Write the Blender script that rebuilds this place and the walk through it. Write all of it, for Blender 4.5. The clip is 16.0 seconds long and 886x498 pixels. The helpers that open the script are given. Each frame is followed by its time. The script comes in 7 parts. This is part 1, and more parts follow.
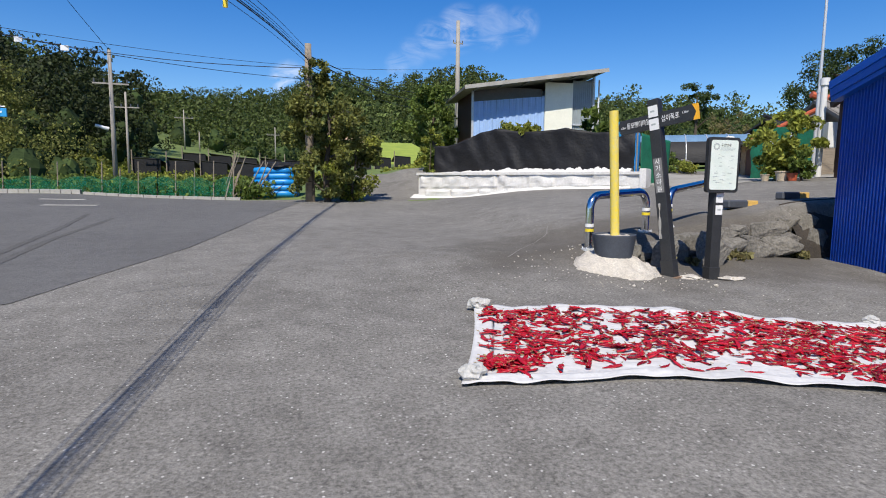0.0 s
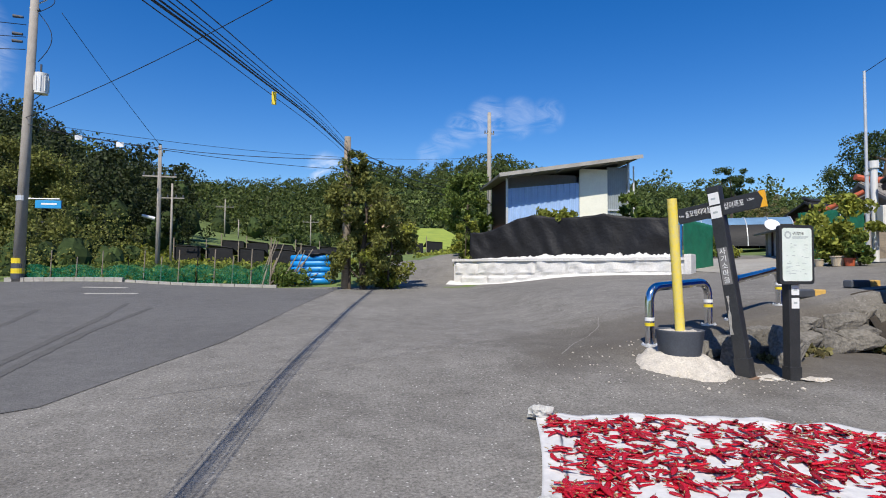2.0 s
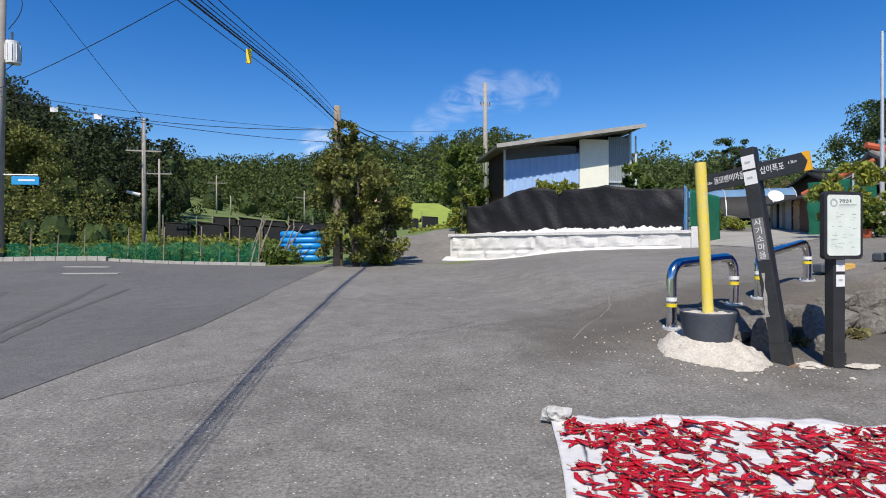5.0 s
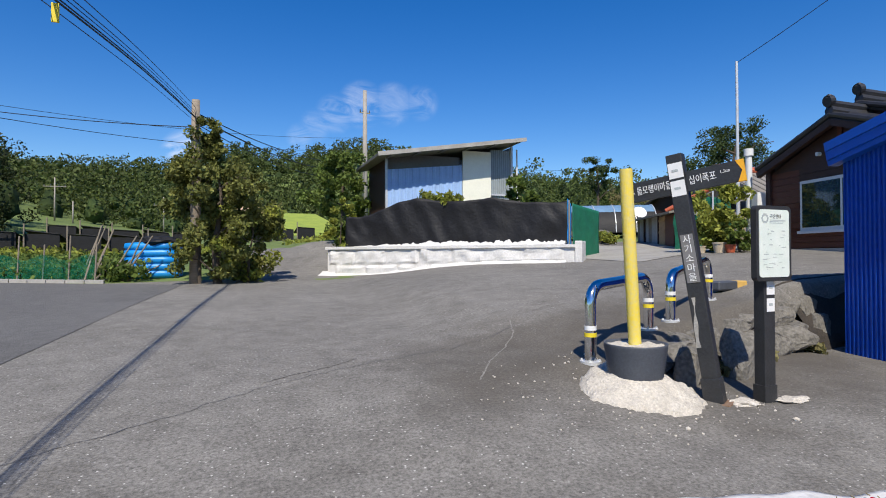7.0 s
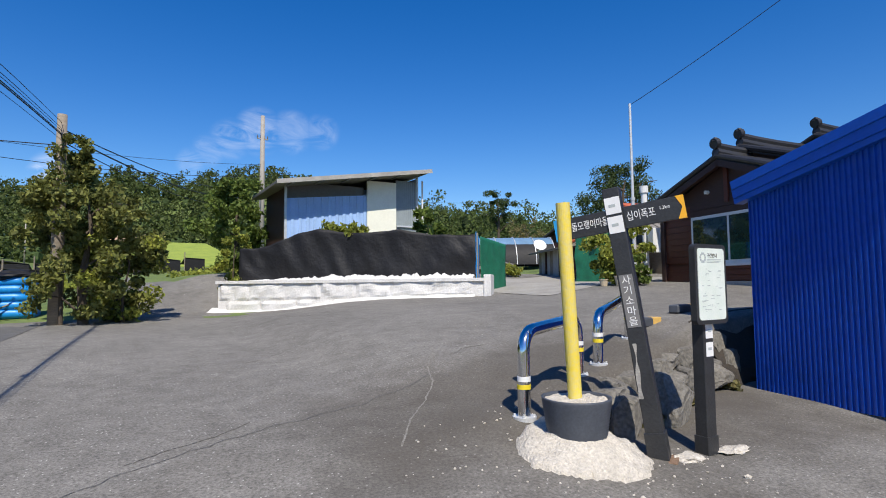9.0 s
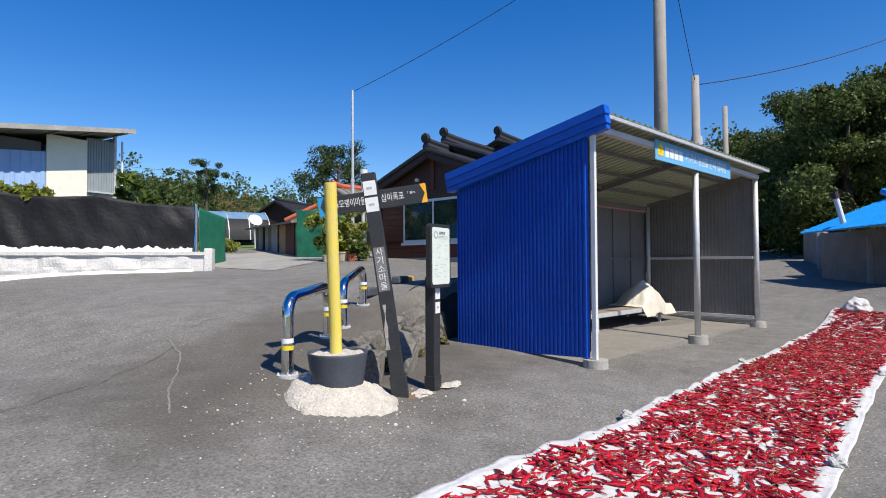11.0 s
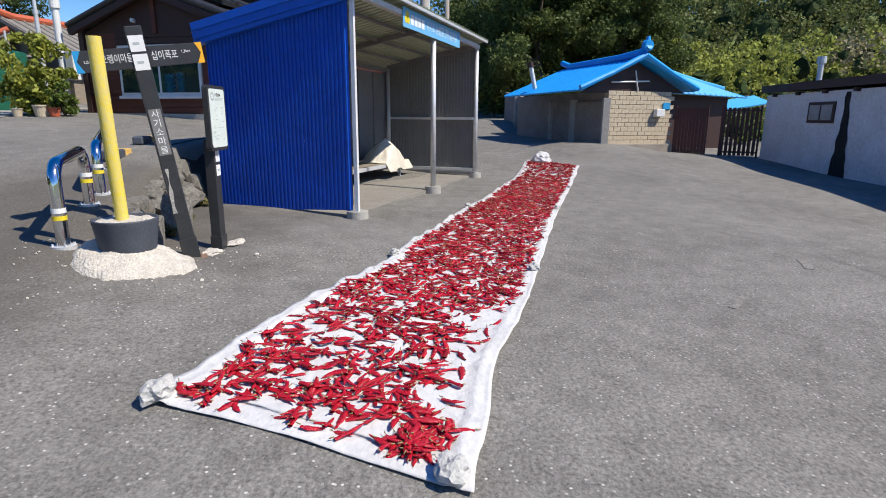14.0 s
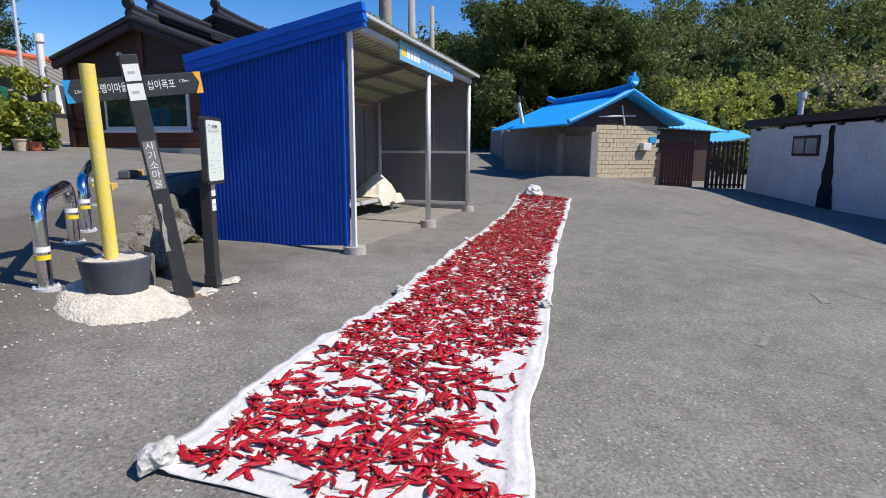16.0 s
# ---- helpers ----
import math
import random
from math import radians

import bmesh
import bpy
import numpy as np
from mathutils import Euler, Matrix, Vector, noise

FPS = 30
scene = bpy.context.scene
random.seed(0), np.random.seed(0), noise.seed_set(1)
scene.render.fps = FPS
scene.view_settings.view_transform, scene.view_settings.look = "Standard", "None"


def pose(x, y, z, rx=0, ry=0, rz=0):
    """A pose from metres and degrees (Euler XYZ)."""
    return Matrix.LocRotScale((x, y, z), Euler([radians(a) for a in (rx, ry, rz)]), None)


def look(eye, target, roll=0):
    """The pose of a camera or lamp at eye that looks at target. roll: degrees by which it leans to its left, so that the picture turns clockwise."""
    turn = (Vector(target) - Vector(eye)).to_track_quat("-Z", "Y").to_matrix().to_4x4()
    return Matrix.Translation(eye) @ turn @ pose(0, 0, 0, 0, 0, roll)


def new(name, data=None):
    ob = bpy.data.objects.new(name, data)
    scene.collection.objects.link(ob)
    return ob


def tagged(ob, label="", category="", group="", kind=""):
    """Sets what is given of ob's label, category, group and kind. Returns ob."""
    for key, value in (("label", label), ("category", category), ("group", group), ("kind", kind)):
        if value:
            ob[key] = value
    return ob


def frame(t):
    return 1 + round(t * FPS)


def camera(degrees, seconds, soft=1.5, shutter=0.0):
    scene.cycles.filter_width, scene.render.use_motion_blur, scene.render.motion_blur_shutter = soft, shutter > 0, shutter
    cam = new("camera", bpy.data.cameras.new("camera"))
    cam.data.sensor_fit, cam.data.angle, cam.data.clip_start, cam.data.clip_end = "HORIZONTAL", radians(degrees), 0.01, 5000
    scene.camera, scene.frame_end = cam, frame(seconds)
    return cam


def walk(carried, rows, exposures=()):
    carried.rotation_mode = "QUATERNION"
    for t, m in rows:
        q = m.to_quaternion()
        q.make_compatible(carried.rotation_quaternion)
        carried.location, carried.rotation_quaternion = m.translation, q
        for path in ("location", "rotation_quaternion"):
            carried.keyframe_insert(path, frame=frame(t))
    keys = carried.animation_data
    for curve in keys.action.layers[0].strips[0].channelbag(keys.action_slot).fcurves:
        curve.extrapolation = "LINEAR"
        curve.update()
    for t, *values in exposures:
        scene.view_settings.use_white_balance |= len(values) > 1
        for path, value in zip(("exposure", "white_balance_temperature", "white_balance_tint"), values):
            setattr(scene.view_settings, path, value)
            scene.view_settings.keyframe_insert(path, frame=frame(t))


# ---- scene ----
cam = camera(77.0, 16.0, soft=1.0)
PATH = [
    (0, (-0.214, 0.074, 1.433), (0.2, 2.018, 1.211), 0.6),
    (0.5, (-0.337, 0.335, 1.478), (0.077, 2.281, 1.267), 0.8),
    (1, (-0.295, 0.467, 1.53), (0.116, 2.421, 1.419), 0.3),
    (1.5, (-0.27, 0.507, 1.536), (0.106, 2.471, 1.559), 0.2),
    (2, (-0.35, 0.458, 1.525), (-0.042, 2.433, 1.602), 0.3),
    (2.5, (-0.414, 0.453, 1.523), (-0.198, 2.439, 1.619), 0.2),
    (3, (-0.451, 0.45, 1.517), (-0.339, 2.444, 1.609), 0.2),
    (3.2, (-0.46, 0.457, 1.517), (-0.367, 2.452, 1.609), 0.1),
    (5.3, (-0.224, 1.356, 1.55), (0.198, 3.311, 1.522), -0.1),
    (5.5, (-0.244, 1.452, 1.566), (0.248, 3.39, 1.531), 0.0),
    (6, (-0.192, 1.729, 1.552), (0.386, 3.643, 1.512), -0.2),
    (6.5, (-0.047, 2.029, 1.592), (0.613, 3.917, 1.583), -0.4),
    (7, (-0.024, 2.393, 1.609), (0.717, 4.25, 1.637), -0.2),
    (7.5, (-0.012, 2.703, 1.662), (0.822, 4.52, 1.717), -0.0),
    (8, (0.165, 2.974, 1.677), (1.055, 4.763, 1.765), -0.4),
    (8.2, (0.236, 3.05, 1.692), (1.156, 4.823, 1.797), -0.5),
    (10.3, (-0.323, 3.018, 1.712), (1.189, 4.319, 1.858), -0.6),
    (10.5, (-0.395, 3.002, 1.687), (1.215, 4.18, 1.825), -0.6),
    (11, (-0.587, 2.995, 1.649), (1.167, 3.954, 1.696), -0.3),
    (11.5, (-0.811, 3.12, 1.639), (1.054, 3.835, 1.546), 0.0),
    (12, (-0.995, 3.211, 1.687), (0.92, 3.668, 1.331), 0.3),
    (12.5, (-1.213, 3.166, 1.665), (0.704, 3.478, 1.187), 0.1),
    (13, (-1.346, 3.147, 1.691), (0.571, 3.339, 1.154), 0.2),
    (13.5, (-1.38, 3.216, 1.724), (0.546, 3.314, 1.193), 0.4),
    (14, (-1.385, 3.277, 1.734), (0.561, 3.323, 1.274), 0.4),
    (14.5, (-1.403, 3.347, 1.735), (0.555, 3.348, 1.328), 0.3),
    (15, (-1.4, 3.427, 1.704), (0.564, 3.413, 1.326), 0.3),
    (15.5, (-1.303, 3.484, 1.695), (0.663, 3.469, 1.327), 0.3),
    (16, (-1.125, 3.531, 1.71), (0.846, 3.516, 1.367), 0.3),
]
walk(cam, [(t, look(eye, target, roll)) for t, eye, target, roll in PATH], [(0, 0.30), (8, 0.30), (11, 0.42), (16, 0.44)])

# eye and target of the walk are given above; the light of a clear early-autumn noon
SUN_FROM = Vector((-0.36, -0.933, 0)).normalized()
SUN_UP = radians(51)
CLOUDS = (((0.125, 0.971, 0.206), 0.0, 1.5, 0.26), ((0.150, 0.963, 0.226), 0.0, 1.8, 0.28), ((0.182, 0.953, 0.246), 0.0, 2.2, 0.32), ((0.225, 0.939, 0.262), 0.0, 2.6, 0.44),
          ((0.275, 0.924, 0.264), 0.0, 2.4, 0.36), ((0.322, 0.909, 0.267), 0.0, 2.0, 0.26), ((-0.052, 0.983, 0.168), 0.6, 2.4, 0.9), ((-0.560, 0.775, 0.285), 2.0, 7.0, 1.3))
world = bpy.data.worlds.new("clear_sky")
scene.world = world
world.use_nodes = True
wn = world.node_tree.nodes
sky = wn.new("ShaderNodeTexSky")
sky.sky_type = "NISHITA"
sky.sun_disc = False
sky.sun_elevation = SUN_UP
sky.sun_rotation = math.atan2(SUN_FROM.x, SUN_FROM.y)
sky.air_density, sky.dust_density, sky.ozone_density = 1.0, 0.3, 3.0
wn["Background"].inputs["Strength"].default_value = 0.112
tone = wn.new("ShaderNodeHueSaturation")
tone.inputs["Saturation"].default_value = 1.42
tone.inputs["Hue"].default_value = 0.512
world.node_tree.links.new(sky.outputs[0], tone.inputs["Color"])
# thin wisps of cloud low in the sky
wk = world.node_tree.links
way_ = wn.new("ShaderNodeTexCoord")
map_ = wn.new("ShaderNodeMapping")
map_.inputs["Scale"].default_value = (13, 13, 34)
map_.inputs["Rotation"].default_value = (0.25, 0.2, 0.4)
wk.new(way_.outputs["Generated"], map_.inputs[0])
wisp = wn.new("ShaderNodeTexNoise")
wisp.inputs["Scale"].default_value, wisp.inputs["Detail"].default_value, wisp.inputs["Roughness"].default_value = 1.1, 7, 0.6
wisp.inputs["Distortion"].default_value = 1.6
wk.new(map_.outputs[0], wisp.inputs["Vector"])
cover = None
for centre, inner, outer, much in CLOUDS:
    dot = wn.new("ShaderNodeVectorMath")
    dot.operation = "DOT_PRODUCT"
    wk.new(way_.outputs["Generated"], dot.inputs[0])
    dot.inputs[1].default_value = Vector(centre).normalized()
    rim = wn.new("ShaderNodeMapRange")
    rim.interpolation_type = "SMOOTHSTEP"
    rim.inputs["From Min"].default_value, rim.inputs["From Max"].default_value = math.cos(radians(outer)), math.cos(radians(inner))
    rim.inputs["To Max"].default_value = much
    wk.new(dot.outputs["Value"], rim.inputs["Value"])
    if cover:
        both = wn.new("ShaderNodeMath")
        both.operation = "MAXIMUM"
        wk.new(cover, both.inputs[0])
        wk.new(rim.outputs[0], both.inputs[1])
        cover = both.outputs[0]
    else:
        cover = rim.outputs[0]
thinned = wn.new("ShaderNodeMapRange")
thinned.inputs["From Min"].default_value, thinned.inputs["From Max"].default_value = 0.36, 0.80
wk.new(wisp.outputs["Fac"], thinned.inputs["Value"])
veil_ = wn.new("ShaderNodeMath")
veil_.operation = "MULTIPLY"
wk.new(thinned.outputs[0], veil_.inputs[0])
wk.new(cover, veil_.inputs[1])
sky_mix = wn.new("ShaderNodeMix")
sky_mix.data_type = "RGBA"
wk.new(veil_.outputs[0], sky_mix.inputs["Factor"])
wk.new(tone.outputs[0], sky_mix.inputs["A"])
sky_mix.inputs["B"].default_value = (7.0, 7.4, 8.2, 1)
wk.new(sky_mix.outputs["Result"], wn["Background"].inputs["Color"])
sun_data = bpy.data.lights.new("sun", "SUN")
sun_data.energy, sun_data.angle, sun_data.color = 4.3, radians(0.53), (1.0, 0.93, 0.82)
sun = new("sun", sun_data)
sun_way = Vector((SUN_FROM.x * math.cos(SUN_UP), SUN_FROM.y * math.cos(SUN_UP), math.sin(SUN_UP)))
sun.matrix_basis = look(sun_way * 100, (0, 0, 0))


# ---- materials ----
def mat(name, colour, rough=0.7, metal=0.0, vary=0.15, scale=6.0, bump=0.0, bump_scale=60.0, second=None, spec=0.5, island=0.0, stretch=(1, 1, 1), speck=None, grain=0.0):
    """A procedural surface: a base colour varied at two scales, with fine relief."""
    m = bpy.data.materials.new(name)
    m.use_nodes = True
    t = m.node_tree
    n, k = t.nodes, t.links
    b = n["Principled BSDF"]
    b.inputs["Roughness"].default_value = rough
    b.inputs["Metallic"].default_value = metal
    b.inputs["Specular IOR Level"].default_value = spec
    co = n.new("ShaderNodeTexCoord")
    mp = n.new("ShaderNodeMapping")
    mp.inputs["Scale"].default_value = stretch
    k.new(co.outputs["Object"], mp.inputs[0])
    big = n.new("ShaderNodeTexNoise")
    big.inputs["Scale"].default_value = scale
    big.inputs["Detail"].default_value = 5
    k.new(mp.outputs[0], big.inputs["Vector"])
    small = n.new("ShaderNodeTexNoise")
    small.inputs["Scale"].default_value = scale * 9
    small.inputs["Detail"].default_value = 3
    k.new(mp.outputs[0], small.inputs["Vector"])
    ramp = n.new("ShaderNodeValToRGB")
    other = second or tuple(max(0.0, c * (1 - 2.2 * vary)) for c in colour)
    ramp.color_ramp.elements[0].color = (*other, 1)
    ramp.color_ramp.elements[1].color = (*colour, 1)
    ramp.color_ramp.elements[0].position, ramp.color_ramp.elements[1].position = 0.32, 0.62
    mix = n.new("ShaderNodeMath")
    mix.operation = "MULTIPLY_ADD"
    mix.inputs[1].default_value, mix.inputs[2].default_value = 0.5, 0.0
    k.new(small.outputs["Fac"], mix.inputs[0])
    add = n.new("ShaderNodeMath")
    add.operation = "MULTIPLY_ADD"
    add.inputs[1].default_value = 0.5
    k.new(big.outputs["Fac"], add.inputs[0])
    k.new(mix.outputs[0], add.inputs[2])
    k.new(add.outputs[0], ramp.inputs[0])
    out = ramp.outputs[0]
    if island:
        src = n.new("ShaderNodeNewGeometry")
        hue = n.new("ShaderNodeHueSaturation")
        rng = n.new("ShaderNodeMapRange")
        rng.inputs["To Min"].default_value, rng.inputs["To Max"].default_value = 1 - island, 1 + island
        k.new(src.outputs["Random Per Island"], rng.inputs["Value"])
        k.new(rng.outputs[0], hue.inputs["Value"])
        k.new(out, hue.inputs["Color"])
        out = hue.outputs[0]
    if grain:
        gn = n.new("ShaderNodeTexNoise")
        gn.inputs["Scale"].default_value = 42
        gn.inputs["Detail"].default_value = 6
        gn.inputs["Roughness"].default_value = 0.75
        k.new(mp.outputs[0], gn.inputs["Vector"])
        gr = n.new("ShaderNodeMapRange")
        gr.inputs["From Min"].default_value, gr.inputs["From Max"].default_value = 0.3, 0.7
        gr.inputs["To Min"].default_value, gr.inputs["To Max"].default_value = 1 - grain, 1 + grain
        k.new(gn.outputs["Fac"], gr.inputs["Value"])
        gh_ = n.new("ShaderNodeHueSaturation")
        k.new(gr.outputs[0], gh_.inputs["Value"])
        k.new(out, gh_.inputs["Color"])
        out = gh_.outputs[0]
    if speck:
        vor = n.new("ShaderNodeTexVoronoi")
        vor.inputs["Scale"].default_value = speck[1]
        k.new(mp.outputs[0], vor.inputs["Vector"])
        cut = n.new("ShaderNodeMapRange")
        cut.inputs["From Min"].default_value, cut.inputs["From Max"].default_value = speck[2], speck[2] * 0.7
        k.new(vor.outputs["Distance"], cut.inputs["Value"])
        pick = n.new("ShaderNodeMix")
        pick.data_type = "RGBA"
        some = n.new("ShaderNodeSeparateColor")
        k.new(vor.outputs["Color"], some.inputs[0])
        few = n.new("ShaderNodeMapRange")
        few.inputs["From Min"].default_value, few.inputs["From Max"].default_value = 0.62, 1.0
        k.new(some.outputs[0], few.inputs["Value"])
        odd = n.new("ShaderNodeMath")
        odd.operation = "MULTIPLY"
        k.new(cut.outputs[0], odd.inputs[0])
        k.new(few.outputs[0], odd.inputs[1])
        k.new(odd.outputs[0], pick.inputs["Factor"])
        k.new(out, pick.inputs["A"])
        pick.inputs["B"].default_value = (*speck[0], 1)
        out = pick.outputs["Result"]
    k.new(out, b.inputs["Base Color"])
    if bump:
        fine = n.new("ShaderNodeTexNoise")
        fine.inputs["Scale"].default_value = bump_scale
        fine.inputs["Detail"].default_value = 4
        k.new(mp.outputs[0], fine.inputs["Vector"])
        bp = n.new("ShaderNodeBump")
        bp.inputs["Strength"].default_value = bump
        bp.inputs["Distance"].default_value = 0.02
        k.new(fine.outputs["Fac"], bp.inputs["Height"])
        k.new(bp.outputs[0], b.inputs["Normal"])
    return m


def leafmat(name, colour, second, back=0.35, island=0.5):
    """Leaves: two greens, each leaf its own shade, with light through them."""
    m = mat(name, colour, rough=0.62, scale=1.3, second=second, island=island, spec=0.22)
    b = m.node_tree.nodes["Principled BSDF"]
    tr = m.node_tree.nodes.new("ShaderNodeBsdfTranslucent")
    mx = m.node_tree.nodes.new("ShaderNodeMixShader")
    mx.inputs[0].default_value = back
    src = b.inputs["Base Color"].links[0].from_socket
    k = m.node_tree.links
    k.new(src, tr.inputs["Color"])
    k.new(b.outputs[0], mx.inputs[1])
    k.new(tr.outputs[0], mx.inputs[2])
    k.new(mx.outputs[0], m.node_tree.nodes["Material Output"].inputs["Surface"])
    return m


M = {}
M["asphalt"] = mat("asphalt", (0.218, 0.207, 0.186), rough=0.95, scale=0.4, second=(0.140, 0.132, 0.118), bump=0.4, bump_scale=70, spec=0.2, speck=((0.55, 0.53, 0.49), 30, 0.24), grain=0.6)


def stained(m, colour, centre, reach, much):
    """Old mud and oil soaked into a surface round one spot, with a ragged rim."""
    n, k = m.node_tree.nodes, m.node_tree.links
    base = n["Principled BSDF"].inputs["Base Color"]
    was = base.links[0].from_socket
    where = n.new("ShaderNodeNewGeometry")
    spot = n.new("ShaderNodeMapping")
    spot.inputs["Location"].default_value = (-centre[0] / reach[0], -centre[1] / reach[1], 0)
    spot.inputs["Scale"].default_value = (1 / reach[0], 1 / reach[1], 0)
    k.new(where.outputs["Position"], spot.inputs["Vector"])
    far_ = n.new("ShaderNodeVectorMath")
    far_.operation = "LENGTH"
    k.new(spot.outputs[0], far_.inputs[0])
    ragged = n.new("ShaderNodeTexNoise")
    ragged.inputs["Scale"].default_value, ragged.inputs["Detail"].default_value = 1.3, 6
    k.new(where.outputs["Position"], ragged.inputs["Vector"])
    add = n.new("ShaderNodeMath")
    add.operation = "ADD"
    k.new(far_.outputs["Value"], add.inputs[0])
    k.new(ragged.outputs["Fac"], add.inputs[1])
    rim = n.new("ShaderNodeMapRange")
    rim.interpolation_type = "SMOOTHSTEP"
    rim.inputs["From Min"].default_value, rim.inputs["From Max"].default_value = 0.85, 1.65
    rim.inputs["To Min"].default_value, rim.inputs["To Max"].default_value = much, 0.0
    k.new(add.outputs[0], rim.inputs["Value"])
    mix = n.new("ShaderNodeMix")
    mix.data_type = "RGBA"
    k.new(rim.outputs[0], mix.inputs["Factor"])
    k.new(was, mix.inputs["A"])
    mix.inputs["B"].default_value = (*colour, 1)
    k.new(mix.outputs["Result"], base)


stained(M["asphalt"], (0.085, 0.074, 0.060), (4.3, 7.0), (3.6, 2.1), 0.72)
M["dark_streak"] = mat("dark_streak", (0.118, 0.115, 0.110), rough=0.95, scale=2.5, second=(0.092, 0.090, 0.086), bump=0.4, bump_scale=90, spec=0.2, grain=0.4)
M["scuff"] = mat("scuff", (0.25, 0.238, 0.214), rough=0.95, scale=9, second=(0.16, 0.151, 0.135), bump=0.4, bump_scale=70, spec=0.2, grain=0.5)
M["floor_dust"] = mat("floor_dust", (0.27, 0.25, 0.215), rough=0.95, scale=1.4, second=(0.19, 0.176, 0.15), bump=0.3, bump_scale=50)
M["asphalt_dark"] = mat("asphalt_dark", (0.150, 0.147, 0.142), rough=0.95, scale=0.5, second=(0.115, 0.113, 0.110), bump=0.7, bump_scale=90, spec=0.2, speck=((0.26, 0.26, 0.25), 26, 0.12), grain=0.4)
M["concrete_pale"] = mat("concrete_pale", (0.36, 0.34, 0.30), rough=0.9, scale=1.5, bump=0.3, bump_scale=50)
M["concrete"] = mat("concrete", (0.42, 0.40, 0.36), rough=0.9, scale=3, bump=0.4, bump_scale=60)
M["whitewash"] = mat("whitewash", (0.73, 0.715, 0.685), rough=0.9, scale=2.5, second=(0.55, 0.535, 0.505), bump=1.0, bump_scale=30)
M["white_plaster"] = mat("white_plaster", (0.80, 0.79, 0.77), rough=0.9, scale=1.2, second=(0.58, 0.56, 0.52), bump=0.3, bump_scale=25)
M["blue_steel"] = mat("blue_steel", (0.005, 0.082, 0.48), rough=0.38, scale=1.5, vary=0.12)
M["blue_trim"] = mat("blue_trim", (0.008, 0.11, 0.58), rough=0.33, scale=2, vary=0.08)
M["grey_panel"] = mat("grey_panel", (0.20, 0.195, 0.19), rough=0.6, scale=2, vary=0.1)
M["galv"] = mat("galv", (0.68, 0.69, 0.69), rough=0.42, metal=0.35, scale=8, vary=0.1)
M["roof_under"] = mat("roof_under", (0.40, 0.44, 0.31), rough=0.55, scale=3, vary=0.06)
M["rust"] = mat("rust", (0.26, 0.17, 0.11), rough=0.85, scale=14, second=(0.14, 0.08, 0.05), bump=0.4, bump_scale=60)
M["steel"] = mat("steel", (0.72, 0.72, 0.72), rough=0.12, metal=1.0, scale=6, vary=0.05)
M["yellow_paint"] = mat("yellow_paint", (0.78, 0.60, 0.05), rough=0.65, scale=4, second=(0.62, 0.54, 0.24), bump=0.2, bump_scale=40)
M["black_rubber"] = mat("black_rubber", (0.075, 0.084, 0.102), rough=0.55, scale=6, vary=0.15)
M["sand"] = mat("sand", (0.62, 0.57, 0.49), rough=1.0, scale=7, bump=1.0, bump_scale=55, second=(0.45, 0.41, 0.345), grain=0.25)
M["sign_dark"] = mat("sign_dark", (0.035, 0.036, 0.038), rough=0.45, scale=7, vary=0.2, bump=0.15, bump_scale=50)
M["sign_white"] = mat("sign_white", (0.80, 0.80, 0.78), rough=0.4, scale=4, vary=0.04)
M["map_face"] = mat("map_face", (0.74, 0.79, 0.72), rough=0.35, scale=9, second=(0.62, 0.70, 0.62), vary=0.05)
M["orange"] = mat("orange", (0.85, 0.42, 0.02), rough=0.5, scale=5, vary=0.05)
M["cyan_blue"] = mat("cyan_blue", (0.02, 0.30, 0.62), rough=0.5, scale=5, vary=0.05)
M["grey_mark"] = mat("grey_mark", (0.42, 0.46, 0.45), rough=0.6, scale=5, vary=0.05)
M["rock"] = mat("rock", (0.215, 0.200, 0.172), rough=0.95, scale=3.4, second=(0.070, 0.066, 0.058), bump=1.0, bump_scale=14)
M["stone_pale"] = mat("stone_pale", (0.52, 0.51, 0.48), rough=0.9, scale=9, second=(0.36, 0.36, 0.34), bump=0.6, bump_scale=40)
M["cloth"] = mat("cloth", (0.60, 0.592, 0.575), rough=0.9, scale=2.2, second=(0.50, 0.492, 0.478), bump=0.8, bump_scale=14)
M["chili"] = mat("chili", (0.47, 0.010, 0.022), rough=0.22, scale=9, second=(0.29, 0.005, 0.013), island=0.5, bump=0.5, bump_scale=160)
M["chili_stem"] = mat("chili_stem", (0.36, 0.27, 0.12), rough=0.8, scale=20, vary=0.1)
M["net_black"] = mat("net_black", (0.013, 0.013, 0.015), rough=0.62, scale=3, vary=0.25, bump=0.9, bump_scale=9, spec=0.35)
M["net_green"] = mat("net_green", (0.01, 0.16, 0.085), rough=0.6, scale=4, second=(0.005, 0.085, 0.045), bump=0.3, bump_scale=60)
M["tarp_blue"] = mat("tarp_blue", (0.01, 0.27, 0.72), rough=0.4, scale=2, vary=0.08)
M["roof_blue"] = mat("roof_blue", (0.015, 0.34, 0.82), rough=0.42, scale=1, vary=0.06)
M["roof_pale_blue"] = mat("roof_pale_blue", (0.08, 0.42, 0.72), rough=0.4, scale=1, vary=0.06)
M["shed_blue"] = mat("shed_blue", (0.34, 0.50, 0.78), rough=0.6, scale=2, vary=0.06)
M["shed_cream"] = mat("shed_cream", (0.84, 0.83, 0.70), rough=0.6, scale=2, vary=0.04)
M["dark_wood"] = mat("dark_wood", (0.055, 0.024, 0.018), rough=0.6, scale=4, vary=0.2, stretch=(1, 1, 8))
M["red_wood"] = mat("red_wood", (0.115, 0.030, 0.017), rough=0.55, scale=3, vary=0.2, stretch=(1, 1, 9))
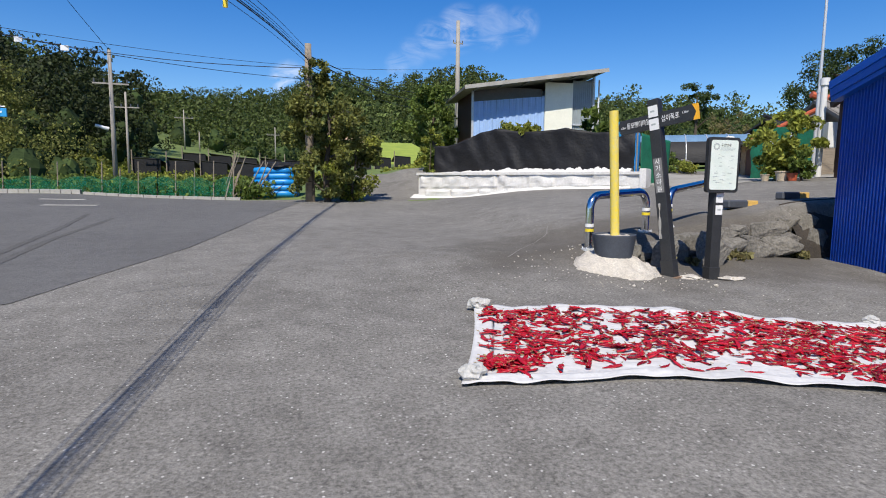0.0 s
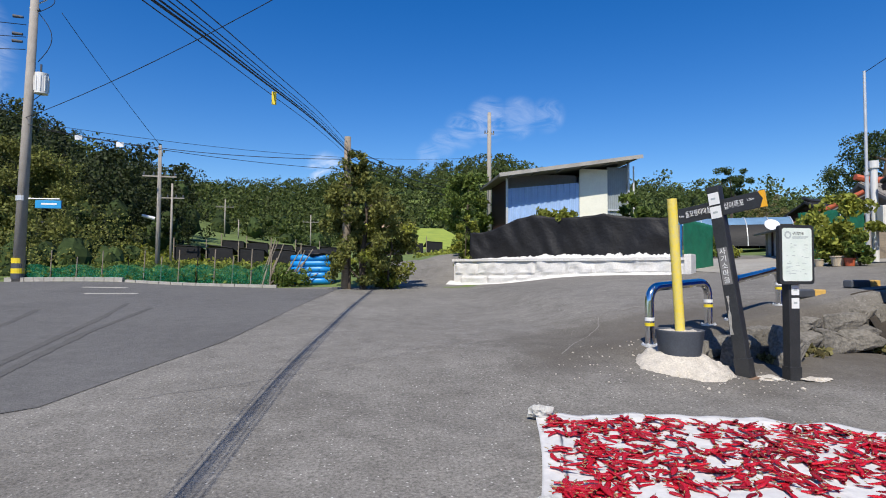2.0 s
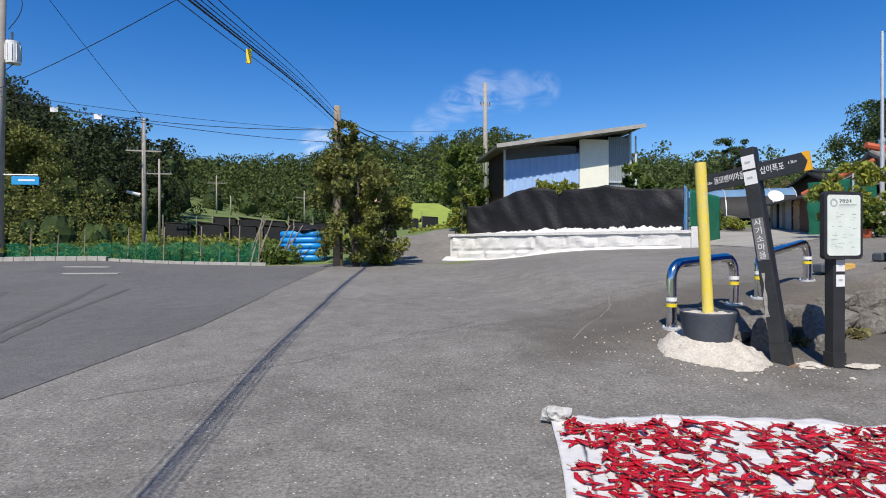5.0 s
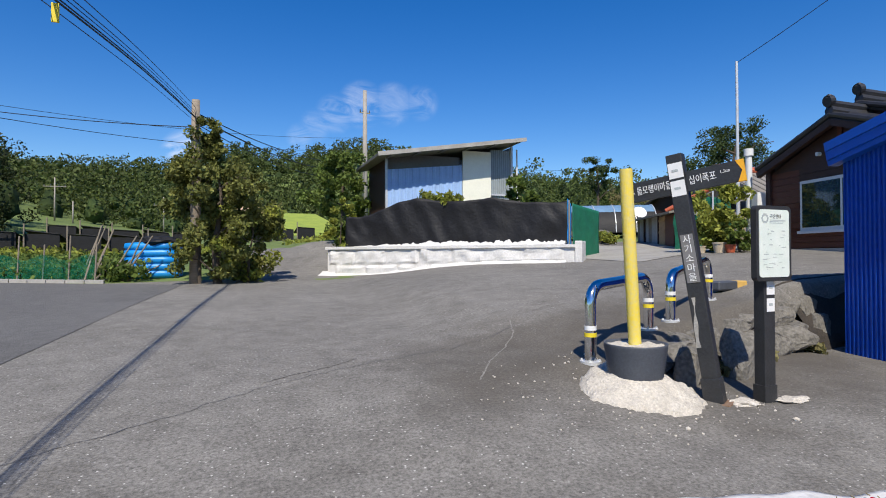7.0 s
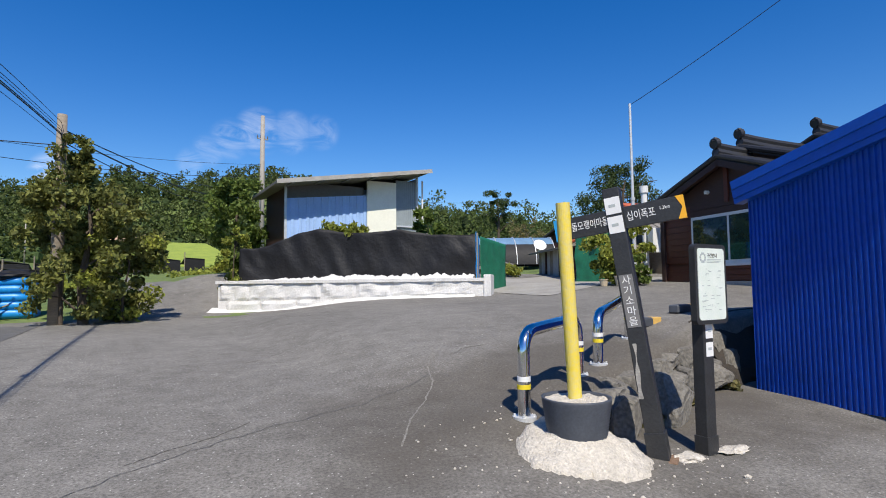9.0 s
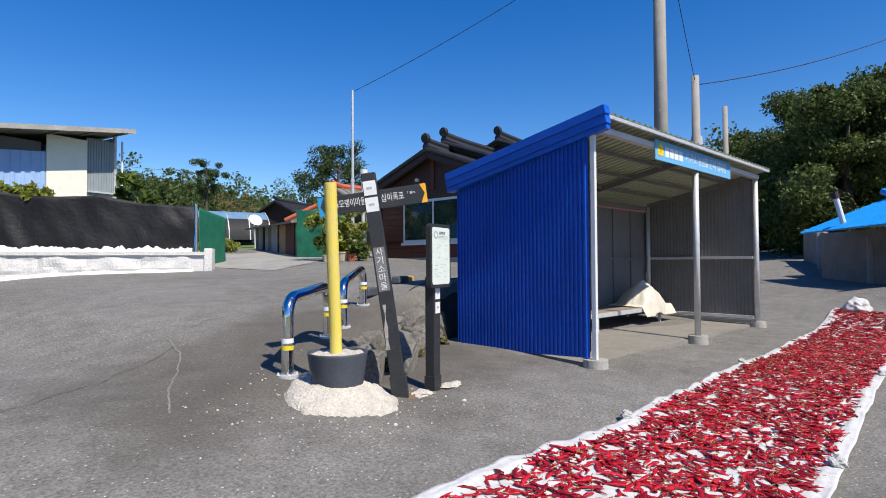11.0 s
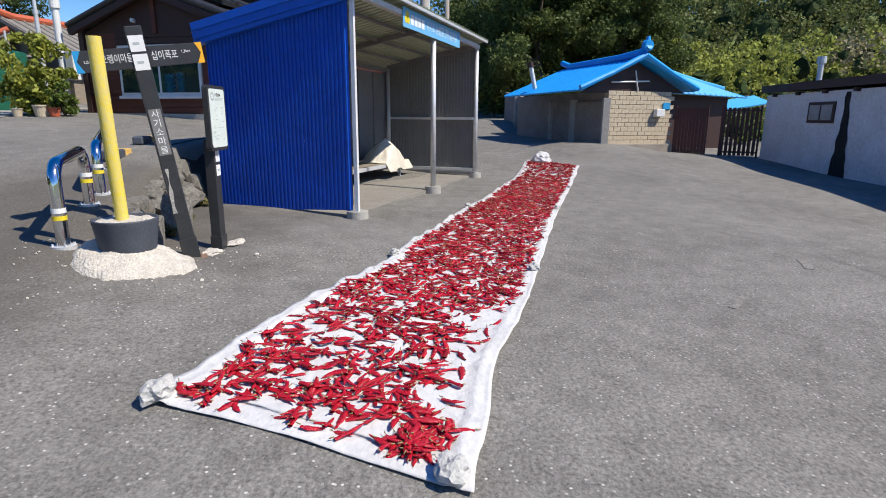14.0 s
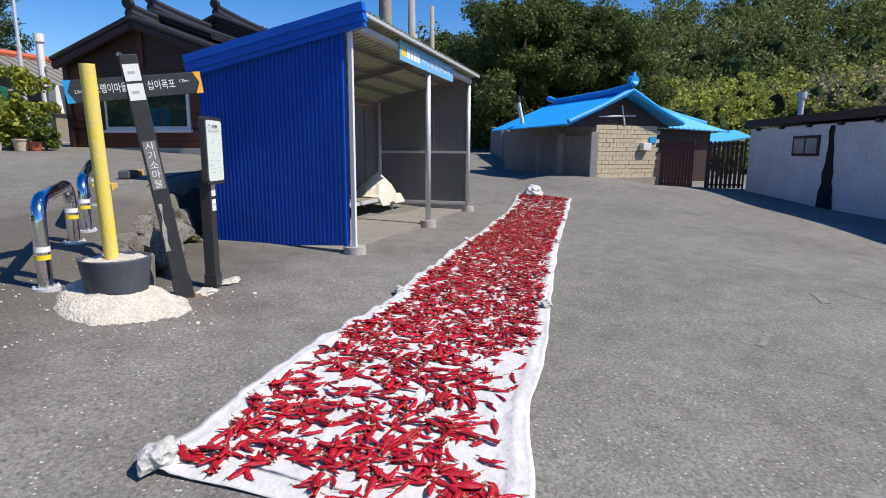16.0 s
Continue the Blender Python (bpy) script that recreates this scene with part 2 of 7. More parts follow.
M["gate_brown"] = mat("gate_brown", (0.085, 0.024, 0.020), rough=0.5, scale=5, vary=0.15)
M["tile_black"] = mat("tile_black", (0.030, 0.030, 0.033), rough=0.5, scale=3, vary=0.2)
M["tile_red"] = mat("tile_red", (0.55, 0.12, 0.05), rough=0.6, scale=3, vary=0.15)
M["roof_grey"] = mat("roof_grey", (0.24, 0.22, 0.19), rough=0.8, scale=2, vary=0.15)
M["glass_dark"] = mat("glass_dark", (0.02, 0.045, 0.038), rough=0.05, scale=2, vary=0.2, spec=0.8)
M["window_white"] = mat("window_white", (0.72, 0.72, 0.70), rough=0.5, scale=4, vary=0.05)
M["brick"] = mat("brick", (0.55, 0.46, 0.33), rough=0.95, scale=4, second=(0.42, 0.35, 0.25), bump=0.6, bump_scale=40)
M["old_sheet"] = mat("old_sheet", (0.46, 0.455, 0.43), rough=0.8, scale=2.5, second=(0.28, 0.265, 0.24), stretch=(1, 1, 0.4))
M["block_grey"] = mat("block_grey", (0.30, 0.27, 0.23), rough=0.95, scale=2, second=(0.19, 0.17, 0.145), bump=0.5, bump_scale=30)
M["wood_grey"] = mat("wood_grey", (0.30, 0.25, 0.19), rough=0.9, scale=4, vary=0.2, stretch=(1, 1, 6))
M["wood_plain"] = mat("wood_plain", (0.45, 0.30, 0.16), rough=0.8, scale=3, vary=0.15, stretch=(1, 1, 6))
M["pole_conc"] = mat("pole_conc", (0.36, 0.33, 0.29), rough=0.9, scale=3, second=(0.27, 0.245, 0.21), bump=0.2, bump_scale=30)
M["wire"] = mat("wire", (0.012, 0.013, 0.016), rough=0.6, scale=5, vary=0.1)
M["bark"] = mat("bark", (0.11, 0.085, 0.06), rough=0.95, scale=6, vary=0.25, bump=0.8, bump_scale=30)
M["grass"] = mat("grass", (0.16, 0.21, 0.05), rough=0.95, scale=0.6, second=(0.07, 0.11, 0.03), bump=0.8, bump_scale=12)
M["leaf"] = leafmat("leaf", (0.18, 0.235, 0.05), (0.075, 0.12, 0.028), back=0.4)
M["leaf_bush"] = leafmat("leaf_bush", (0.230, 0.235, 0.062), (0.095, 0.115, 0.030), back=0.35)
M["leaf_dark"] = leafmat("leaf_dark", (0.085, 0.120, 0.035), (0.035, 0.058, 0.020), back=0.3)
M["leaf_yellow"] = leafmat("leaf_yellow", (0.34, 0.35, 0.06), (0.16, 0.20, 0.04), back=0.4)
M["leaf_dry"] = leafmat("leaf_dry", (0.26, 0.22, 0.10), (0.15, 0.15, 0.06))
M["crown_shade"] = mat("crown_shade", (0.050, 0.075, 0.024), rough=0.9, scale=0.22, second=(0.016, 0.028, 0.011), island=0.45, bump=1.0, bump_scale=1.6, spec=0.15)
SHEER = leafmat("net_sheer", (0.01, 0.20, 0.11), (0.006, 0.12, 0.06))
nt = SHEER.node_tree
thin_ = nt.nodes.new("ShaderNodeBsdfTransparent")
veil = nt.nodes.new("ShaderNodeMixShader")
veil.inputs[0].default_value = 0.76
was = nt.nodes["Material Output"].inputs["Surface"].links[0].from_socket
nt.links.new(was, veil.inputs[1])
nt.links.new(thin_.outputs[0], veil.inputs[2])
nt.links.new(veil.outputs[0], nt.nodes["Material Output"].inputs["Surface"])
M["net_sheer"] = SHEER


# ---- building blocks ----
def mesh_of(name, bm, material, smooth=False):
    me = bpy.data.meshes.new(name)
    bm.to_mesh(me)
    bm.free()
    me.materials.append(material)
    if smooth:
        me.polygons.foreach_set("use_smooth", [True] * len(me.polygons))
    return me


def thing(name, label, category, at=None, group="", kind=""):
    e = new(name)
    e.empty_display_size = 0.2
    e.matrix_basis = at or Matrix()
    return tagged(e, label, category, group, kind)


def part(name, bm, material, parent=None, label="", smooth=False, kind=""):
    ob = new(name, mesh_of(name, bm, material, smooth))
    ob.parent = parent
    return tagged(ob, label, kind=kind)


def lone(name, bm, material, label, category, group="", kind="", at=None, smooth=False):
    ob = new(name, mesh_of(name, bm, material, smooth))
    if at:
        ob.matrix_basis = at
    return tagged(ob, label, category, group, kind)


def box(bm, x0, y0, z0, x1, y1, z1, m=None, bevel=0.0):
    made = bmesh.ops.create_cube(bm, size=1, matrix=Matrix.Translation(((x0 + x1) / 2, (y0 + y1) / 2, (z0 + z1) / 2)) @ Matrix.Diagonal((x1 - x0, y1 - y0, z1 - z0, 1)))
    vs = made["verts"]
    if bevel:
        es = list({e for v in vs for e in v.link_edges})
        r = bmesh.ops.bevel(bm, geom=es, offset=bevel, segments=2, affect="EDGES", profile=0.6)
        vs = list({v for v in r["verts"]} | {v for v in vs if v.is_valid})
    if m:
        bmesh.ops.transform(bm, matrix=m, verts=vs)
    return vs


def boxed(x0, y0, z0, x1, y1, z1, bevel=0.0, m=None):
    bm = bmesh.new()
    box(bm, x0, y0, z0, x1, y1, z1, m, bevel)
    return bm


def rod(bm, a, b, r0, r1=None, seg=12):
    a, b = Vector(a), Vector(b)
    turn = (b - a).to_track_quat("Z", "Y").to_matrix().to_4x4()
    bmesh.ops.create_cone(bm, cap_ends=True, segments=seg, radius1=r0, radius2=r0 if r1 is None else r1, depth=(b - a).length, matrix=Matrix.Translation((a + b) / 2) @ turn)


def rodded(a, b, r0, r1=None, seg=12):
    bm = bmesh.new()
    rod(bm, a, b, r0, r1, seg)
    return bm


def tube(bm, pts, r, seg=10, closed_ends=True):
    """A bent pipe through the points."""
    pts = [Vector(p) for p in pts]
    rings = []
    for i, p in enumerate(pts):
        d = (pts[min(i + 1, len(pts) - 1)] - pts[max(i - 1, 0)]).normalized()
        side = d.cross(Vector((0, 0, 1)))
        side = side.normalized() if side.length > 1e-3 else Vector((1, 0, 0))
        if i and side.dot(last) < 0:
            side = -side
        last = side
        up = side.cross(d)
        rad = r[i] if isinstance(r, (list, tuple)) else r
        rings.append([bm.verts.new(p + rad * (math.cos(2 * math.pi * k / seg) * side + math.sin(2 * math.pi * k / seg) * up)) for k in range(seg)])
    for a, b in zip(rings, rings[1:]):
        for k in range(seg):
            bm.faces.new((a[k], a[(k + 1) % seg], b[(k + 1) % seg], b[k]))
    if closed_ends:
        bm.faces.new(rings[0][::-1])
        bm.faces.new(rings[-1])


def tubed(pts, r, seg=10):
    bm = bmesh.new()
    tube(bm, pts, r, seg)
    bmesh.ops.recalc_face_normals(bm, faces=bm.faces)
    return bm


def prism(bm, outline, z0, z1):
    """An upright prism over a plan outline; z may be a function of x and y."""
    f0 = z0 if callable(z0) else (lambda x, y: z0)
    f1 = z1 if callable(z1) else (lambda x, y: z1)
    low = [bm.verts.new((x, y, f0(x, y))) for x, y in outline]
    top = [bm.verts.new((x, y, f1(x, y))) for x, y in outline]
    n = len(outline)
    bm.faces.new(low[::-1])
    bm.faces.new(top)
    for k in range(n):
        bm.faces.new((low[k], low[(k + 1) % n], top[(k + 1) % n], top[k]))
    bmesh.ops.recalc_face_normals(bm, faces=bm.faces)


def slab(bm, quad, thick):
    """A sheet through four corners, thickened downwards."""
    q = [Vector(p) for p in quad]
    nrm = (q[1] - q[0]).cross(q[3] - q[0]).normalized()
    nrm = nrm if nrm.z >= 0 else -nrm
    top = [bm.verts.new(p) for p in q]
    low = [bm.verts.new(p - nrm * thick) for p in q]
    bm.faces.new(top)
    bm.faces.new(low[::-1])
    for k in range(4):
        bm.faces.new((top[k], low[k], low[(k + 1) % 4], top[(k + 1) % 4]))
    bmesh.ops.recalc_face_normals(bm, faces=bm.faces)


def corrugated(bm, origin, along, up, length, height, pitch, depth, out, thick=0.004, top=None, foot=None):
    """A profiled sheet: ribs run along up. top(s) gives the height at s along, foot(s) its lower edge."""
    o, a, u, w = Vector(origin), Vector(along).normalized(), Vector(up).normalized(), Vector(out).normalized()
    prof = []
    for i in range(int(round(length / pitch))):
        s = i * pitch
        prof += [(s, 0), (s + pitch * 0.50, 0), (s + pitch * 0.58, depth), (s + pitch * 0.92, depth)]
    prof.append((length, 0))
    for side in (0, 1):
        cols = []
        for s, d in prof:
            s = min(s, length)
            base = o + a * s + w * (d - side * thick)
            lo, hi = (foot(s) if foot else 0.0), (top(s) if top else height)
            cols.append((bm.verts.new(base + u * lo), bm.verts.new(base + u * hi)))
        for p, q in zip(cols, cols[1:]):
            bm.faces.new((p[0], q[0], q[1], p[1]) if side == 0 else (p[0], p[1], q[1], q[0]))


def arrays(name, verts, faces, material, smooth=False):
    me = bpy.data.meshes.new(name)
    me.from_pydata(verts, [], faces)
    me.materials.append(material)
    if smooth:
        me.polygons.foreach_set("use_smooth", [True] * len(me.polygons))
    return me


def blob(bm, centre, size, seed, rough=0.25, sub=2):
    """An uneven stone-like lump."""
    made = bmesh.ops.create_icosphere(bm, subdivisions=sub, radius=1)
    for v in made["verts"]:
        d = v.co.normalized()
        k = 1 + rough * noise.noise(d * 1.3 + Vector((seed * 3.1, seed, 0))) + rough * 0.5 * noise.noise(d * 3.1 + Vector((0, seed * 2.3, seed)))
        v.co = Vector(centre) + Vector((d.x * size[0], d.y * size[1], d.z * size[2])) * k
    return made["verts"]


# ---- the lie of the land ----
LOW = [(0, -12, -0.25), (0, 0, 0.03), (0.6, 3.2, 0.24), (1.07, 4.7, 0.34), (4.4, 2.4, 0.17), (4.1, 3.9, 0.26), (6.5, 4.7, 0.30), (9.6, 3.8, 0.27), (12.5, 2.8, 0.29),
       (14.5, 0.8, 0.55), (17.8, -1.7, 0.90), (18.8, -4.4, 0.58), (12, -7, 0.24), (6, -5, 0.0), (30, 0, 1.6), (-4, 8, 0.42), (0, 14, 0.75), (3.3, 20, 1.0), (-1.5, 22, 1.0), (-14, 25, 1.0),
       (3.68, 5.77, 0.42), (4.25, 5.76, 0.38), (3.1, 6.0, 0.53), (8, 7.2, 0.40), (-12, 8, 0.5), (1.9, 6.2, 0.50), (3.0, 6.5, 0.72), (2.65, 5.9, 0.50), (1.65, 6.9, 0.58), (3.1, 5.3, 0.36), (14, 6, 0.5)]
HIGH = [(1.9, 6.2, 0.50), (3.0, 6.5, 0.72), (4.09, 6.97, 0.85), (3.2, 7.9, 0.82), (4.54, 7.13, 0.90), (5.76, 7.75, 1.05), (7.4, 7.9, 1.25), (8.8, 15, 1.45), (12.5, 11, 1.66), (16, 18, 1.95), (0, 14, 0.75), (3.3, 20, 1.0),
        (-1.5, 22, 1.0), (22, 26, 2.5), (-4, 8, 0.42), (10, 22, 2.2), (20, 12, 2.0), (1.07, 4.7, 0.34), (6, 11, 1.2)]


def plane_of(points):
    """The level plane that suits the heights best: a + b x + c y."""
    near = [p for p in points if abs(p[0]) < 22 and p[1] < 24]
    a = np.array([(1, x, y) for x, y, _ in near])
    return np.linalg.lstsq(a, np.array([h for *_, h in near]), rcond=None)[0]


PLANES = {}


def survey(points, x, y):
    """Height by the plane, and by how far the heights nearby leave it."""
    k = id(points)
    if k not in PLANES:
        PLANES[k] = [float(v) for v in plane_of(points)]
    a, b, c = PLANES[k]
    xc, yc = max(-16.0, min(32.0, x)), max(-14.0, min(26.0, y))
    ws = hs = 0.0
    for px, py, h in points:
        w = 1 / ((xc - px) ** 2 + (yc - py) ** 2 + 0.12) ** 1.5
        ws, hs = ws + w, hs + w * (h - a - b * px - c * py)
    return a + b * xc + c * yc + hs / ws


def step(a, b, x):
    k = min(1.0, max(0.0, (x - a) / (b - a)))
    return k * k * (3 - 2 * k)


def ledge(x):
    """The line of the stone bank: y of its top edge."""
    return 6.55 + 0.27 * (x - 3.6) if x < 7.6 else 7.63


def land(x, y):
    low = survey(LOW, x, y)
    k = step(-0.12, 0.12, y - ledge(x)) * step(3.2, 3.9, x) if x > 3.2 else 0.0
    wide = step(5.5, 9, y) * step(2.2, 3.6, x)
    k = max(k, wide * step(0.0, 0.3, y - ledge(max(x, 3.6))))
    if k <= 0:
        return low
    return low * (1 - k) + survey(HIGH, x, y) * k


# ---- ground ----
CRACKS = (((9.4, 0.95), (7.45, -0.35), (5.84, -1.13), (4.2, -1.25)), ((-2.3, 5.85), (-1.48, 6.19), (-0.46, 6.78), (0.18, 7.19), (1.04, 7.58), (1.9, 7.9), (3.2, 8.3)))
def hills(x, y):
    """The wooded hills round the village, zero near the junction."""
    far = 27 * math.exp(-(((y - 255) / 85) ** 2)) * (0.76 + 0.24 * math.exp(-(((x - 20) / 190) ** 2)))
    far += 12 * math.exp(-(((x - 52) / 28) ** 2 + ((y - 222) / 40) ** 2)) + 8 * math.exp(-(((x - 2) / 15) ** 2 + ((y - 248) / 40) ** 2)) + 3 * math.exp(-(((x - 125) / 45) ** 2 + ((y - 240) / 50) ** 2))
    left = 41 * math.exp(-(((x + 112) / 62) ** 2 + ((y - 98) / 62) ** 2))
    right = 16 * math.exp(-(((x - 90) / 34) ** 2 + ((y + 38) / 40) ** 2))
    south = 18 * math.exp(-(((y + 130) / 60) ** 2))
    near = step(24, 60, math.hypot(x - 2, y - 8))
    return (far + left + right + south) * near + 0.02 * max(0.0, y - 26)


def surface(x, y):
    lane = 0.75 * step(20.2, 26, y) * step(-2.5, 0.5, x) * (1 - step(4.6, 7, x)) * (1 - step(30, 45, y))
    return land(x, y) + hills(x, y) + lane


def spread(stops):
    """Grid lines from stretches (start, end, step)."""
    out = []
    for a, b, d in stops:
        n = max(1, int(round((b - a) / d)))
        out += [a + (b - a) * i / n for i in range(n)]
    return out + [stops[-1][1]]


def field_edge(x):
    """The far kerb of the road on the west side: y at x."""
    return 20.2 - 0.62 * (x + 3.2) if x > -9.5 else 24.2 - 0.12 * (x + 9.5)


def paved(x, y):
    if 19.5 < y < 27 and 0.3 + 0.05 * (y - 20) < x < 3.4 + 0.2 * (y - 20):
        return True
    if x < -3.2:
        return y < field_edge(x) and y > -40 and x > -60
    if x < 2.6:
        return y < 20.2 or (x > 0.4 + 0.05 * (y - 20) and x < 3.0 + 0.05 * (y - 20) and y < 60)
    return y < 19 + (x - 3) * 0.3 and y > -60 and x < 60


GX = spread([(-900, -240, 110), (-240, -20, 10), (-20, -3, 1), (-3, 9, 0.16), (9, 20, 0.5), (20, 60, 4), (60, 260, 10), (260, 900, 110)])
GY = spread([(-900, -240, 110), (-240, -60, 12), (-60, -10, 5), (-10, 1, 0.7), (1, 9.5, 0.12), (9.5, 26, 0.6), (26, 60, 3), (60, 340, 10), (340, 900, 110)])
verts = [(x, y, surface(x, y)) for y in GY for x in GX]
n = len(GX)
faces = [(j * n + i, j * n + i + 1, (j + 1) * n + i + 1, (j + 1) * n + i) for j in range(len(GY) - 1) for i in range(n - 1)]
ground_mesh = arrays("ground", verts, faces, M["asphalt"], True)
ground_mesh.materials.append(M["grass"])
kinds = [0 if paved((GX[i] + GX[i + 1]) / 2, (GY[j] + GY[j + 1]) / 2) else 1 for j in range(len(GY) - 1) for i in range(n - 1)]
ground_mesh.polygons.foreach_set("material_index", kinds)
ground = tagged(new("ground", ground_mesh), "worn grey asphalt of a village junction with pale grit, rising to wooded hills", "ground", kind="structure")


def patch(name, outline_at, xs, material, label, category, lift=0.006, rows=24):
    """A strip laid on the ground: outline_at(x) gives its two y limits."""
    verts, faces = [], []
    for i, x in enumerate(xs):
        a, b = outline_at(x)
        for j in range(rows + 1):
            y = a + (b - a) * j / rows
            verts.append((x, y, surface(x, y) + lift))
    m = rows + 1
    for i in range(len(xs) - 1):
        for j in range(rows):
            faces.append((i * m + j, (i + 1) * m + j, (i + 1) * m + j + 1, i * m + j + 1))
    return tagged(new(name, arrays(name, verts, faces, material, True)), label, category, kind="structure")


def newer_edge(x):
    """South edge of the darker, newer road surface."""
    if x < -3.0:
        return 5.7 + (x + 3.0) * 0.75
    return 5.7 + (x + 3.0) * 4.0 if x < -2.2 else 8.9 + (x + 2.2) * 8.0


patch("road", lambda x: (newer_edge(x) + 0.12 * noise.noise(Vector((x * 2, 0, 0))), max(field_edge(x) - 0.12, newer_edge(x) + 0.1)), spread([(-30, -6, 1.0), (-6, -0.8, 0.2)]), M["asphalt_dark"],
      "newer and darker asphalt road surface with faint dark streaks", "road", rows=40)
patch("pavement", lambda x: (13.2 + 0.25 * (x - 9) + 0.4 * noise.noise(Vector((x * 0.7, 3, 0))), 18.5 + 0.3 * (x - 9)), spread([(9.6, 17, 0.4)]), M["concrete_pale"],
      "pale worn concrete yard before the old sheds", "pavement", lift=0.012, rows=16)

# worn white road markings
for x0, y0, ln in ((-9.6, 21.2, 1.5), (-8.4, 18.6, 1.6)):
    bm = bmesh.new()
    prism(bm, [(x0, y0), (x0 + ln, y0 - 0.3), (x0 + ln, y0 - 0.05), (x0, y0 + 0.25)], lambda x, y: surface(x, y) + 0.006, lambda x, y: surface(x, y) + 0.014)
    lone("road_marking", bm, M["concrete"], "faded white painted line on the dark road", "road marking", kind="structure")

# hair cracks and a pale kerb end
def crack(points, width, label, material="asphalt_dark", name="asphalt_crack", category="crack", wander=0.07):
    bm = bmesh.new()
    rows_ = []
    lift = 0.011 if category == "tyre mark" else 0.005
    n = 14 * (len(points) - 1)
    for i in range(n + 1):
        f = i / n * (len(points) - 1)
        k = min(int(f), len(points) - 2)
        p = Vector(points[k]).lerp(Vector(points[k + 1]), f - k)
        d = (Vector(points[k + 1]) - Vector(points[k])).normalized()
        p += Vector((-d.y, d.x)) * wander * noise.noise(Vector((i * 0.45, points[0][0], 0)))
        w = width * (0.6 + 0.5 * abs(noise.noise(Vector((i * 0.7, 5, 0)))))
        a, b = p + Vector((-d.y, d.x)) * w, p - Vector((-d.y, d.x)) * w
        rows_.append((bm.verts.new((a.x, a.y, surface(a.x, a.y) + lift)), bm.verts.new((b.x, b.y, surface(b.x, b.y) + lift))))
    for p, q in zip(rows_, rows_[1:]):
        bm.faces.new((p[0], p[1], q[1], q[0]))
    bmesh.ops.recalc_face_normals(bm, faces=bm.faces)
    lone(name, bm, M[material], label, category, kind="structure")


for c in CRACKS:
    crack(c, 0.006, "narrow dark crack in the old asphalt")
for c, w in ((((3.66, 8.99), (3.30, 8.5), (3.09, 8.04), (2.75, 7.6), (2.37, 7.21), (2.04, 6.7)), 0.012), (((0.31, 7.43), (0.59, 7.58), (0.95, 7.72), (1.29, 8.01)), 0.012), (((3.85, 8.80), (4.05, 8.98), (4.40, 8.95)), 0.045),
             (((1.94, 11.31), (2.62, 11.61)), 0.05), (((4.6, -0.6), (5.0, -0.75)), 0.07), (((3.2, 0.9), (3.6, 0.6)), 0.05)):
    crack(c, w, "pale chalky scuff worn into the asphalt", "scuff", "asphalt_scuff", "scuff", 0.018)
# three faint curved strips, slightly darker than the newer asphalt
for c in (((-3.94, 6.26), (-4.16, 7.53), (-4.6, 10.13), (-4.91, 13.94)), ((-4.34, 7.11), (-4.69, 9.08), (-5.26, 12.37), (-5.9, 15.25)), ((-6.18, 9.64), (-6.52, 11.57), (-7.26, 13.97))):
    crack(c, 0.09, "faint dark curved strip on the newer asphalt", "dark_streak", "dark_streak", "tyre mark", 0.02)
bm = bmesh.new()
prism(bm, [(-15.5, 18.3), (-12.6, 17.9), (-12.3, 18.3), (-13.2, 18.9), (-15.5, 19.2)], lambda x, y: surface(x, y) - 0.1, lambda x, y: surface(x, y) + 0.16)
lone("kerb", bm, M["whitewash"], "broken white concrete kerb end", "kerb", kind="structure")

# kerb of the field
bm = bmesh.new()
for x0, x1, low in ((-14, -9.4, 0.16), (-9.3, -3.0, 0.09)):
    xs = [x0 + (x1 - x0) * i / 12 for i in range(13)]
    for a, b in zip(xs, xs[1:]):
        prism(bm, [(a, field_edge(a)), (b - 0.02, field_edge(b)), (b - 0.02, field_edge(b) + 0.22), (a, field_edge(a) + 0.22)], lambda x, y: surface(x, y) - 0.05, lambda x, y: surface(x, y) + low)
lone("kerb", bm, M["concrete"], "low pale concrete kerb along the vegetable field", "kerb", kind="structure")


# ---- shelter of blue steel sheet ----
SH = Matrix.Translation((6.55, 4.72, 0.29)) @ Matrix.Rotation(radians(-17.54), 4, "Z")
X, Y, Z = Vector((1, 0, 0)), Vector((0, 1, 0)), Vector((0, 0, 1))


def roof_z(y):
    return 3.24 - 0.203 * (y + 0.16)


shelter = thing("market_shelter", "open-fronted blue corrugated steel shelter on galvanised posts", "shelter", SH)
for i, x in enumerate((0.03, 3.24, 6.25)):
    bm = rodded((x, 0, -0.12), (x, 0, 0.115), 0.165, 0.155, 28)
    part("footing", bm, M["concrete"], shelter, "round concrete footing", smooth=False)
part("corner_post", boxed(-0.03, -0.05, 0.11, 0.022, 0.012, 3.03, 0.005), M["window_white"], shelter, "pale square steel corner post")
for x in (3.24, 6.25):
    part("post", rodded((x, 0, 0.11), (x, 0, 3.02), 0.05, None, 20), M["galv"], shelter, smooth=True)
part("back_post", rodded((6.15, 2.26, 0.02), (6.15, 2.26, 2.62), 0.045, None, 16), M["galv"], shelter, smooth=True)
part("front_beam", boxed(-0.03, -0.055, 3.03, 6.32, 0.05, 3.11, 0.006), M["galv"], shelter, "pale galvanised front beam")
part("back_beam", boxed(0, 2.27, 2.52, 6.25, 2.35, 2.62, 0.006), M["grey_panel"], shelter)
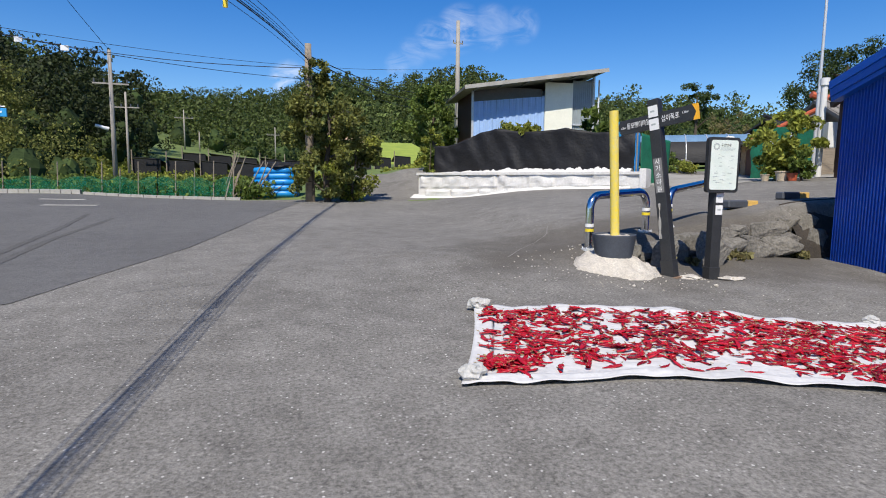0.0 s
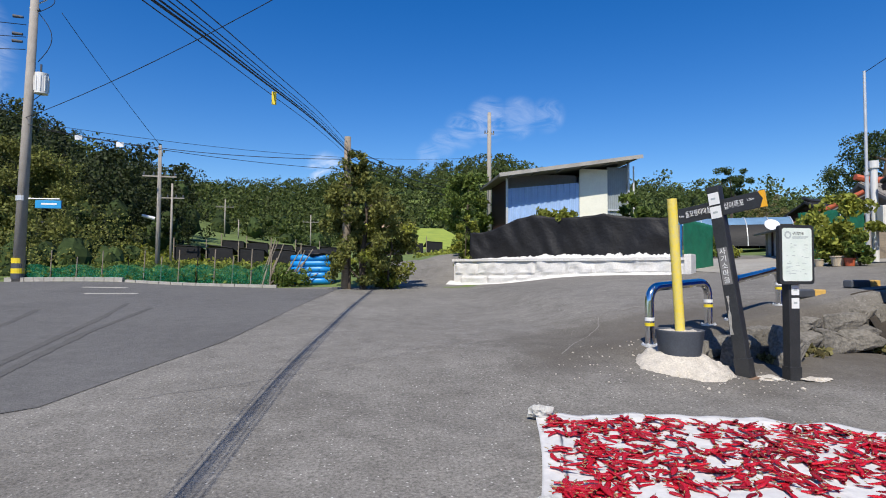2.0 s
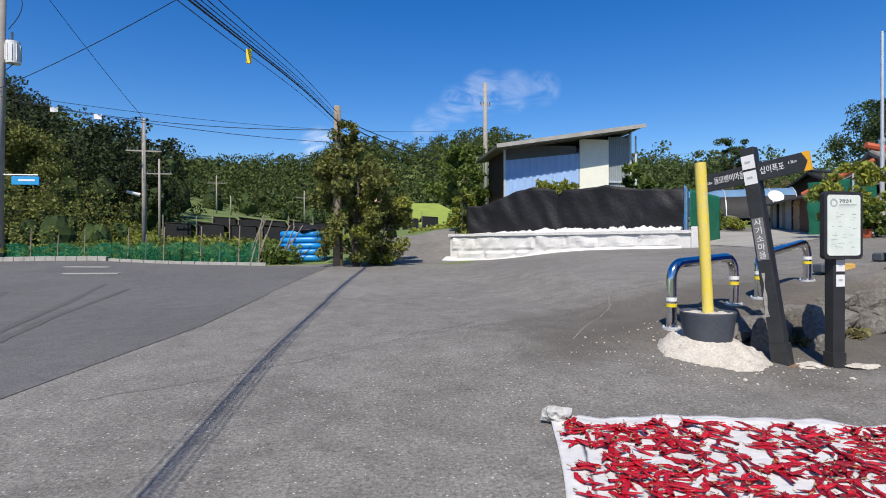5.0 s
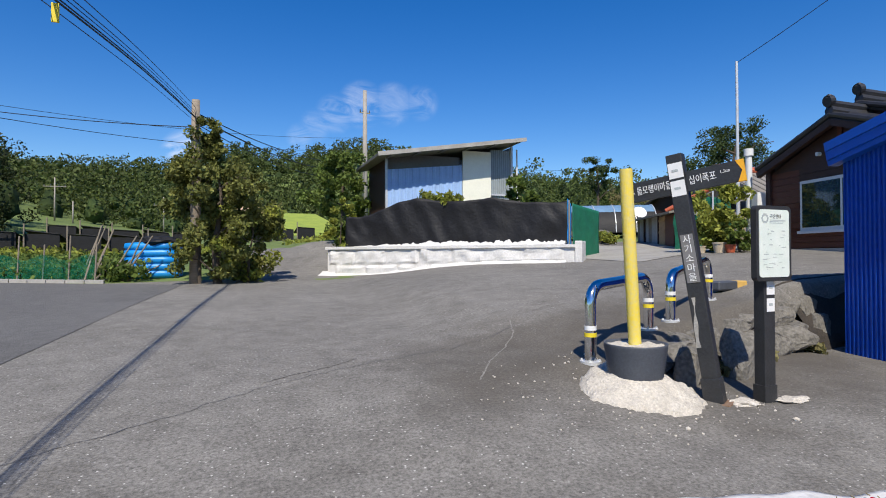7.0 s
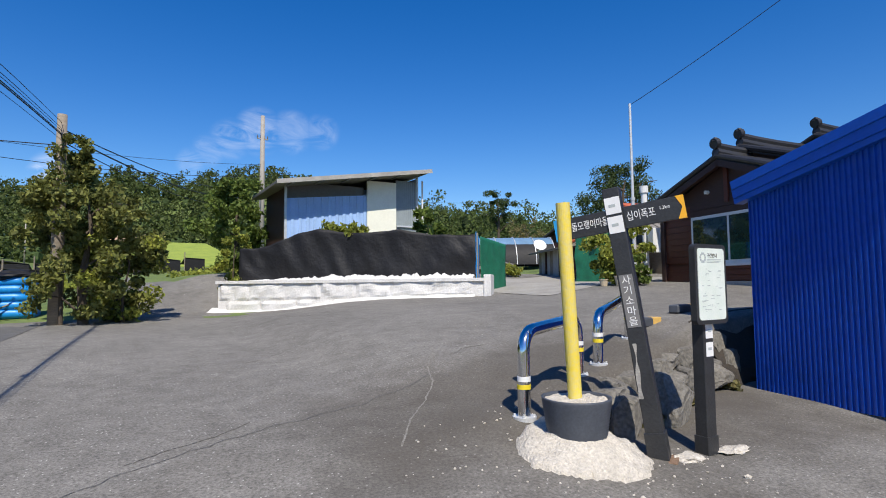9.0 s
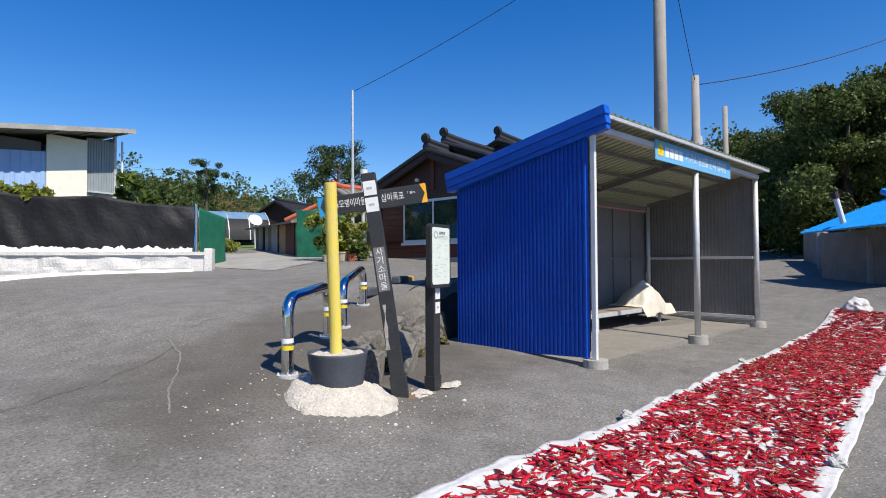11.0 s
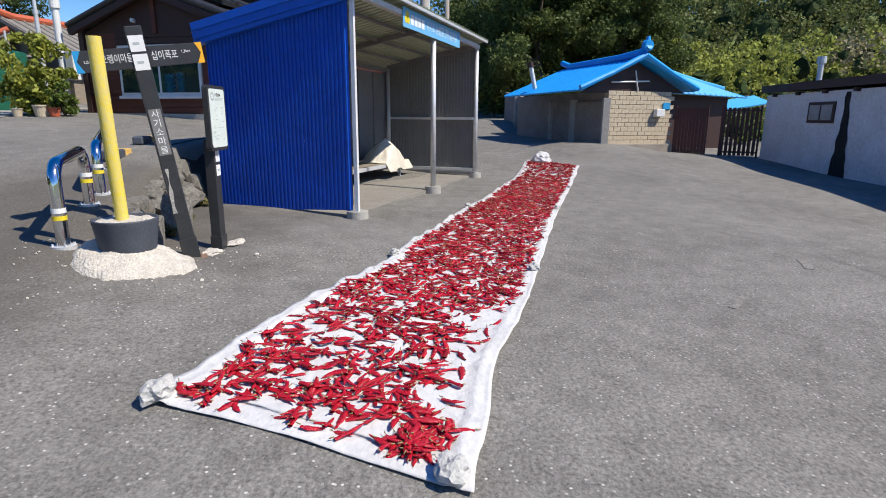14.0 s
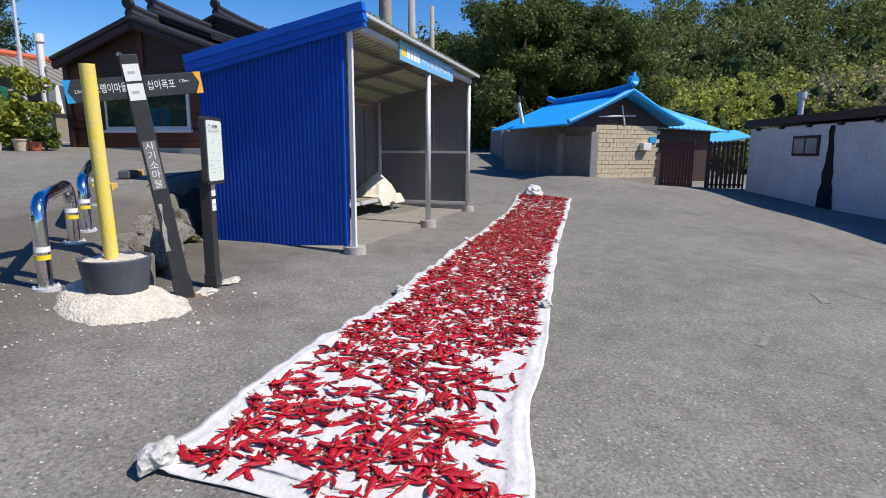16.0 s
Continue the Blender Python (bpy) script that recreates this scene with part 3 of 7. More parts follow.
for x in (0.06, 3.24, 6.2):
    bm = bmesh.new()
    slab(bm, [(x - 0.03, 0.05, 3.14), (x + 0.03, 0.05, 3.14), (x + 0.03, 2.3, 2.685), (x - 0.03, 2.3, 2.685)], 0.1)
    part("rafter", bm, M["grey_panel"], shelter)
for y in (0.55, 1.15, 1.75):
    part("purlin", boxed(0.02, y - 0.025, roof_z(y) - 0.12, 6.3, y + 0.025, roof_z(y) - 0.07), M["grey_panel"], shelter)
bm = bmesh.new()
down = Vector((0, 1, -0.203)).normalized()
corrugated(bm, (-0.05, -0.2, roof_z(-0.2) - 0.02), X, down, 6.6, 2.9, 0.165, 0.032, Vector((0, 0.2, 1)))
part("roof_sheet", bm, M["roof_under"], shelter, "pale profiled steel roof sheet")
for k in range(18):
    x = 0.2 + 0.36 * k
    part("roof_screw", rodded((x, -0.19, roof_z(-0.2) - 0.06), (x, -0.19, roof_z(-0.2) - 0.035), 0.02, None, 6), M["galv"], shelter)
part("eave_angle", boxed(-0.02, -0.2, roof_z(-0.2) - 0.075, 6.5, -0.165, roof_z(-0.2) - 0.03), M["galv"], shelter)
# deep blue verge trim with two folds
bm = bmesh.new()
for x0, x1, top, deep in ((-0.12, 0.0, 0.045, 0.11), (-0.10, 0.02, -0.06, 0.12), (-0.075, 0.02, -0.17, 0.08)):
    q = [(x0, -0.24, roof_z(-0.24) + top), (x1, -0.24, roof_z(-0.24) + top), (x1 - 0.05, 2.50, roof_z(2.50) + top), (x0 - 0.09, 2.50, roof_z(2.50) + top)]
    slab(bm, q, deep)
part("verge_trim", bm, M["blue_trim"], shelter, "folded deep blue verge trim")
bm = bmesh.new()
corrugated(bm, (-0.03, 0.04, 0), Y, Z, 2.34, 3, 0.0655, 0.02, -X, top=lambda s: roof_z(s + 0.04) - 0.13, foot=lambda s: 0.13 - 0.045 * s)
part("side_wall", bm, M["blue_steel"], shelter, "bright blue ribbed steel side sheet")
bm = bmesh.new()
corrugated(bm, (0.03, 0.06, 0), Y, Z, 2.3, 3, 0.087, 0.012, X, top=lambda s: roof_z(s) - 0.16, foot=lambda s: 0.2)
part("side_lining", bm, M["grey_panel"], shelter)
bm = bmesh.new()
corrugated(bm, (6.27, 0.06, 0), Y, Z, 2.28, 3, 0.075, 0.018, -X, top=lambda s: roof_z(s) - 0.14, foot=lambda s: 0.2)
part("end_wall", bm, M["grey_panel"], shelter, "dull grey ribbed steel end sheet")
for z in (0.2, 1.42):
    part("wall_rail", boxed(6.17, 0.05, z - 0.03, 6.25, 2.28, z + 0.03, 0.004), M["galv"], shelter)
part("sill_beam", boxed(6.12, -0.02, 0.08, 6.32, 2.3, 0.15, 0.004), M["grey_panel"], shelter)
for k in range(8):
    part("back_panel", boxed(0.06 + 0.775 * k, 2.36, 0.25, 0.06 + 0.775 * k + 0.76, 2.385, 2.5, 0.004), M["grey_panel"], shelter, "dull grey flat back panel")
for k in range(1, 8):
    part("batten", boxed(0.05 + 0.775 * k - 0.02, 2.33, 0.2, 0.05 + 0.775 * k + 0.02, 2.362, 2.5), M["grey_panel"], shelter)
part("back_rail", boxed(0.05, 2.3, 1.39, 6.15, 2.335, 1.44), M["grey_panel"], shelter)
bm = bmesh.new()
prism(bm, [(-0.02, 0.1), (6.3, 0.1), (6.3, 2.5), (-0.02, 2.5)], -0.15, lambda x, y: 0.045 + 0.02 * y)
part("floor_slab", bm, M["floor_dust"], shelter, "pale dusty concrete floor slab")

# banner on the front beam
BLUE = mat("banner_blue", (0.16, 0.46, 0.76), rough=0.45, scale=3, vary=0.05)
YEL = mat("banner_yellow", (0.80, 0.62, 0.03), rough=0.5, scale=3, vary=0.05)


def words(text, size, m, material, parent=None, name="lettering", align="LEFT", wide=1.0):
    """Raised letters in the built-in font, lying in the local xy plane of m."""
    c = bpy.data.curves.new("lettering", "FONT")
    c.body, c.size, c.align_x, c.align_y, c.extrude, c.resolution_u = text, size, align, "CENTER", 0.0015, 3
    tmp = bpy.data.objects.new("lettering", c)
    me = bpy.data.meshes.new_from_object(tmp)
    bpy.data.objects.remove(tmp)
    me.materials.append(material)
    ob = new(name, me)
    ob.matrix_basis = m @ Matrix.Diagonal((wide, 1, 1, 1))
    ob.parent = parent
    return ob


banner = thing("banner", "light blue banner with white lettering on the shelter beam", "banner", SH @ Matrix.Translation((1.62, -0.075, 2.86)))
part("panel", boxed(0, 0, 0, 3.02, 0.012, 0.30), BLUE, banner)
bm = bmesh.new()
for k in range(3):
    a = radians(90 + 120 * k)
    rod(bm, (0.17 + 0.05 * math.cos(a), -0.004, 0.15 + 0.05 * math.sin(a)), (0.17 + 0.05 * math.cos(a), 0, 0.15 + 0.05 * math.sin(a)), 0.06, None, 20)
part("emblem", bm, YEL, banner, "round yellow emblem")
for k in range(4):
    part("bar", boxed(0.32 + 0.165 * k, -0.004, 0.07, 0.32 + 0.165 * k + 0.13, 0, 0.22, 0.001), M["sign_white"], banner)
words("사기소 농산물 간이 집하장", 0.185, Matrix.Translation((1.06, -0.003, 0.15)) @ Matrix.Rotation(radians(90), 4, "X"), M["sign_white"], banner, wide=0.86)

# bench, sack and old tools inside
bench = thing("bench", "low weathered plank bench with a steel frame along the back panels", "bench", SH)
for k in range(4):
    part("plank", boxed(0.1, 1.52 + 0.2 * k, 0.395, 5.2, 1.70 + 0.2 * k, 0.425, 0.004), M["wood_grey"], bench)
part("front_rail", boxed(0.1, 1.47, 0.345, 5.2, 1.515, 0.42, 0.004), M["galv"], bench, "dull galvanised front rail")
for x in (0.2, 2.6, 5.05):
    for y in (1.5, 2.22):
        part("leg", boxed(x - 0.022, y - 0.022, 0.05, x + 0.022, y + 0.022, 0.345), M["galv"], bench)
bm = bmesh.new()
bmesh.ops.create_grid(bm, x_segments=44, y_segments=34, size=0.5)
for v in bm.verts:
    u, w = v.co.x * 1.35, v.co.y * 0.95
    lean = u + 0.12
    h = 0.52 * max(0.0, 1 - math.hypot(lean / (0.62 if lean > 0 else 0.48), w / 0.50)) ** 0.75
    fold = 0.05 * noise.noise(Vector((math.atan2(w, lean) * 2.6, 4, 0))) + 0.03 * noise.noise(Vector((u * 7, w * 7, 2))) + 0.012 * noise.noise(Vector((u * 19, w * 19, 7)))
    over = max(0.0, -w - 0.27)
    v.co = Vector((u + 0.05 * noise.noise(Vector((w * 5, 1, 1))), w + 0.5 * over + 0.04 * noise.noise(Vector((u * 5, 2, 2))), 0.05 + h + fold * (0.5 + h) - 0.95 * over))
bmesh.ops.solidify(bm, geom=list(bm.faces), thickness=0.012)
SACK = mat("sack_plastic", (0.72, 0.67, 0.56), rough=0.45, scale=4, second=(0.55, 0.50, 0.42), bump=0.5, bump_scale=18)
lone("sack", bm, SACK, "crumpled pale woven plastic sack lying on the bench end", "sack", at=SH @ Matrix.Translation((4.9, 1.75, 0.40)), smooth=True)


# ---- signs by the bank ----
base, top = Vector((3.71, 5.79, 0.42)), Vector((3.53, 6.02, 2.46))
zz = (top - base).normalized()
xx = Vector((0.50, -0.86, 0))
xx = (xx - zz * xx.dot(zz)).normalized()
yy = zz.cross(xx)
SP = Matrix((xx, yy, zz)).transposed().to_4x4()
SP.translation = base
signpost = thing("trail_signpost", "leaning dark timber trail signpost with two pointing arms", "signpost", SP)
H = (top - base).length
part("post", boxed(-0.065, -0.055, 0, 0.065, 0.055, H, 0.008), M["sign_dark"], signpost)
bm = bmesh.new()
for k in range(26):
    z = 0.45 + (H - 1.65) * k / 26
    w = max(0.003, 0.013 + 0.022 * noise.noise(Vector((z * 6, 3, 1))))
    c = -0.035 + 0.02 * noise.noise(Vector((z * 3, 7, 2)))
    box(bm, c - w, -0.0562, z, c + w, -0.0540, z + (H - 1.65) / 26)
part("bare_strip", bm, M["concrete"], signpost, "scuffed pale bare strip")
part("base_sleeve", boxed(-0.075, -0.065, 0.0, 0.075, 0.065, 0.2, 0.006), M["sign_dark"], signpost)
part("base_plate", boxed(-0.13, -0.11, -0.03, 0.13, 0.11, 0.0, 0.004), M["rust"], signpost, "rusty steel base plate")
for k, z in enumerate((H - 0.15, H - 0.30)):
    part("plate", boxed(-0.058, -0.0585, z - 0.055, 0.058, -0.0545, z + 0.075, 0.001), M["sign_white"], signpost, "white square plate")
    part("mark", boxed(-0.03, -0.0605, z, 0.02, -0.0580, z + 0.02), M["grey_mark"], signpost)
part("name_plate", boxed(-0.05, -0.059, H - 1.08, 0.05, -0.0545, H - 0.68, 0.001), M["grey_panel"], signpost, "grey name plate")
for k, ch in enumerate("사기소마을"):
    words(ch, 0.075, Matrix.Translation((0, -0.0600, H - 0.725 - 0.078 * k)) @ Matrix.Rotation(radians(90), 4, "X"), M["sign_white"], signpost, align="CENTER")
for side, tip, text, km in ((1, M["orange"], "십이폭포", "1.3km"), (-1, M["cyan_blue"], "돌모랭이마을", "2.2km")):
    L = 0.49 if side > 0 else 0.47
    z = H - 0.25
    x0, x1 = (0.066, L) if side > 0 else (-L, -0.066)
    arm = part("arm", boxed(x0, -0.045, z - 0.085, x1, -0.012, z + 0.085, 0.004), M["sign_dark"], signpost, "dark pointing arm")
    bm = bmesh.new()
    e0, e1 = (x1 - 0.09, x1 + 0.012) if side > 0 else (x0 + 0.09, x0 - 0.012)
    a = [(e0 + 0.045 * side, -0.049, z + 0.086), (e1, -0.049, z + 0.086), (e1, -0.049, z - 0.086), (e0 + 0.045 * side, -0.049, z - 0.086), (e0 + 0.085 * side, -0.049, z)]
    f = bm.faces.new([bm.verts.new(p) for p in a])
    r = bmesh.ops.extrude_face_region(bm, geom=[f])
    bmesh.ops.translate(bm, vec=(0, 0.042, 0), verts=[v for v in r["geom"] if isinstance(v, bmesh.types.BMVert)])
    bmesh.ops.recalc_face_normals(bm, faces=bm.faces)
    part("arrow_tip", bm, tip, arm, "coloured arrow tip")
    R = Matrix.Rotation(radians(90), 4, "X")
    if side > 0:
        words(text, 0.080, Matrix.Translation((0.085, -0.0462, z)) @ R, M["sign_white"], signpost, wide=0.72)
        words(km, 0.036, Matrix.Translation((0.325, -0.0462, z + 0.02)) @ R, M["sign_white"], signpost, wide=0.85)
    else:
        words(text, 0.078, Matrix.Translation((-0.345, -0.0462, z)) @ R, M["sign_white"], signpost, wide=0.68)
        words(km, 0.034, Matrix.Translation((-0.42, -0.0462, z - 0.005)) @ R, M["sign_white"], signpost, wide=0.68)

mapsign = thing("map_sign", "upright dark metal trail map sign with a pale framed panel", "sign", Matrix.Translation((4.205, 5.735, 0.385)))
part("post", boxed(-0.062, -0.05, 0, 0.062, 0.05, 1.12, 0.006), M["sign_dark"], mapsign)
part("base_sleeve", boxed(-0.07, -0.058, 0, 0.07, 0.058, 0.15, 0.004), M["sign_dark"], mapsign)
part("base_plate", boxed(-0.14, -0.12, -0.03, 0.14, 0.12, 0.0, 0.004), M["rust"], mapsign, "rusty steel base plate")


def rounded(w, h, r, y0, y1):
    bm = bmesh.new()
    pts = []
    for cx, cz, a0 in ((w / 2 - r, h / 2 - r, 0), (-w / 2 + r, h / 2 - r, 90), (-w / 2 + r, -h / 2 + r, 180), (w / 2 - r, -h / 2 + r, 270)):
        for k in range(6):
            a = radians(a0 + 18 * k)
            pts.append((cx + r * math.cos(a), cz + r * math.sin(a)))
    lo, hi = [bm.verts.new((x, y0, z)) for x, z in pts], [bm.verts.new((x, y1, z)) for x, z in pts]
    bm.faces.new(lo)
    bm.faces.new(hi[::-1])
    for k in range(len(pts)):
        bm.faces.new((lo[k], hi[k], hi[(k + 1) % len(pts)], lo[(k + 1) % len(pts)]))
    bmesh.ops.recalc_face_normals(bm, faces=bm.faces)
    bmesh.ops.translate(bm, vec=(0, 0, 1.325), verts=bm.verts)
    return bm


part("frame", rounded(0.405, 0.62, 0.04, -0.095, -0.045), M["sign_dark"], mapsign, "dark rounded frame")
part("panel", rounded(0.345, 0.555, 0.028, -0.100, -0.094), M["map_face"], mapsign, "pale greenish map panel")
R = Matrix.Rotation(radians(90), 4, "X")
words("구간안내", 0.036, Matrix.Translation((-0.055, -0.1008, 1.545)) @ R, M["sign_dark"], mapsign)
bm = bmesh.new()
for k in range(10):
    t = 2 * math.pi * k / 10
    box(bm, -0.108 + 0.032 * math.cos(t) - 0.008, -0.1025, 1.53 + 0.032 * math.sin(t) - 0.008, -0.108 + 0.032 * math.cos(t) + 0.008, -0.0995, 1.53 + 0.032 * math.sin(t) + 0.008)
part("emblem", bm, M["grey_mark"], mapsign)
rng = random.Random(4)
bm = bmesh.new()
for k in range(3):
    box(bm, -0.055, -0.1015, 1.515 - 0.012 * k, 0.13 - 0.03 * (k == 2), -0.0998, 1.519 - 0.012 * k)
for k in range(34):
    x, z = rng.uniform(-0.14, 0.11), rng.uniform(1.09, 1.44)
    box(bm, x, -0.1015, z, x + rng.uniform(0.008, 0.05), -0.0998, z + rng.uniform(0.003, 0.007))
part("print", bm, M["grey_mark"], mapsign, "faded grey map print", kind="stuff")
for z in (0.90, 0.76):
    part("plate", boxed(-0.035, -0.0535, z, 0.055, -0.0495, z + 0.11, 0.001), M["sign_white"], mapsign, "white square plate")
    part("mark", boxed(-0.01, -0.0555, z + 0.05, 0.03, -0.0532, z + 0.07), M["grey_mark"], mapsign)


for k, (x, y, r) in enumerate(((3.90, 5.68, 0.13), (4.42, 5.66, 0.15))):
    bm = bmesh.new()
    blob(bm, (0, 0, 0), (r, r * 0.6, 0.028), 80 + k, 0.6, 3)
    lone("cement_patch", bm, M["sand"], "crumbled pale cement beside the sign foot", "cement", group="crumbled cement by the signs", at=Matrix.Translation((x, y, surface(x, y) + 0.008)))


# ---- steel hoop rails ----
def hoop(a, b, ha, hb, label):
    a, b = Vector(a), Vector(b)
    t = thing("hoop_rail", label, "rail", Matrix.Translation(a), group="steel hoop rails by the bank")
    span = b - a
    flat = Vector((span.x, span.y, 0)).normalized()
    r = 0.17
    za, zb = ha, span.z + hb
    pts = [Vector((0, 0, 0)), Vector((0, 0, za - r))]
    for k in range(1, 7):
        w = radians(15 * k)
        pts.append(Vector((0, 0, za - r)) + flat * r * (1 - math.cos(w)) + Z * r * math.sin(w))
    for k in range(0, 7):
        w = radians(90 - 15 * k)
        pts.append(Vector((span.x, span.y, zb - r)) - flat * r * (1 - math.cos(w)) + Z * r * math.sin(w))
    pts.append(span)
    # walk the pipe with a fixed side so that it does not twist
    bm = bmesh.new()
    side = flat.cross(Z)
    rings = []
    for i, p in enumerate(pts):
        d = (pts[min(i + 1, len(pts) - 1)] - pts[max(i - 1, 0)]).normalized()
        up = side.cross(d)
        rings.append([bm.verts.new(p + 0.052 * (math.cos(2 * math.pi * k / 18) * side + math.sin(2 * math.pi * k / 18) * up)) for k in range(18)])
    for p, q in zip(rings, rings[1:]):
        for k in range(18):
            bm.faces.new((p[k], p[(k + 1) % 18], q[(k + 1) % 18], q[k]))
    bmesh.ops.recalc_face_normals(bm, faces=bm.faces)
    part("pipe", bm, M["steel"], t, "polished stainless pipe", smooth=True)
    for foot in (Vector(), span):
        part("flange", rodded(foot - Z * 0.05, foot + Z * 0.012, 0.095, None, 20), M["galv"], t)
        part("band", rodded(foot + Z * 0.285, foot + Z * 0.325, 0.0545, None, 20), M["sign_white"], t, "white reflective band")
        part("band", rodded(foot + Z * 0.225, foot + Z * 0.262, 0.0545, None, 20), YEL, t, "yellow reflective band")
        for k in range(4):
            w = radians(45 + 90 * k)
            q = foot + Vector((math.cos(w), math.sin(w), 0)) * 0.078
            part("bolt", rodded(q, q + Z * 0.03, 0.01, None, 6), M["galv"], t)
    return t


hoop((3.04, 6.53, surface(3.04, 6.53)), (4.09, 6.97, surface(4.09, 6.97)), 0.68, 0.54, "bent stainless steel hoop rail with bands beside the tub")
hoop((4.54, 7.13, surface(4.54, 7.13)), (5.76, 7.75, surface(5.76, 7.75)), 0.53, 0.50, "bent stainless steel hoop rail with bands, on the upper road edge")


# ---- tub, post and heap of sand ----
bm = bmesh.new()
made = bmesh.ops.create_grid(bm, x_segments=44, y_segments=44, size=1.0)
for v in bm.verts:
    x, y = v.co.x * 0.80, v.co.y * 0.80
    r = math.hypot(x, y * 1.12)
    wob = 1 + 0.16 * noise.noise(Vector((math.atan2(y, x) * 1.2, 2, 0)))
    h = 0.21 * max(0.0, 1 - (r / (0.52 * wob))) ** 0.8 + 0.045 * noise.noise(Vector((x * 7, y * 7, 0))) + 0.022 * noise.noise(Vector((x * 23, y * 23, 4)))
    gx, gy = 3.13 + x, 6.0 + y
    v.co = Vector((gx, gy, surface(gx, gy) + (h if r / wob < 0.51 else -0.06)))
lone("sand_mound", bm, M["sand"], "heap of pale coarse sand round the black tub", "sand", smooth=True)
TB = Matrix.Translation((3.10, 6.02, 0.61))
tub = thing("rubber_tub", "ribbed black rubber tub filled with pale sand", "tub", TB)
bm = bmesh.new()
ring = []
prof = [(0.20, 0.0)] + [(0.205 + 0.04 * k / 26 + 0.0065 * (k % 2), 0.012 + 0.27 * k / 26) for k in range(27)] + [(0.252, 0.295), (0.232, 0.295), (0.225, 0.25)]
for r, z in prof:
    ring.append([bm.verts.new((r * math.cos(2 * math.pi * k / 36), r * math.sin(2 * math.pi * k / 36), z)) for k in range(36)])
for p, q in zip(ring, ring[1:]):
    for k in range(36):
        bm.faces.new((p[k], p[(k + 1) % 36], q[(k + 1) % 36], q[k]))
bm.faces.new(ring[0][::-1])
part("wall", bm, M["black_rubber"], tub, smooth=True)
bm = bmesh.new()
bmesh.ops.create_circle(bm, cap_ends=True, cap_tris=True, segments=28, radius=0.232)
bmesh.ops.subdivide_edges(bm, edges=bm.edges, cuts=3, use_grid_fill=True)
for v in bm.verts:
    v.co.z = 0.275 + 0.02 * noise.noise(v.co * 12)
part("sand_fill", bm, M["sand"], tub, "pale sand filling", smooth=True)
lone("yellow_post", rodded((3.14, 6.07, 0.86), (3.05, 6.06, 2.32), 0.051, 0.052, 24), M["yellow_paint"], "worn yellow painted pipe post standing in the sand tub", "post", smooth=False)


# ---- stone bank ----
rng = random.Random(11)
bank = thing("stone_bank", "bank of rough grey boulders holding up the higher road", "stone bank")


def boulder(w, d, h, seed):
    """A split boulder: a lump cut by a few flat planes."""
    g = random.Random(seed)
    bm = bmesh.new()
    bmesh.ops.create_icosphere(bm, subdivisions=4, radius=1)
    cuts = [(Vector((g.gauss(0, 1), g.gauss(0, 1), g.gauss(0, 1))).normalized(), g.uniform(0.48, 0.80)) for _ in range(13)]
    cuts += [(Vector((g.uniform(-0.3, 0.3), -1, g.uniform(-0.1, 0.25))).normalized(), 0.55), (Vector((g.uniform(-0.2, 0.2), g.uniform(-0.3, 0), 1)).normalized(), 0.62)]
    for v in bm.verts:
        p = v.co * (1 + 0.12 * noise.noise(v.co * 1.6 + Vector((seed, 0, 0))))
        for nrm, at in cuts:
            over = p.dot(nrm) - at
            if over > 0:
                p -= nrm * over * 0.98
        p += v.co * 0.035 * noise.noise(v.co * 5 + Vector((0, seed, 0))) + v.co * 0.02 * noise.noise(v.co * 14)
        v.co = Vector((p.x * w, p.y * d, p.z * h))
    return bm


x, k = 3.55, 0
while x < 7.75:
    foot = surface(x, ledge(x) - 0.6)
    full = max(0.22, surface(x, ledge(x) + 0.4) - foot)
    w = rng.uniform(0.34, 0.52)
    rows_ = ((0.26, 0.44, -0.14), (0.60, 0.34, 0.04)) if full > 0.5 else ((0.45, 0.60, -0.05),)
    for f, hh, off in rows_:
        ob = part("boulder", boulder(w * rng.uniform(0.9, 1.15), rng.uniform(0.26, 0.34), full * hh * 0.95, 30 + k), M["rock"], bank)
        ob.matrix_basis = Matrix.Translation((x + rng.uniform(-0.12, 0.12), ledge(x) + off + 0.06, foot + full * f)) @ Matrix.Rotation(rng.uniform(-0.2, 0.2), 4, "Y") @ Matrix.Rotation(rng.uniform(0.1, 0.4), 4, "Z")
        k += 1
    x += w * 1.15
for bx, by, bz, w, d, h, seed in ((3.92, 6.28, 0.60, 0.24, 0.20, 0.30, 91), (3.55, 6.36, 0.62, 0.22, 0.16, 0.20, 92), (4.75, 6.42, 0.62, 0.40, 0.24, 0.36, 93)):
    ob = part("boulder", boulder(w, d, h, seed), M["rock"], bank)
    ob.matrix_basis = Matrix.Translation((bx, by, bz)) @ Matrix.Rotation(0.3, 4, "Z")
# bank face behind the shelter, its soil colour darkened to carry the shade
bm = bmesh.new()
last_ = None
for i in range(41):
    x = 6.9 + 4.2 * i / 40
    lo, hi = surface(x, ledge(x) - 0.32) - 0.05, surface(x, ledge(x) + 0.32) + 0.015
    row_ = []
    for j in range(9):
        f = j / 8
        row_.append(bm.verts.new((x, ledge(x) - 0.34 + 0.62 * f ** 1.5 + 0.06 * noise.noise(Vector((x * 2.2, f * 3, 1))), lo + (hi - lo) * f + 0.03 * noise.noise(Vector((x * 3, f * 4, 6))) * math.sin(math.pi * f))))
    if last_:
        for p, q, r_, t_ in zip(last_, last_[1:], row_[1:], row_):
            bm.faces.new((p, q, r_, t_))
    last_ = row_
bmesh.ops.recalc_face_normals(bm, faces=bm.faces)
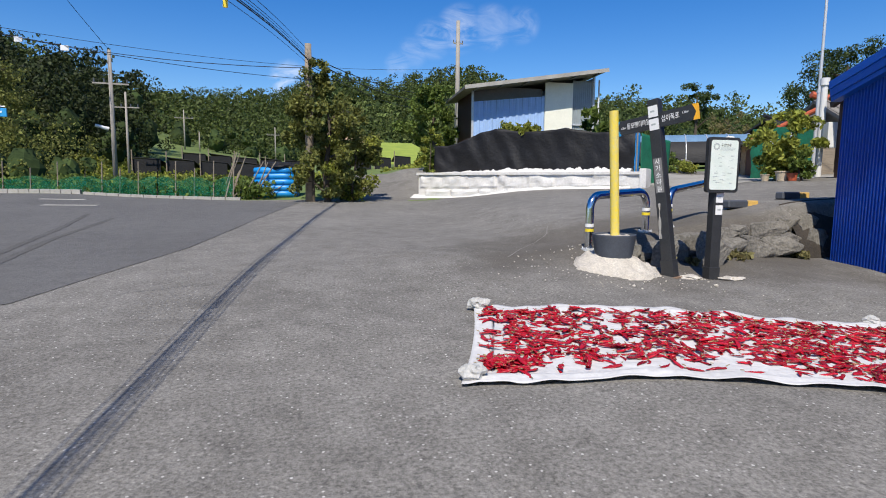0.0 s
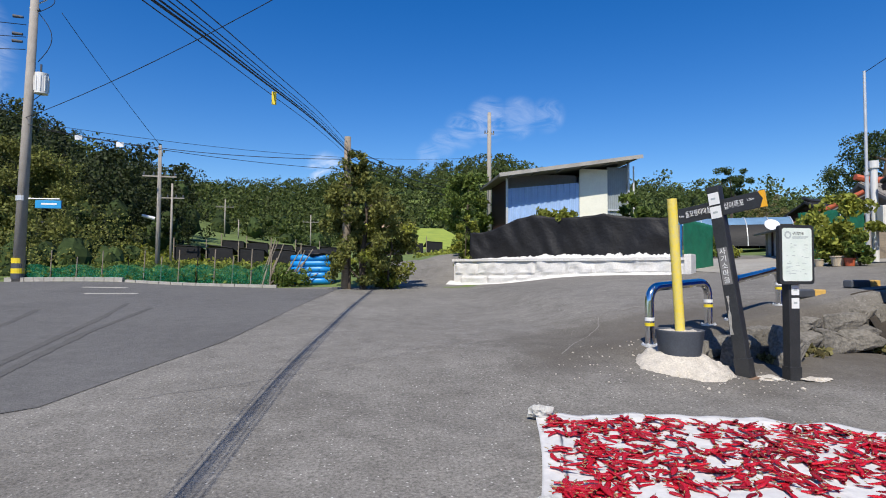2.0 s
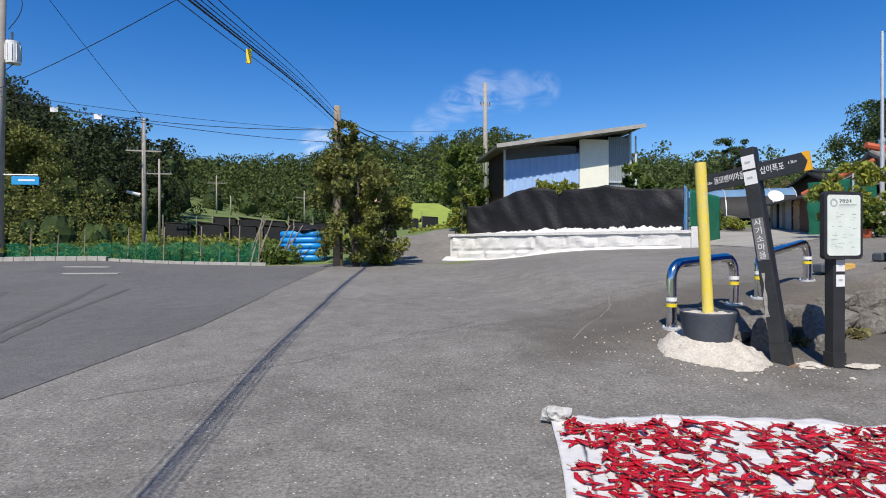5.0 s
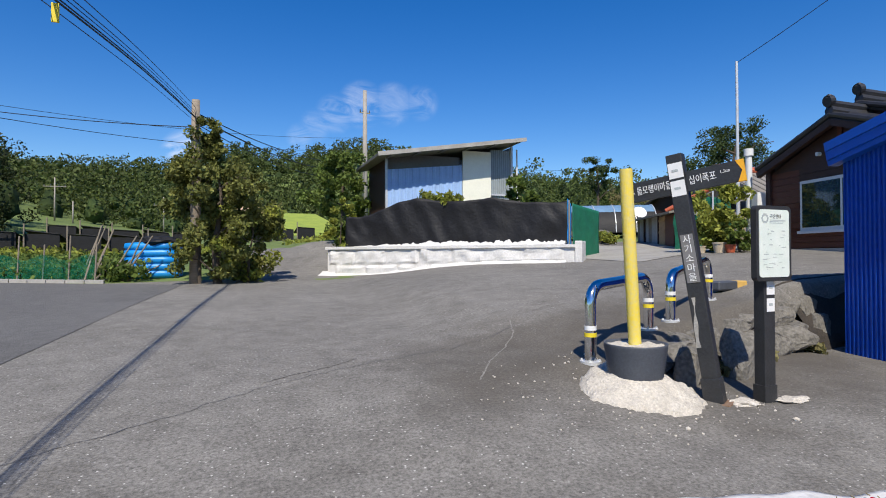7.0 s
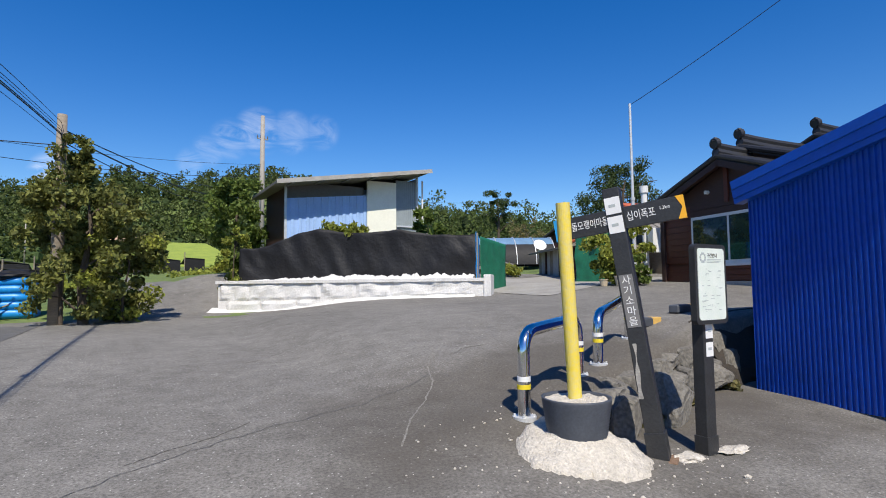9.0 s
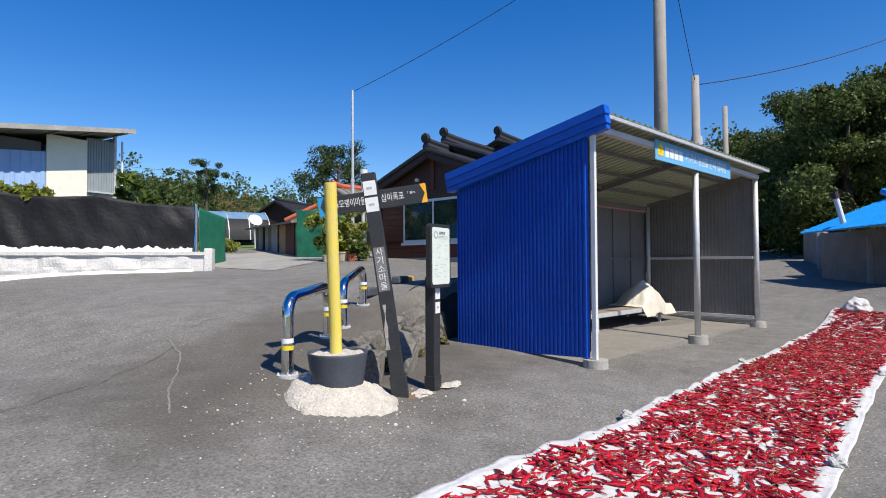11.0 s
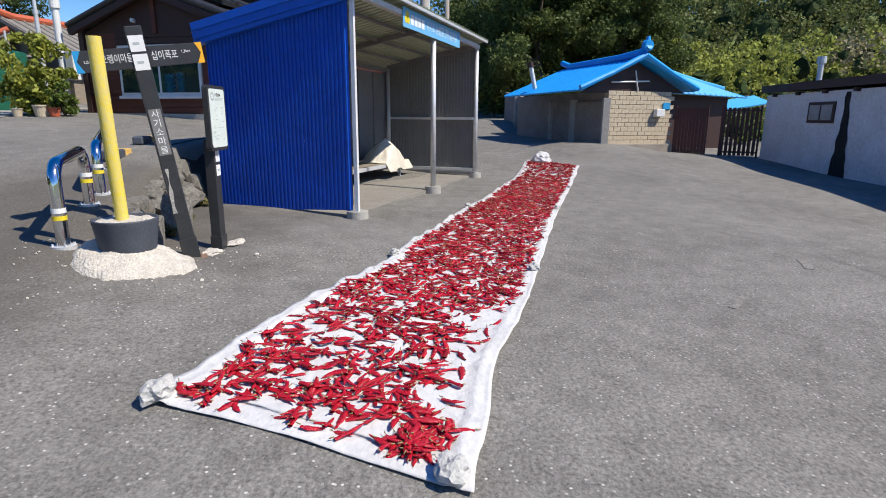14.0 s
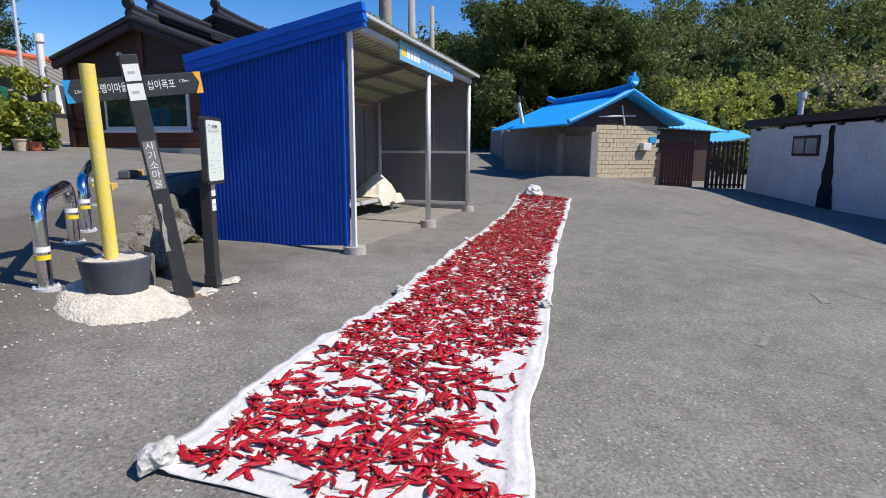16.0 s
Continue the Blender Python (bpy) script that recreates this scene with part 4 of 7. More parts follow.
lone("soil_bank", bm, mat("shaded_soil", (0.055, 0.045, 0.035), rough=1.0, scale=4, second=(0.03, 0.025, 0.02), bump=1.0, bump_scale=25), "soil face of the bank behind the shelter, painted dark for the shade", "bank", kind="structure")
for k, (kx, ky, _) in enumerate(((6.55, 8.12, 0), (7.85, 8.42, 0))):
    kb = thing("kerb_block", "black rubber parking kerb block with a yellow face", "kerb block", Matrix.Translation((kx, ky, surface(kx, ky))) @ Matrix.Rotation(radians(10), 4, "Z") @ Matrix.Scale(0.8, 4), group="black and yellow kerb blocks")
    bm = bmesh.new()
    prism(bm, [(-0.45, -0.1), (0.10, -0.1), (0.10, 0.1), (-0.45, 0.1)], -0.02, 0.14)
    bmesh.ops.bevel(bm, geom=list(bm.edges), offset=0.025, segments=1, affect="EDGES")
    part("block", bm, M["black_rubber"], kb)
    part("face", boxed(0.105, -0.1, -0.02, 0.38, 0.1, 0.135, 0.02), mat("kerb_yellow", (0.72, 0.45, 0.12), rough=0.7, scale=8, vary=0.15), kb, "worn yellow end")


# ---- cloth with drying chilies ----
def along(pts, s):
    """Smooth course through points at even parameters 0..1."""
    n = len(pts) - 1
    i = min(int(s * n), n - 1)
    f = s * n - i
    p0, p1, p2, p3 = (Vector(pts[max(0, min(n, i + k))]) for k in (-1, 0, 1, 2))
    return 0.5 * (2 * p1 + (p2 - p0) * f + (2 * p0 - 5 * p1 + 4 * p2 - p3) * f * f + (3 * p1 - p0 - 3 * p2 + p3) * f ** 3)


LEFT_EDGE = [(1.08, 4.80), (4.35, 3.97), (7.75, 3.10), (11.1, 2.20), (14.45, 1.30)]
RIGHT_EDGE = [(0.57, 3.19), (3.85, 2.50), (7.1, 1.74), (10.35, 0.90), (13.6, 0.02)]


def cloth_at(s, w):
    a, b = along(RIGHT_EDGE, s), along(LEFT_EDGE, s)
    bow = 0.07 * math.exp(-((s - 0.10) / 0.05) ** 2) + 0.03 * noise.noise(Vector((s * 22, 1, 0)))
    a = a + (b - a).normalized() * bow
    b = b + (a - b).normalized() * 0.03 * noise.noise(Vector((s * 18, 7, 0)))
    p = a.lerp(b, w)
    if s < 0.02:
        p += (along(RIGHT_EDGE, 0.1) - along(RIGHT_EDGE, 0)).normalized() * 0.035 * math.sin(math.pi * w)
    edge = min(w, 1 - w)
    z = surface(p.x, p.y) + 0.012 + 0.008 * noise.noise(Vector((p.x * 3, p.y * 3, 0)))
    z += (0.030 * max(0.0, 1 - edge / 0.12)) * (0.5 + 0.9 * noise.noise(Vector((s * 60, w * 5, 2))))
    z += 0.014 * math.exp(-((edge - 0.055 - 0.015 * noise.noise(Vector((s * 14, 3, w > 0.5)))) / 0.012) ** 2)
    z += 0.012 * abs(noise.noise(Vector((s * 25, w * 14, 5)))) * (1 if edge < 0.16 else 0.3)
    return Vector((p.x, p.y, max(z, surface(p.x, p.y) + 0.006)))


NS, NW = 360, 64
verts = [cloth_at(i / NS, j / NW) for i in range(NS + 1) for j in range(NW + 1)]
faces = [(i * (NW + 1) + j, (i + 1) * (NW + 1) + j, (i + 1) * (NW + 1) + j + 1, i * (NW + 1) + j + 1) for i in range(NS) for j in range(NW)]
me = arrays("drying_cloth", verts, faces, M["cloth"], True)
cloth = tagged(new("drying_cloth", me), "long white nonwoven cloth spread on asphalt for drying chilies", "cloth")
sol = cloth.modifiers.new("thick", "SOLIDIFY")
sol.thickness, sol.offset = 0.004, 1


def chili_mesh(seed):
    """One dried chili: a bent tapering pod, wrinkled, with a pale stem."""
    r = random.Random(seed)
    L, bend, rad = r.uniform(0.085, 0.128), r.uniform(-2.4, 2.4) * r.random() ** 0.6, r.uniform(0.0115, 0.0155)
    vs, fs = [], []
    n, seg = 8, 6
    lift_ = r.uniform(-0.002, 0.010)
    ang, p = -bend / 2, Vector((0, 0, 0))
    cs = []
    for i in range(n):
        cs.append((p.copy(), ang))
        p += Vector((math.cos(ang), math.sin(ang), 0)) * L / (n - 1)
        ang += bend / (n - 1)
    for i, (c, a) in enumerate(cs):
        f = i / (n - 1)
        rr = rad * (0.55 + 1.2 * f - 1.65 * f * f + (0.1 if i == 0 else 0)) if f < 0.95 else rad * 0.1
        rr = max(rr, rad * 0.1) * (1 + r.uniform(-0.24, 0.24))
        side = Vector((-math.sin(a), math.cos(a), 0))
        for k in range(seg):
            w = 2 * math.pi * k / seg
            vs.append(c + side * rr * math.cos(w) * 1.25 + Z * (rr * math.sin(w) * 0.55 * r.uniform(0.7, 1.3) + rad * 0.45 + lift_ * f))
    for i in range(n - 1):
        for k in range(seg):
            fs.append((i * seg + k, i * seg + (k + 1) % seg, (i + 1) * seg + (k + 1) % seg, (i + 1) * seg + k))
    pods = len(fs)
    i0 = len(vs)
    d = -Vector((math.cos(cs[0][1]), math.sin(cs[0][1]), 0))
    s2 = Vector((-d.y, d.x, 0)) * 0.0015
    tip = d * r.uniform(0.010, 0.024) + Vector((0, 0, rad + r.uniform(0, 0.008))) + s2 * r.uniform(-3, 3)
    vs += [s2 * 1.6 + Z * rad, -s2 * 1.6 + Z * rad, Z * (rad + 0.005), tip + s2, tip - s2, tip + Z * 0.004]
    fs += [(i0, i0 + 1, i0 + 4, i0 + 3), (i0 + 1, i0 + 2, i0 + 5, i0 + 4), (i0 + 2, i0, i0 + 3, i0 + 5), (i0 + 3, i0 + 4, i0 + 5)]
    return [Vector(v) - Vector((L / 2, 0, 0)) for v in vs], fs, pods


KINDS = [chili_mesh(k) for k in range(14)]
KIND_MESH = []
for vs, fs, pods in KINDS:
    m = arrays("chili", vs, fs, M["chili"], True)
    m.materials.append(M["chili_stem"])
    m.polygons.foreach_set("material_index", [0 if i < pods else 1 for i in range(len(fs))])
    KIND_MESH.append(m)
rng = random.Random(5)
spots = []
while len(spots) < 5600:
    s, w = rng.random() ** 1.0, rng.uniform(0.07, 0.93)
    s = 0.012 + s * 0.975
    d = noise.noise(Vector((s * 30, w * 4.0, 9))) + 0.5 * noise.noise(Vector((s * 90, w * 11, 3)))
    dense = 0.55 + 0.5 * step(0.1, 0.6, s)
    if d < -0.08 - dense * 0.75:
        continue
    if s < 0.035 and 0.30 < w < 0.72 and rng.random() < 0.75:
        continue
    if s < 0.03 and w < 0.3 and not (0.10 < w < 0.26 and s > 0.012):
        continue
    if w < 0.19 and 0.045 < s < 0.17 and rng.random() < 0.85:
        continue
    spots.append((s, w))
for _ in range(46):
    spots.append((rng.gauss(0.024, 0.005), rng.gauss(0.17, 0.035)))
spots.sort()
far_v, far_f, far_m = [], [], []
heap = {}
for i, (s, w) in enumerate(spots):
    p = cloth_at(max(0.004, s), w)
    key = (int(p.x / 0.07), int(p.y / 0.07))
    up = heap.get(key, 0)
    heap[key] = up + 1
    k = rng.randrange(14)
    m = Matrix.Translation(p + Z * (0.004 + 0.008 * min(up, 4))) @ Euler((rng.uniform(-0.25, 0.25), rng.uniform(-0.16, 0.16), rng.uniform(0, 6.283))).to_matrix().to_4x4() @ Matrix.Scale(rng.uniform(0.9, 1.42), 4)
    if i < 300:
        ob = new("chili", KIND_MESH[k])
        ob.matrix_basis = m
        tagged(ob, "glossy wrinkled red chili drying on white cloth", "chili", group="drying red chilies")
        continue
    vs, fs, pods = KINDS[k]
    o = len(far_v)
    far_v += [m @ v for v in vs]
    far_f += [tuple(o + q for q in f) for f in fs]
    far_m += [0] * pods + [1] * (len(fs) - pods)
me = arrays("chilies", far_v, far_f, M["chili"], True)
me.materials.append(M["chili_stem"])
me.polygons.foreach_set("material_index", far_m)
tagged(new("chilies", me), "thick spread of glossy red chilies drying on the cloth", "chilies", kind="stuff")

# stones that hold the cloth down
for k, (s, w, r, lab) in enumerate(((0.006, 0.975, 0.088, "flat pale grey stone on a cloth corner"), (0.008, 0.06, 0.082, "rounded grey stone on a cloth corner"), (0.255, 0.99, 0.06, "small pale stone on the cloth edge"),
                                    (0.275, 0.03, 0.07, "small pale stone on the cloth edge"), (0.5, 0.99, 0.05, "small pale stone on the cloth edge"), (0.55, 0.02, 0.06, "small pale stone on the cloth edge"), (0.76, 0.02, 0.05, "small pale stone on the cloth edge"))):
    p = cloth_at(s, w)
    bm = bmesh.new()
    blob(bm, (0, 0, 0), (r, r * 0.8, r * 0.62), 40 + k, 0.5, 3)
    lone("stone", bm, M["stone_pale"], lab, "stone", group="stones holding the cloth", at=Matrix.Translation(p + Z * r * 0.42), smooth=False)
bm = bmesh.new()
blob(bm, (0, 0, 0.10), (0.28, 0.24, 0.16), 61, 0.4, 4)
for v in bm.verts:
    v.co += Z * 0.03 * noise.noise(v.co * 9)
pe = cloth_at(0.985, 0.72)
lone("cloth_bundle", bm, M["cloth"], "rolled white end of the cloth bundled up", "bundle", at=Matrix.Translation(pe), smooth=True)


# ---- white block wall ----
WL, WR = Vector((3.24, 20.55, 0)), Vector((8.86, 15.04, 0))
wdir = (WR - WL).normalized()
wout = Vector((-wdir.y, wdir.x, 0))
wout = wout if wout.y < 0 else -wout
wlen = (WR - WL).length
wall_top = lambda s: 1.93 + 0.13 * s / wlen
WM = Matrix((wdir, -wout, Z)).transposed().to_4x4()
WM.translation = Vector((WL.x, WL.y, 0))
wall = thing("wall_west", "whitewashed wall of rough-faced blocks in two courses", "wall", WM, kind="structure")


def rough_block(w, h, seed):
    """A split-faced block: front at y = 0 facing -y."""
    bm = bmesh.new()
    nx, nz = max(4, int(w / 0.09)), max(3, int(h / 0.08))
    grid = []
    for j in range(nz + 1):
        row = []
        for i in range(nx + 1):
            x, z = w * i / nx, h * j / nz
            e = min(x, w - x, z, h - z)
            d = 0.032 * step(0, 0.05, e) + 0.06 * step(0, 0.08, e) * noise.noise(Vector((x * 3 + seed, z * 4, seed)))
            row.append(bm.verts.new((x + 0.012 * noise.noise(Vector((z * 6, seed, 1))), -d, z + 0.02 * noise.noise(Vector((x * 4, seed, 5))) * (1 if j == 0 else 0.4))))
        grid.append(row)
    for j in range(nz):
        for i in range(nx):
            bm.faces.new((grid[j][i], grid[j][i + 1], grid[j + 1][i + 1], grid[j + 1][i]))
    back = [bm.verts.new((x, 0.3, z)) for x, z in ((0, 0), (w, 0), (w, h), (0, h))]
    bm.faces.new(back[::-1])
    bm.faces.new([back[0]] + [back[1]] + grid[0][::-1])
    bm.faces.new([grid[-1][0]] + grid[-1][1:] + [back[2], back[3]])
    bm.faces.new([back[0]] + [r[0] for r in grid] + [back[3]])
    bm.faces.new([back[1], back[2]] + [r[-1] for r in grid][::-1])
    bmesh.ops.recalc_face_normals(bm, faces=bm.faces)
    return bm


rng = random.Random(21)
s, k = 0.0, 0
while s < wlen - 0.3:
    w = min(rng.uniform(0.95, 1.2), wlen - s)
    ob = part("block", rough_block(w - 0.02, 0.50, k * 3.3), M["whitewash"], wall)
    ob.matrix_basis = Matrix.Translation((s, 0, wall_top(s) - 0.58))
    s, k = s + w, k + 1
s = 0.25
while s < wlen * 0.86:
    w = rng.uniform(1.0, 1.25)
    ob = part("block", rough_block(w - 0.02, 0.42, 70 + k * 2.1), M["whitewash"], wall)
    ob.matrix_basis = Matrix.Translation((s, -0.03, wall_top(s) - 1.02))
    s, k = s + w, k + 1
bm = bmesh.new()
box(bm, -0.05, 0.0, 0.9, wlen, 0.45, 1.86)
box(bm, -0.1, -0.07, 1.855, wlen + 0.02, 0.5, 1.94)
part("coping", bm, M["whitewash"], wall, "flat whitewashed coping")
part("end_pier", boxed(wlen, -0.05, 1.2, wlen + 0.20, 0.6, 2.03, 0.03), M["whitewash"], wall, "whitewashed end block")
bm = bmesh.new()
last_ = None
for k in range(121):
    x = -0.28 + (wlen * 0.97 + 0.28) * k / 120
    reach = 0.20 + 0.16 * math.exp(-((x + 0.1) / 0.5) ** 2) + 0.05 * noise.noise(Vector((x * 1.7, 3, 3))) + 0.03 * noise.noise(Vector((x * 6, 1, 3)))
    high = 0.13 + 0.04 * noise.noise(Vector((x * 2.3, 8, 1)))
    row_ = []
    for j in range(7):
        f = j / 6
        y = 0.05 - (0.05 + reach) * f
        g_ = surface(*(WM @ Vector((x, y, 0))).xy)
        row_.append(bm.verts.new((x, y, g_ - 0.015 + high * (1 - f) ** 1.6 + 0.012 * noise.noise(Vector((x * 9, f * 6, 2))) * (1 - f))))
    if last_:
        for p, q, r_, t_ in zip(last_, last_[1:], row_[1:], row_):
            bm.faces.new((p, q, r_, t_))
    last_ = row_
bmesh.ops.recalc_face_normals(bm, faces=bm.faces)
part("mortar_skirt", bm, M["whitewash"], wall, "rough white mortar skirt", smooth=True)
bm = bmesh.new()
last_ = None
for k in range(160):
    x = 0.8 + (wlen - 1.1) * k / 159
    hgt = 0.07 + 0.10 * abs(noise.noise(Vector((x * 1.3, 2, 0)))) + 0.04 * noise.noise(Vector((x * 7, 5, 0))) + 0.04 * noise.noise(Vector((x * 17, 2, 0)))
    hgt *= 0.4 + step(0.8, 4.0, x)
    row_ = []
    for j in range(9):
        f = j / 8
        bump_ = math.sin(math.pi * f) * max(0.01, hgt) * (1 + 0.5 * noise.noise(Vector((x * 6, f * 5, 1))))
        row_.append(bm.verts.new((x, 0.04 + 0.5 * f, 1.925 + bump_)))
    if last_:
        for p, q, r_, t_ in zip(last_, last_[1:], row_[1:], row_):
            bm.faces.new((p, q, r_, t_))
    last_ = row_
bmesh.ops.recalc_face_normals(bm, faces=bm.faces)
lone("gravel", bm, M["whitewash"], "white lime rubble heaped on the wall coping", "gravel", kind="stuff", at=WM)


# ---- net fences ----
def drape(name, a, b, low, high, folds, material, label, seed, thick=0.012, parent=None):
    """A net hung between two plan points; low and high give its edges along 0..1."""
    a, b = Vector((*a, 0)), Vector((*b, 0))
    d = (b - a)
    out = Vector((d.y, -d.x, 0)).normalized()
    nx, nz = max(8, int(d.length / 0.06)), 18
    vs, fs = [], []
    for i in range(nx + 1):
        f = i / nx
        for j in range(nz + 1):
            g = j / nz
            z = low(f) + (high(f) - low(f)) * g
            w = folds * (noise.noise(Vector((f * d.length * 1.1, g * 1.2, seed))) + 0.45 * noise.noise(Vector((f * d.length * 2.8 + g * 2, g * 2.5, seed + 4))) + 0.05 * noise.noise(Vector((f * d.length * 5 - g * 3, g * 5, seed + 9))))
            p = a + d * f + out * w
            vs.append((p.x, p.y, z))
    m = nz + 1
    for i in range(nx):
        for j in range(nz):
            fs.append((i * m + j, (i + 1) * m + j, (i + 1) * m + j + 1, i * m + j + 1))
    ob = new(name, arrays(name, vs, fs, material, True))
    so = ob.modifiers.new("thick", "SOLIDIFY")
    so.thickness = thick
    ob.parent = parent
    return ob


net = thing("shade_net_fence", "sagging black shade-net fence behind the white wall", "net fence")
NA, NB = (3.80, 20.55), (8.98, 15.55)


def net_top(f):
    return 2.92 + 0.52 * step(0, 0.32, f) * (1 - 0.30 * step(0.34, 1.0, f)) - 0.12 * abs(math.sin(f * 9)) + 0.04 * noise.noise(Vector((f * 14, 0, 3))) - 0.06 * step(0.8, 1, f)


drape("net", NA, NB, lambda f: 1.75 + 0.14 * f, net_top, 0.12, M["net_black"], "", 3, parent=net)
for k in range(6):
    f = k / 5
    x, y = NA[0] + (NB[0] - NA[0]) * f, NA[1] + (NB[1] - NA[1]) * f
    part("stake", rodded((x + 0.16, y + 0.16, 1.2), (x + 0.16, y + 0.16, net_top(f) + 0.03), 0.025, None, 8), M["wood_grey"], net)
bl = drape("blue_tarpaulin", (8.98, 15.55), (9.42, 15.95), lambda f: 1.55, lambda f: 3.22 - 0.1 * f, 0.06, M["tarp_blue"], "", 9)
tagged(bl, "narrow crumpled blue tarpaulin at the end of the fence", "tarpaulin")
gn = drape("green_net", (9.45, 15.98), (10.95, 16.75), lambda f: 1.42, lambda f: 3.15 - 0.15 * f, 0.07, M["net_green"], "", 12)
tagged(gn, "dark green windbreak net hung beside the black one", "net")


# ---- shed above the wall ----
shed = thing("farm_shed", "pale blue and cream sheet-metal shed with a sloping roof", "shed", Matrix.Translation((0, 22.7, 0)))


def shed_roof(x):
    return 5.40 + 0.158 * (x - 5.3)


bm = bmesh.new()
corrugated(bm, (5.82, 0, 2.2), X, Z, 3.1, 1, 0.28, 0.03, -Y, top=lambda s: 2.72 + 0.11 * s)
part("blue_sheet", bm, M["shed_blue"], shed, "pale blue ribbed sheet with a scalloped top")
# grey sheet standing in for the shaded opening below the eave
part("eave_shade", boxed(5.85, 0.25, 3.5, 8.9, 0.30, 5.6), M["grey_panel"], shed)
part("cream_door", boxed(8.93, -0.03, 2.2, 10.18, 0.03, 5.85, 0.006), M["shed_cream"], shed, "plain cream door panel")
bm = bmesh.new()
corrugated(bm, (10.2, 0.05, 2.2), X, Z, 0.92, 1, 0.09, 0.02, -Y, top=lambda s: 3.78)
part("clear_sheet", bm, mat("clear_sheet", (0.30, 0.34, 0.35), rough=0.35, scale=3, vary=0.1), shed, "greyish translucent ribbed sheet")
for x in (5.78, 11.14):
    part("post", boxed(x - 0.04, -0.04, 1.9, x + 0.04, 0.04, shed_roof(x) - 0.08), M["galv"], shed)
part("rail", boxed(10.2, -0.03, 4.10, 11.14, 0.02, 4.16), M["galv"], shed)
bm = bmesh.new()
prism(bm, [(5.82, 2.6), (11.14, 2.6), (11.14, 2.7), (5.82, 2.7)], 1.9, lambda x, y: shed_roof(x) - 0.15)
prism(bm, [(11.08, 0.05), (11.14, 0.05), (11.14, 2.6), (11.08, 2.6)], 1.9, 6.1)
part("wall", bm, M["shed_blue"], shed)
# west side of the shed: a dark colour stands for its shadow
bm = bmesh.new()
prism(bm, [(5.78, 0.05), (5.84, 0.05), (5.84, 2.6), (5.78, 2.6)], 1.9, 5.3)
part("side_wall", bm, M["dark_wood"], shed, "side wall painted dark as its shadow side")
bm = bmesh.new()
slab(bm, [(5.25, -0.85, shed_roof(5.25)), (11.3, -0.85, shed_roof(11.3)), (11.3, 3.0, shed_roof(11.3) - 0.1), (5.25, 3.0, shed_roof(5.25) - 0.1)], 0.09)
part("roof", bm, M["roof_grey"], shed, "thin sloping grey roof")
bm = bmesh.new()
slab(bm, [(5.22, -0.90, shed_roof(5.22) + 0.02), (11.34, -0.90, shed_roof(11.34) + 0.02), (11.34, -0.86, shed_roof(11.34) + 0.02), (5.22, -0.86, shed_roof(5.22) + 0.02)], 0.15)
part("fascia", bm, M["concrete"], shed, "pale metal fascia")
part("downpipe", rodded((11.28, -0.2, 2.0), (11.28, -0.2, 6.0), 0.035, None, 10), M["window_white"], shed)
for k in range(6):
    x = 5.8 + k * 1.05
    part("bracket", boxed(x - 0.03, -0.84, shed_roof(x) - 0.16, x + 0.03, 0.0, shed_roof(x) - 0.09), M["grey_panel"], shed)


# ---- brown house with black tiled gables ----
HX, HY = 13.75, 13.05
HM = Matrix.Translation((HX, HY, 1.62)) @ Matrix.Rotation(radians(-14), 4, "Z")
house = thing("brown_house", "single-storey dark red timber house with black tiled roof", "house", HM)
HL, HW = 6.2, 7.5


def clad(y0, y1, z0, z1, n):
    bm = bmesh.new()
    for k in range(n):
        a = z0 + (z1 - z0) * k / n
        box(bm, -0.03, y0, a + 0.006, 0.02, y1, a + (z1 - z0) / n - 0.004)
    return bm


part("wall", boxed(0.02, -HL, -0.3, HW, 0, 2.15), M["red_wood"], house)
part("plinth", boxed(-0.06, -HL, -0.4, 0.05, 0.02, 0.16), M["concrete"], house, "low concrete plinth")
part("cladding", clad(-HL, 0, 0.18, 0.58, 3), M["red_wood"], house, "red-brown lap boards below the window")
part("cladding", clad(-3.58, -1.05, 1.86, 2.16, 2), M["dark_wood"], house)
part("cladding", clad(-1.05, 0, 0.66, 2.15, 9), M["red_wood"], house)
part("cladding", clad(-HL, -3.58, 0.66, 2.15, 9), M["red_wood"], house)
window = part("window", boxed(-0.05, -3.55, 0.60, 0.03, -1.08, 1.84, 0.005), M["window_white"], house, "wide white sliding window")
for y0, y1 in ((-3.47, -2.35), (-2.28, -1.16)):
    part("pane", boxed(-0.058, y0, 0.68, -0.045, y1, 1.76), M["glass_dark"], window, "dark reflecting pane")
part("sill", boxed(-0.10, -3.6, 0.53, 0.0, -1.03, 0.60, 0.005), M["window_white"], window)
part("corner_post", boxed(-0.09, -0.09, -0.3, 0.06, 0.06, 2.35), M["dark_wood"], house)


def tiled(bm, ridge0, ridge1, eave0, eave1, rows=18, thick=0.12, parent=None):
    """A tiled slope between a ridge and an eave line, with round tile rows down it."""
    slab(bm, [ridge0, ridge1, eave1, eave0], thick)
    r0, r1, e0, e1 = Vector(ridge0), Vector(ridge1), Vector(eave0), Vector(eave1)
    for k in range(rows + 1):
        f = k / rows
        part("roof_tile", rodded(r0.lerp(r1, f), e0.lerp(e1, f), 0.07, 0.07, 8), M["tile_black"], parent or house)


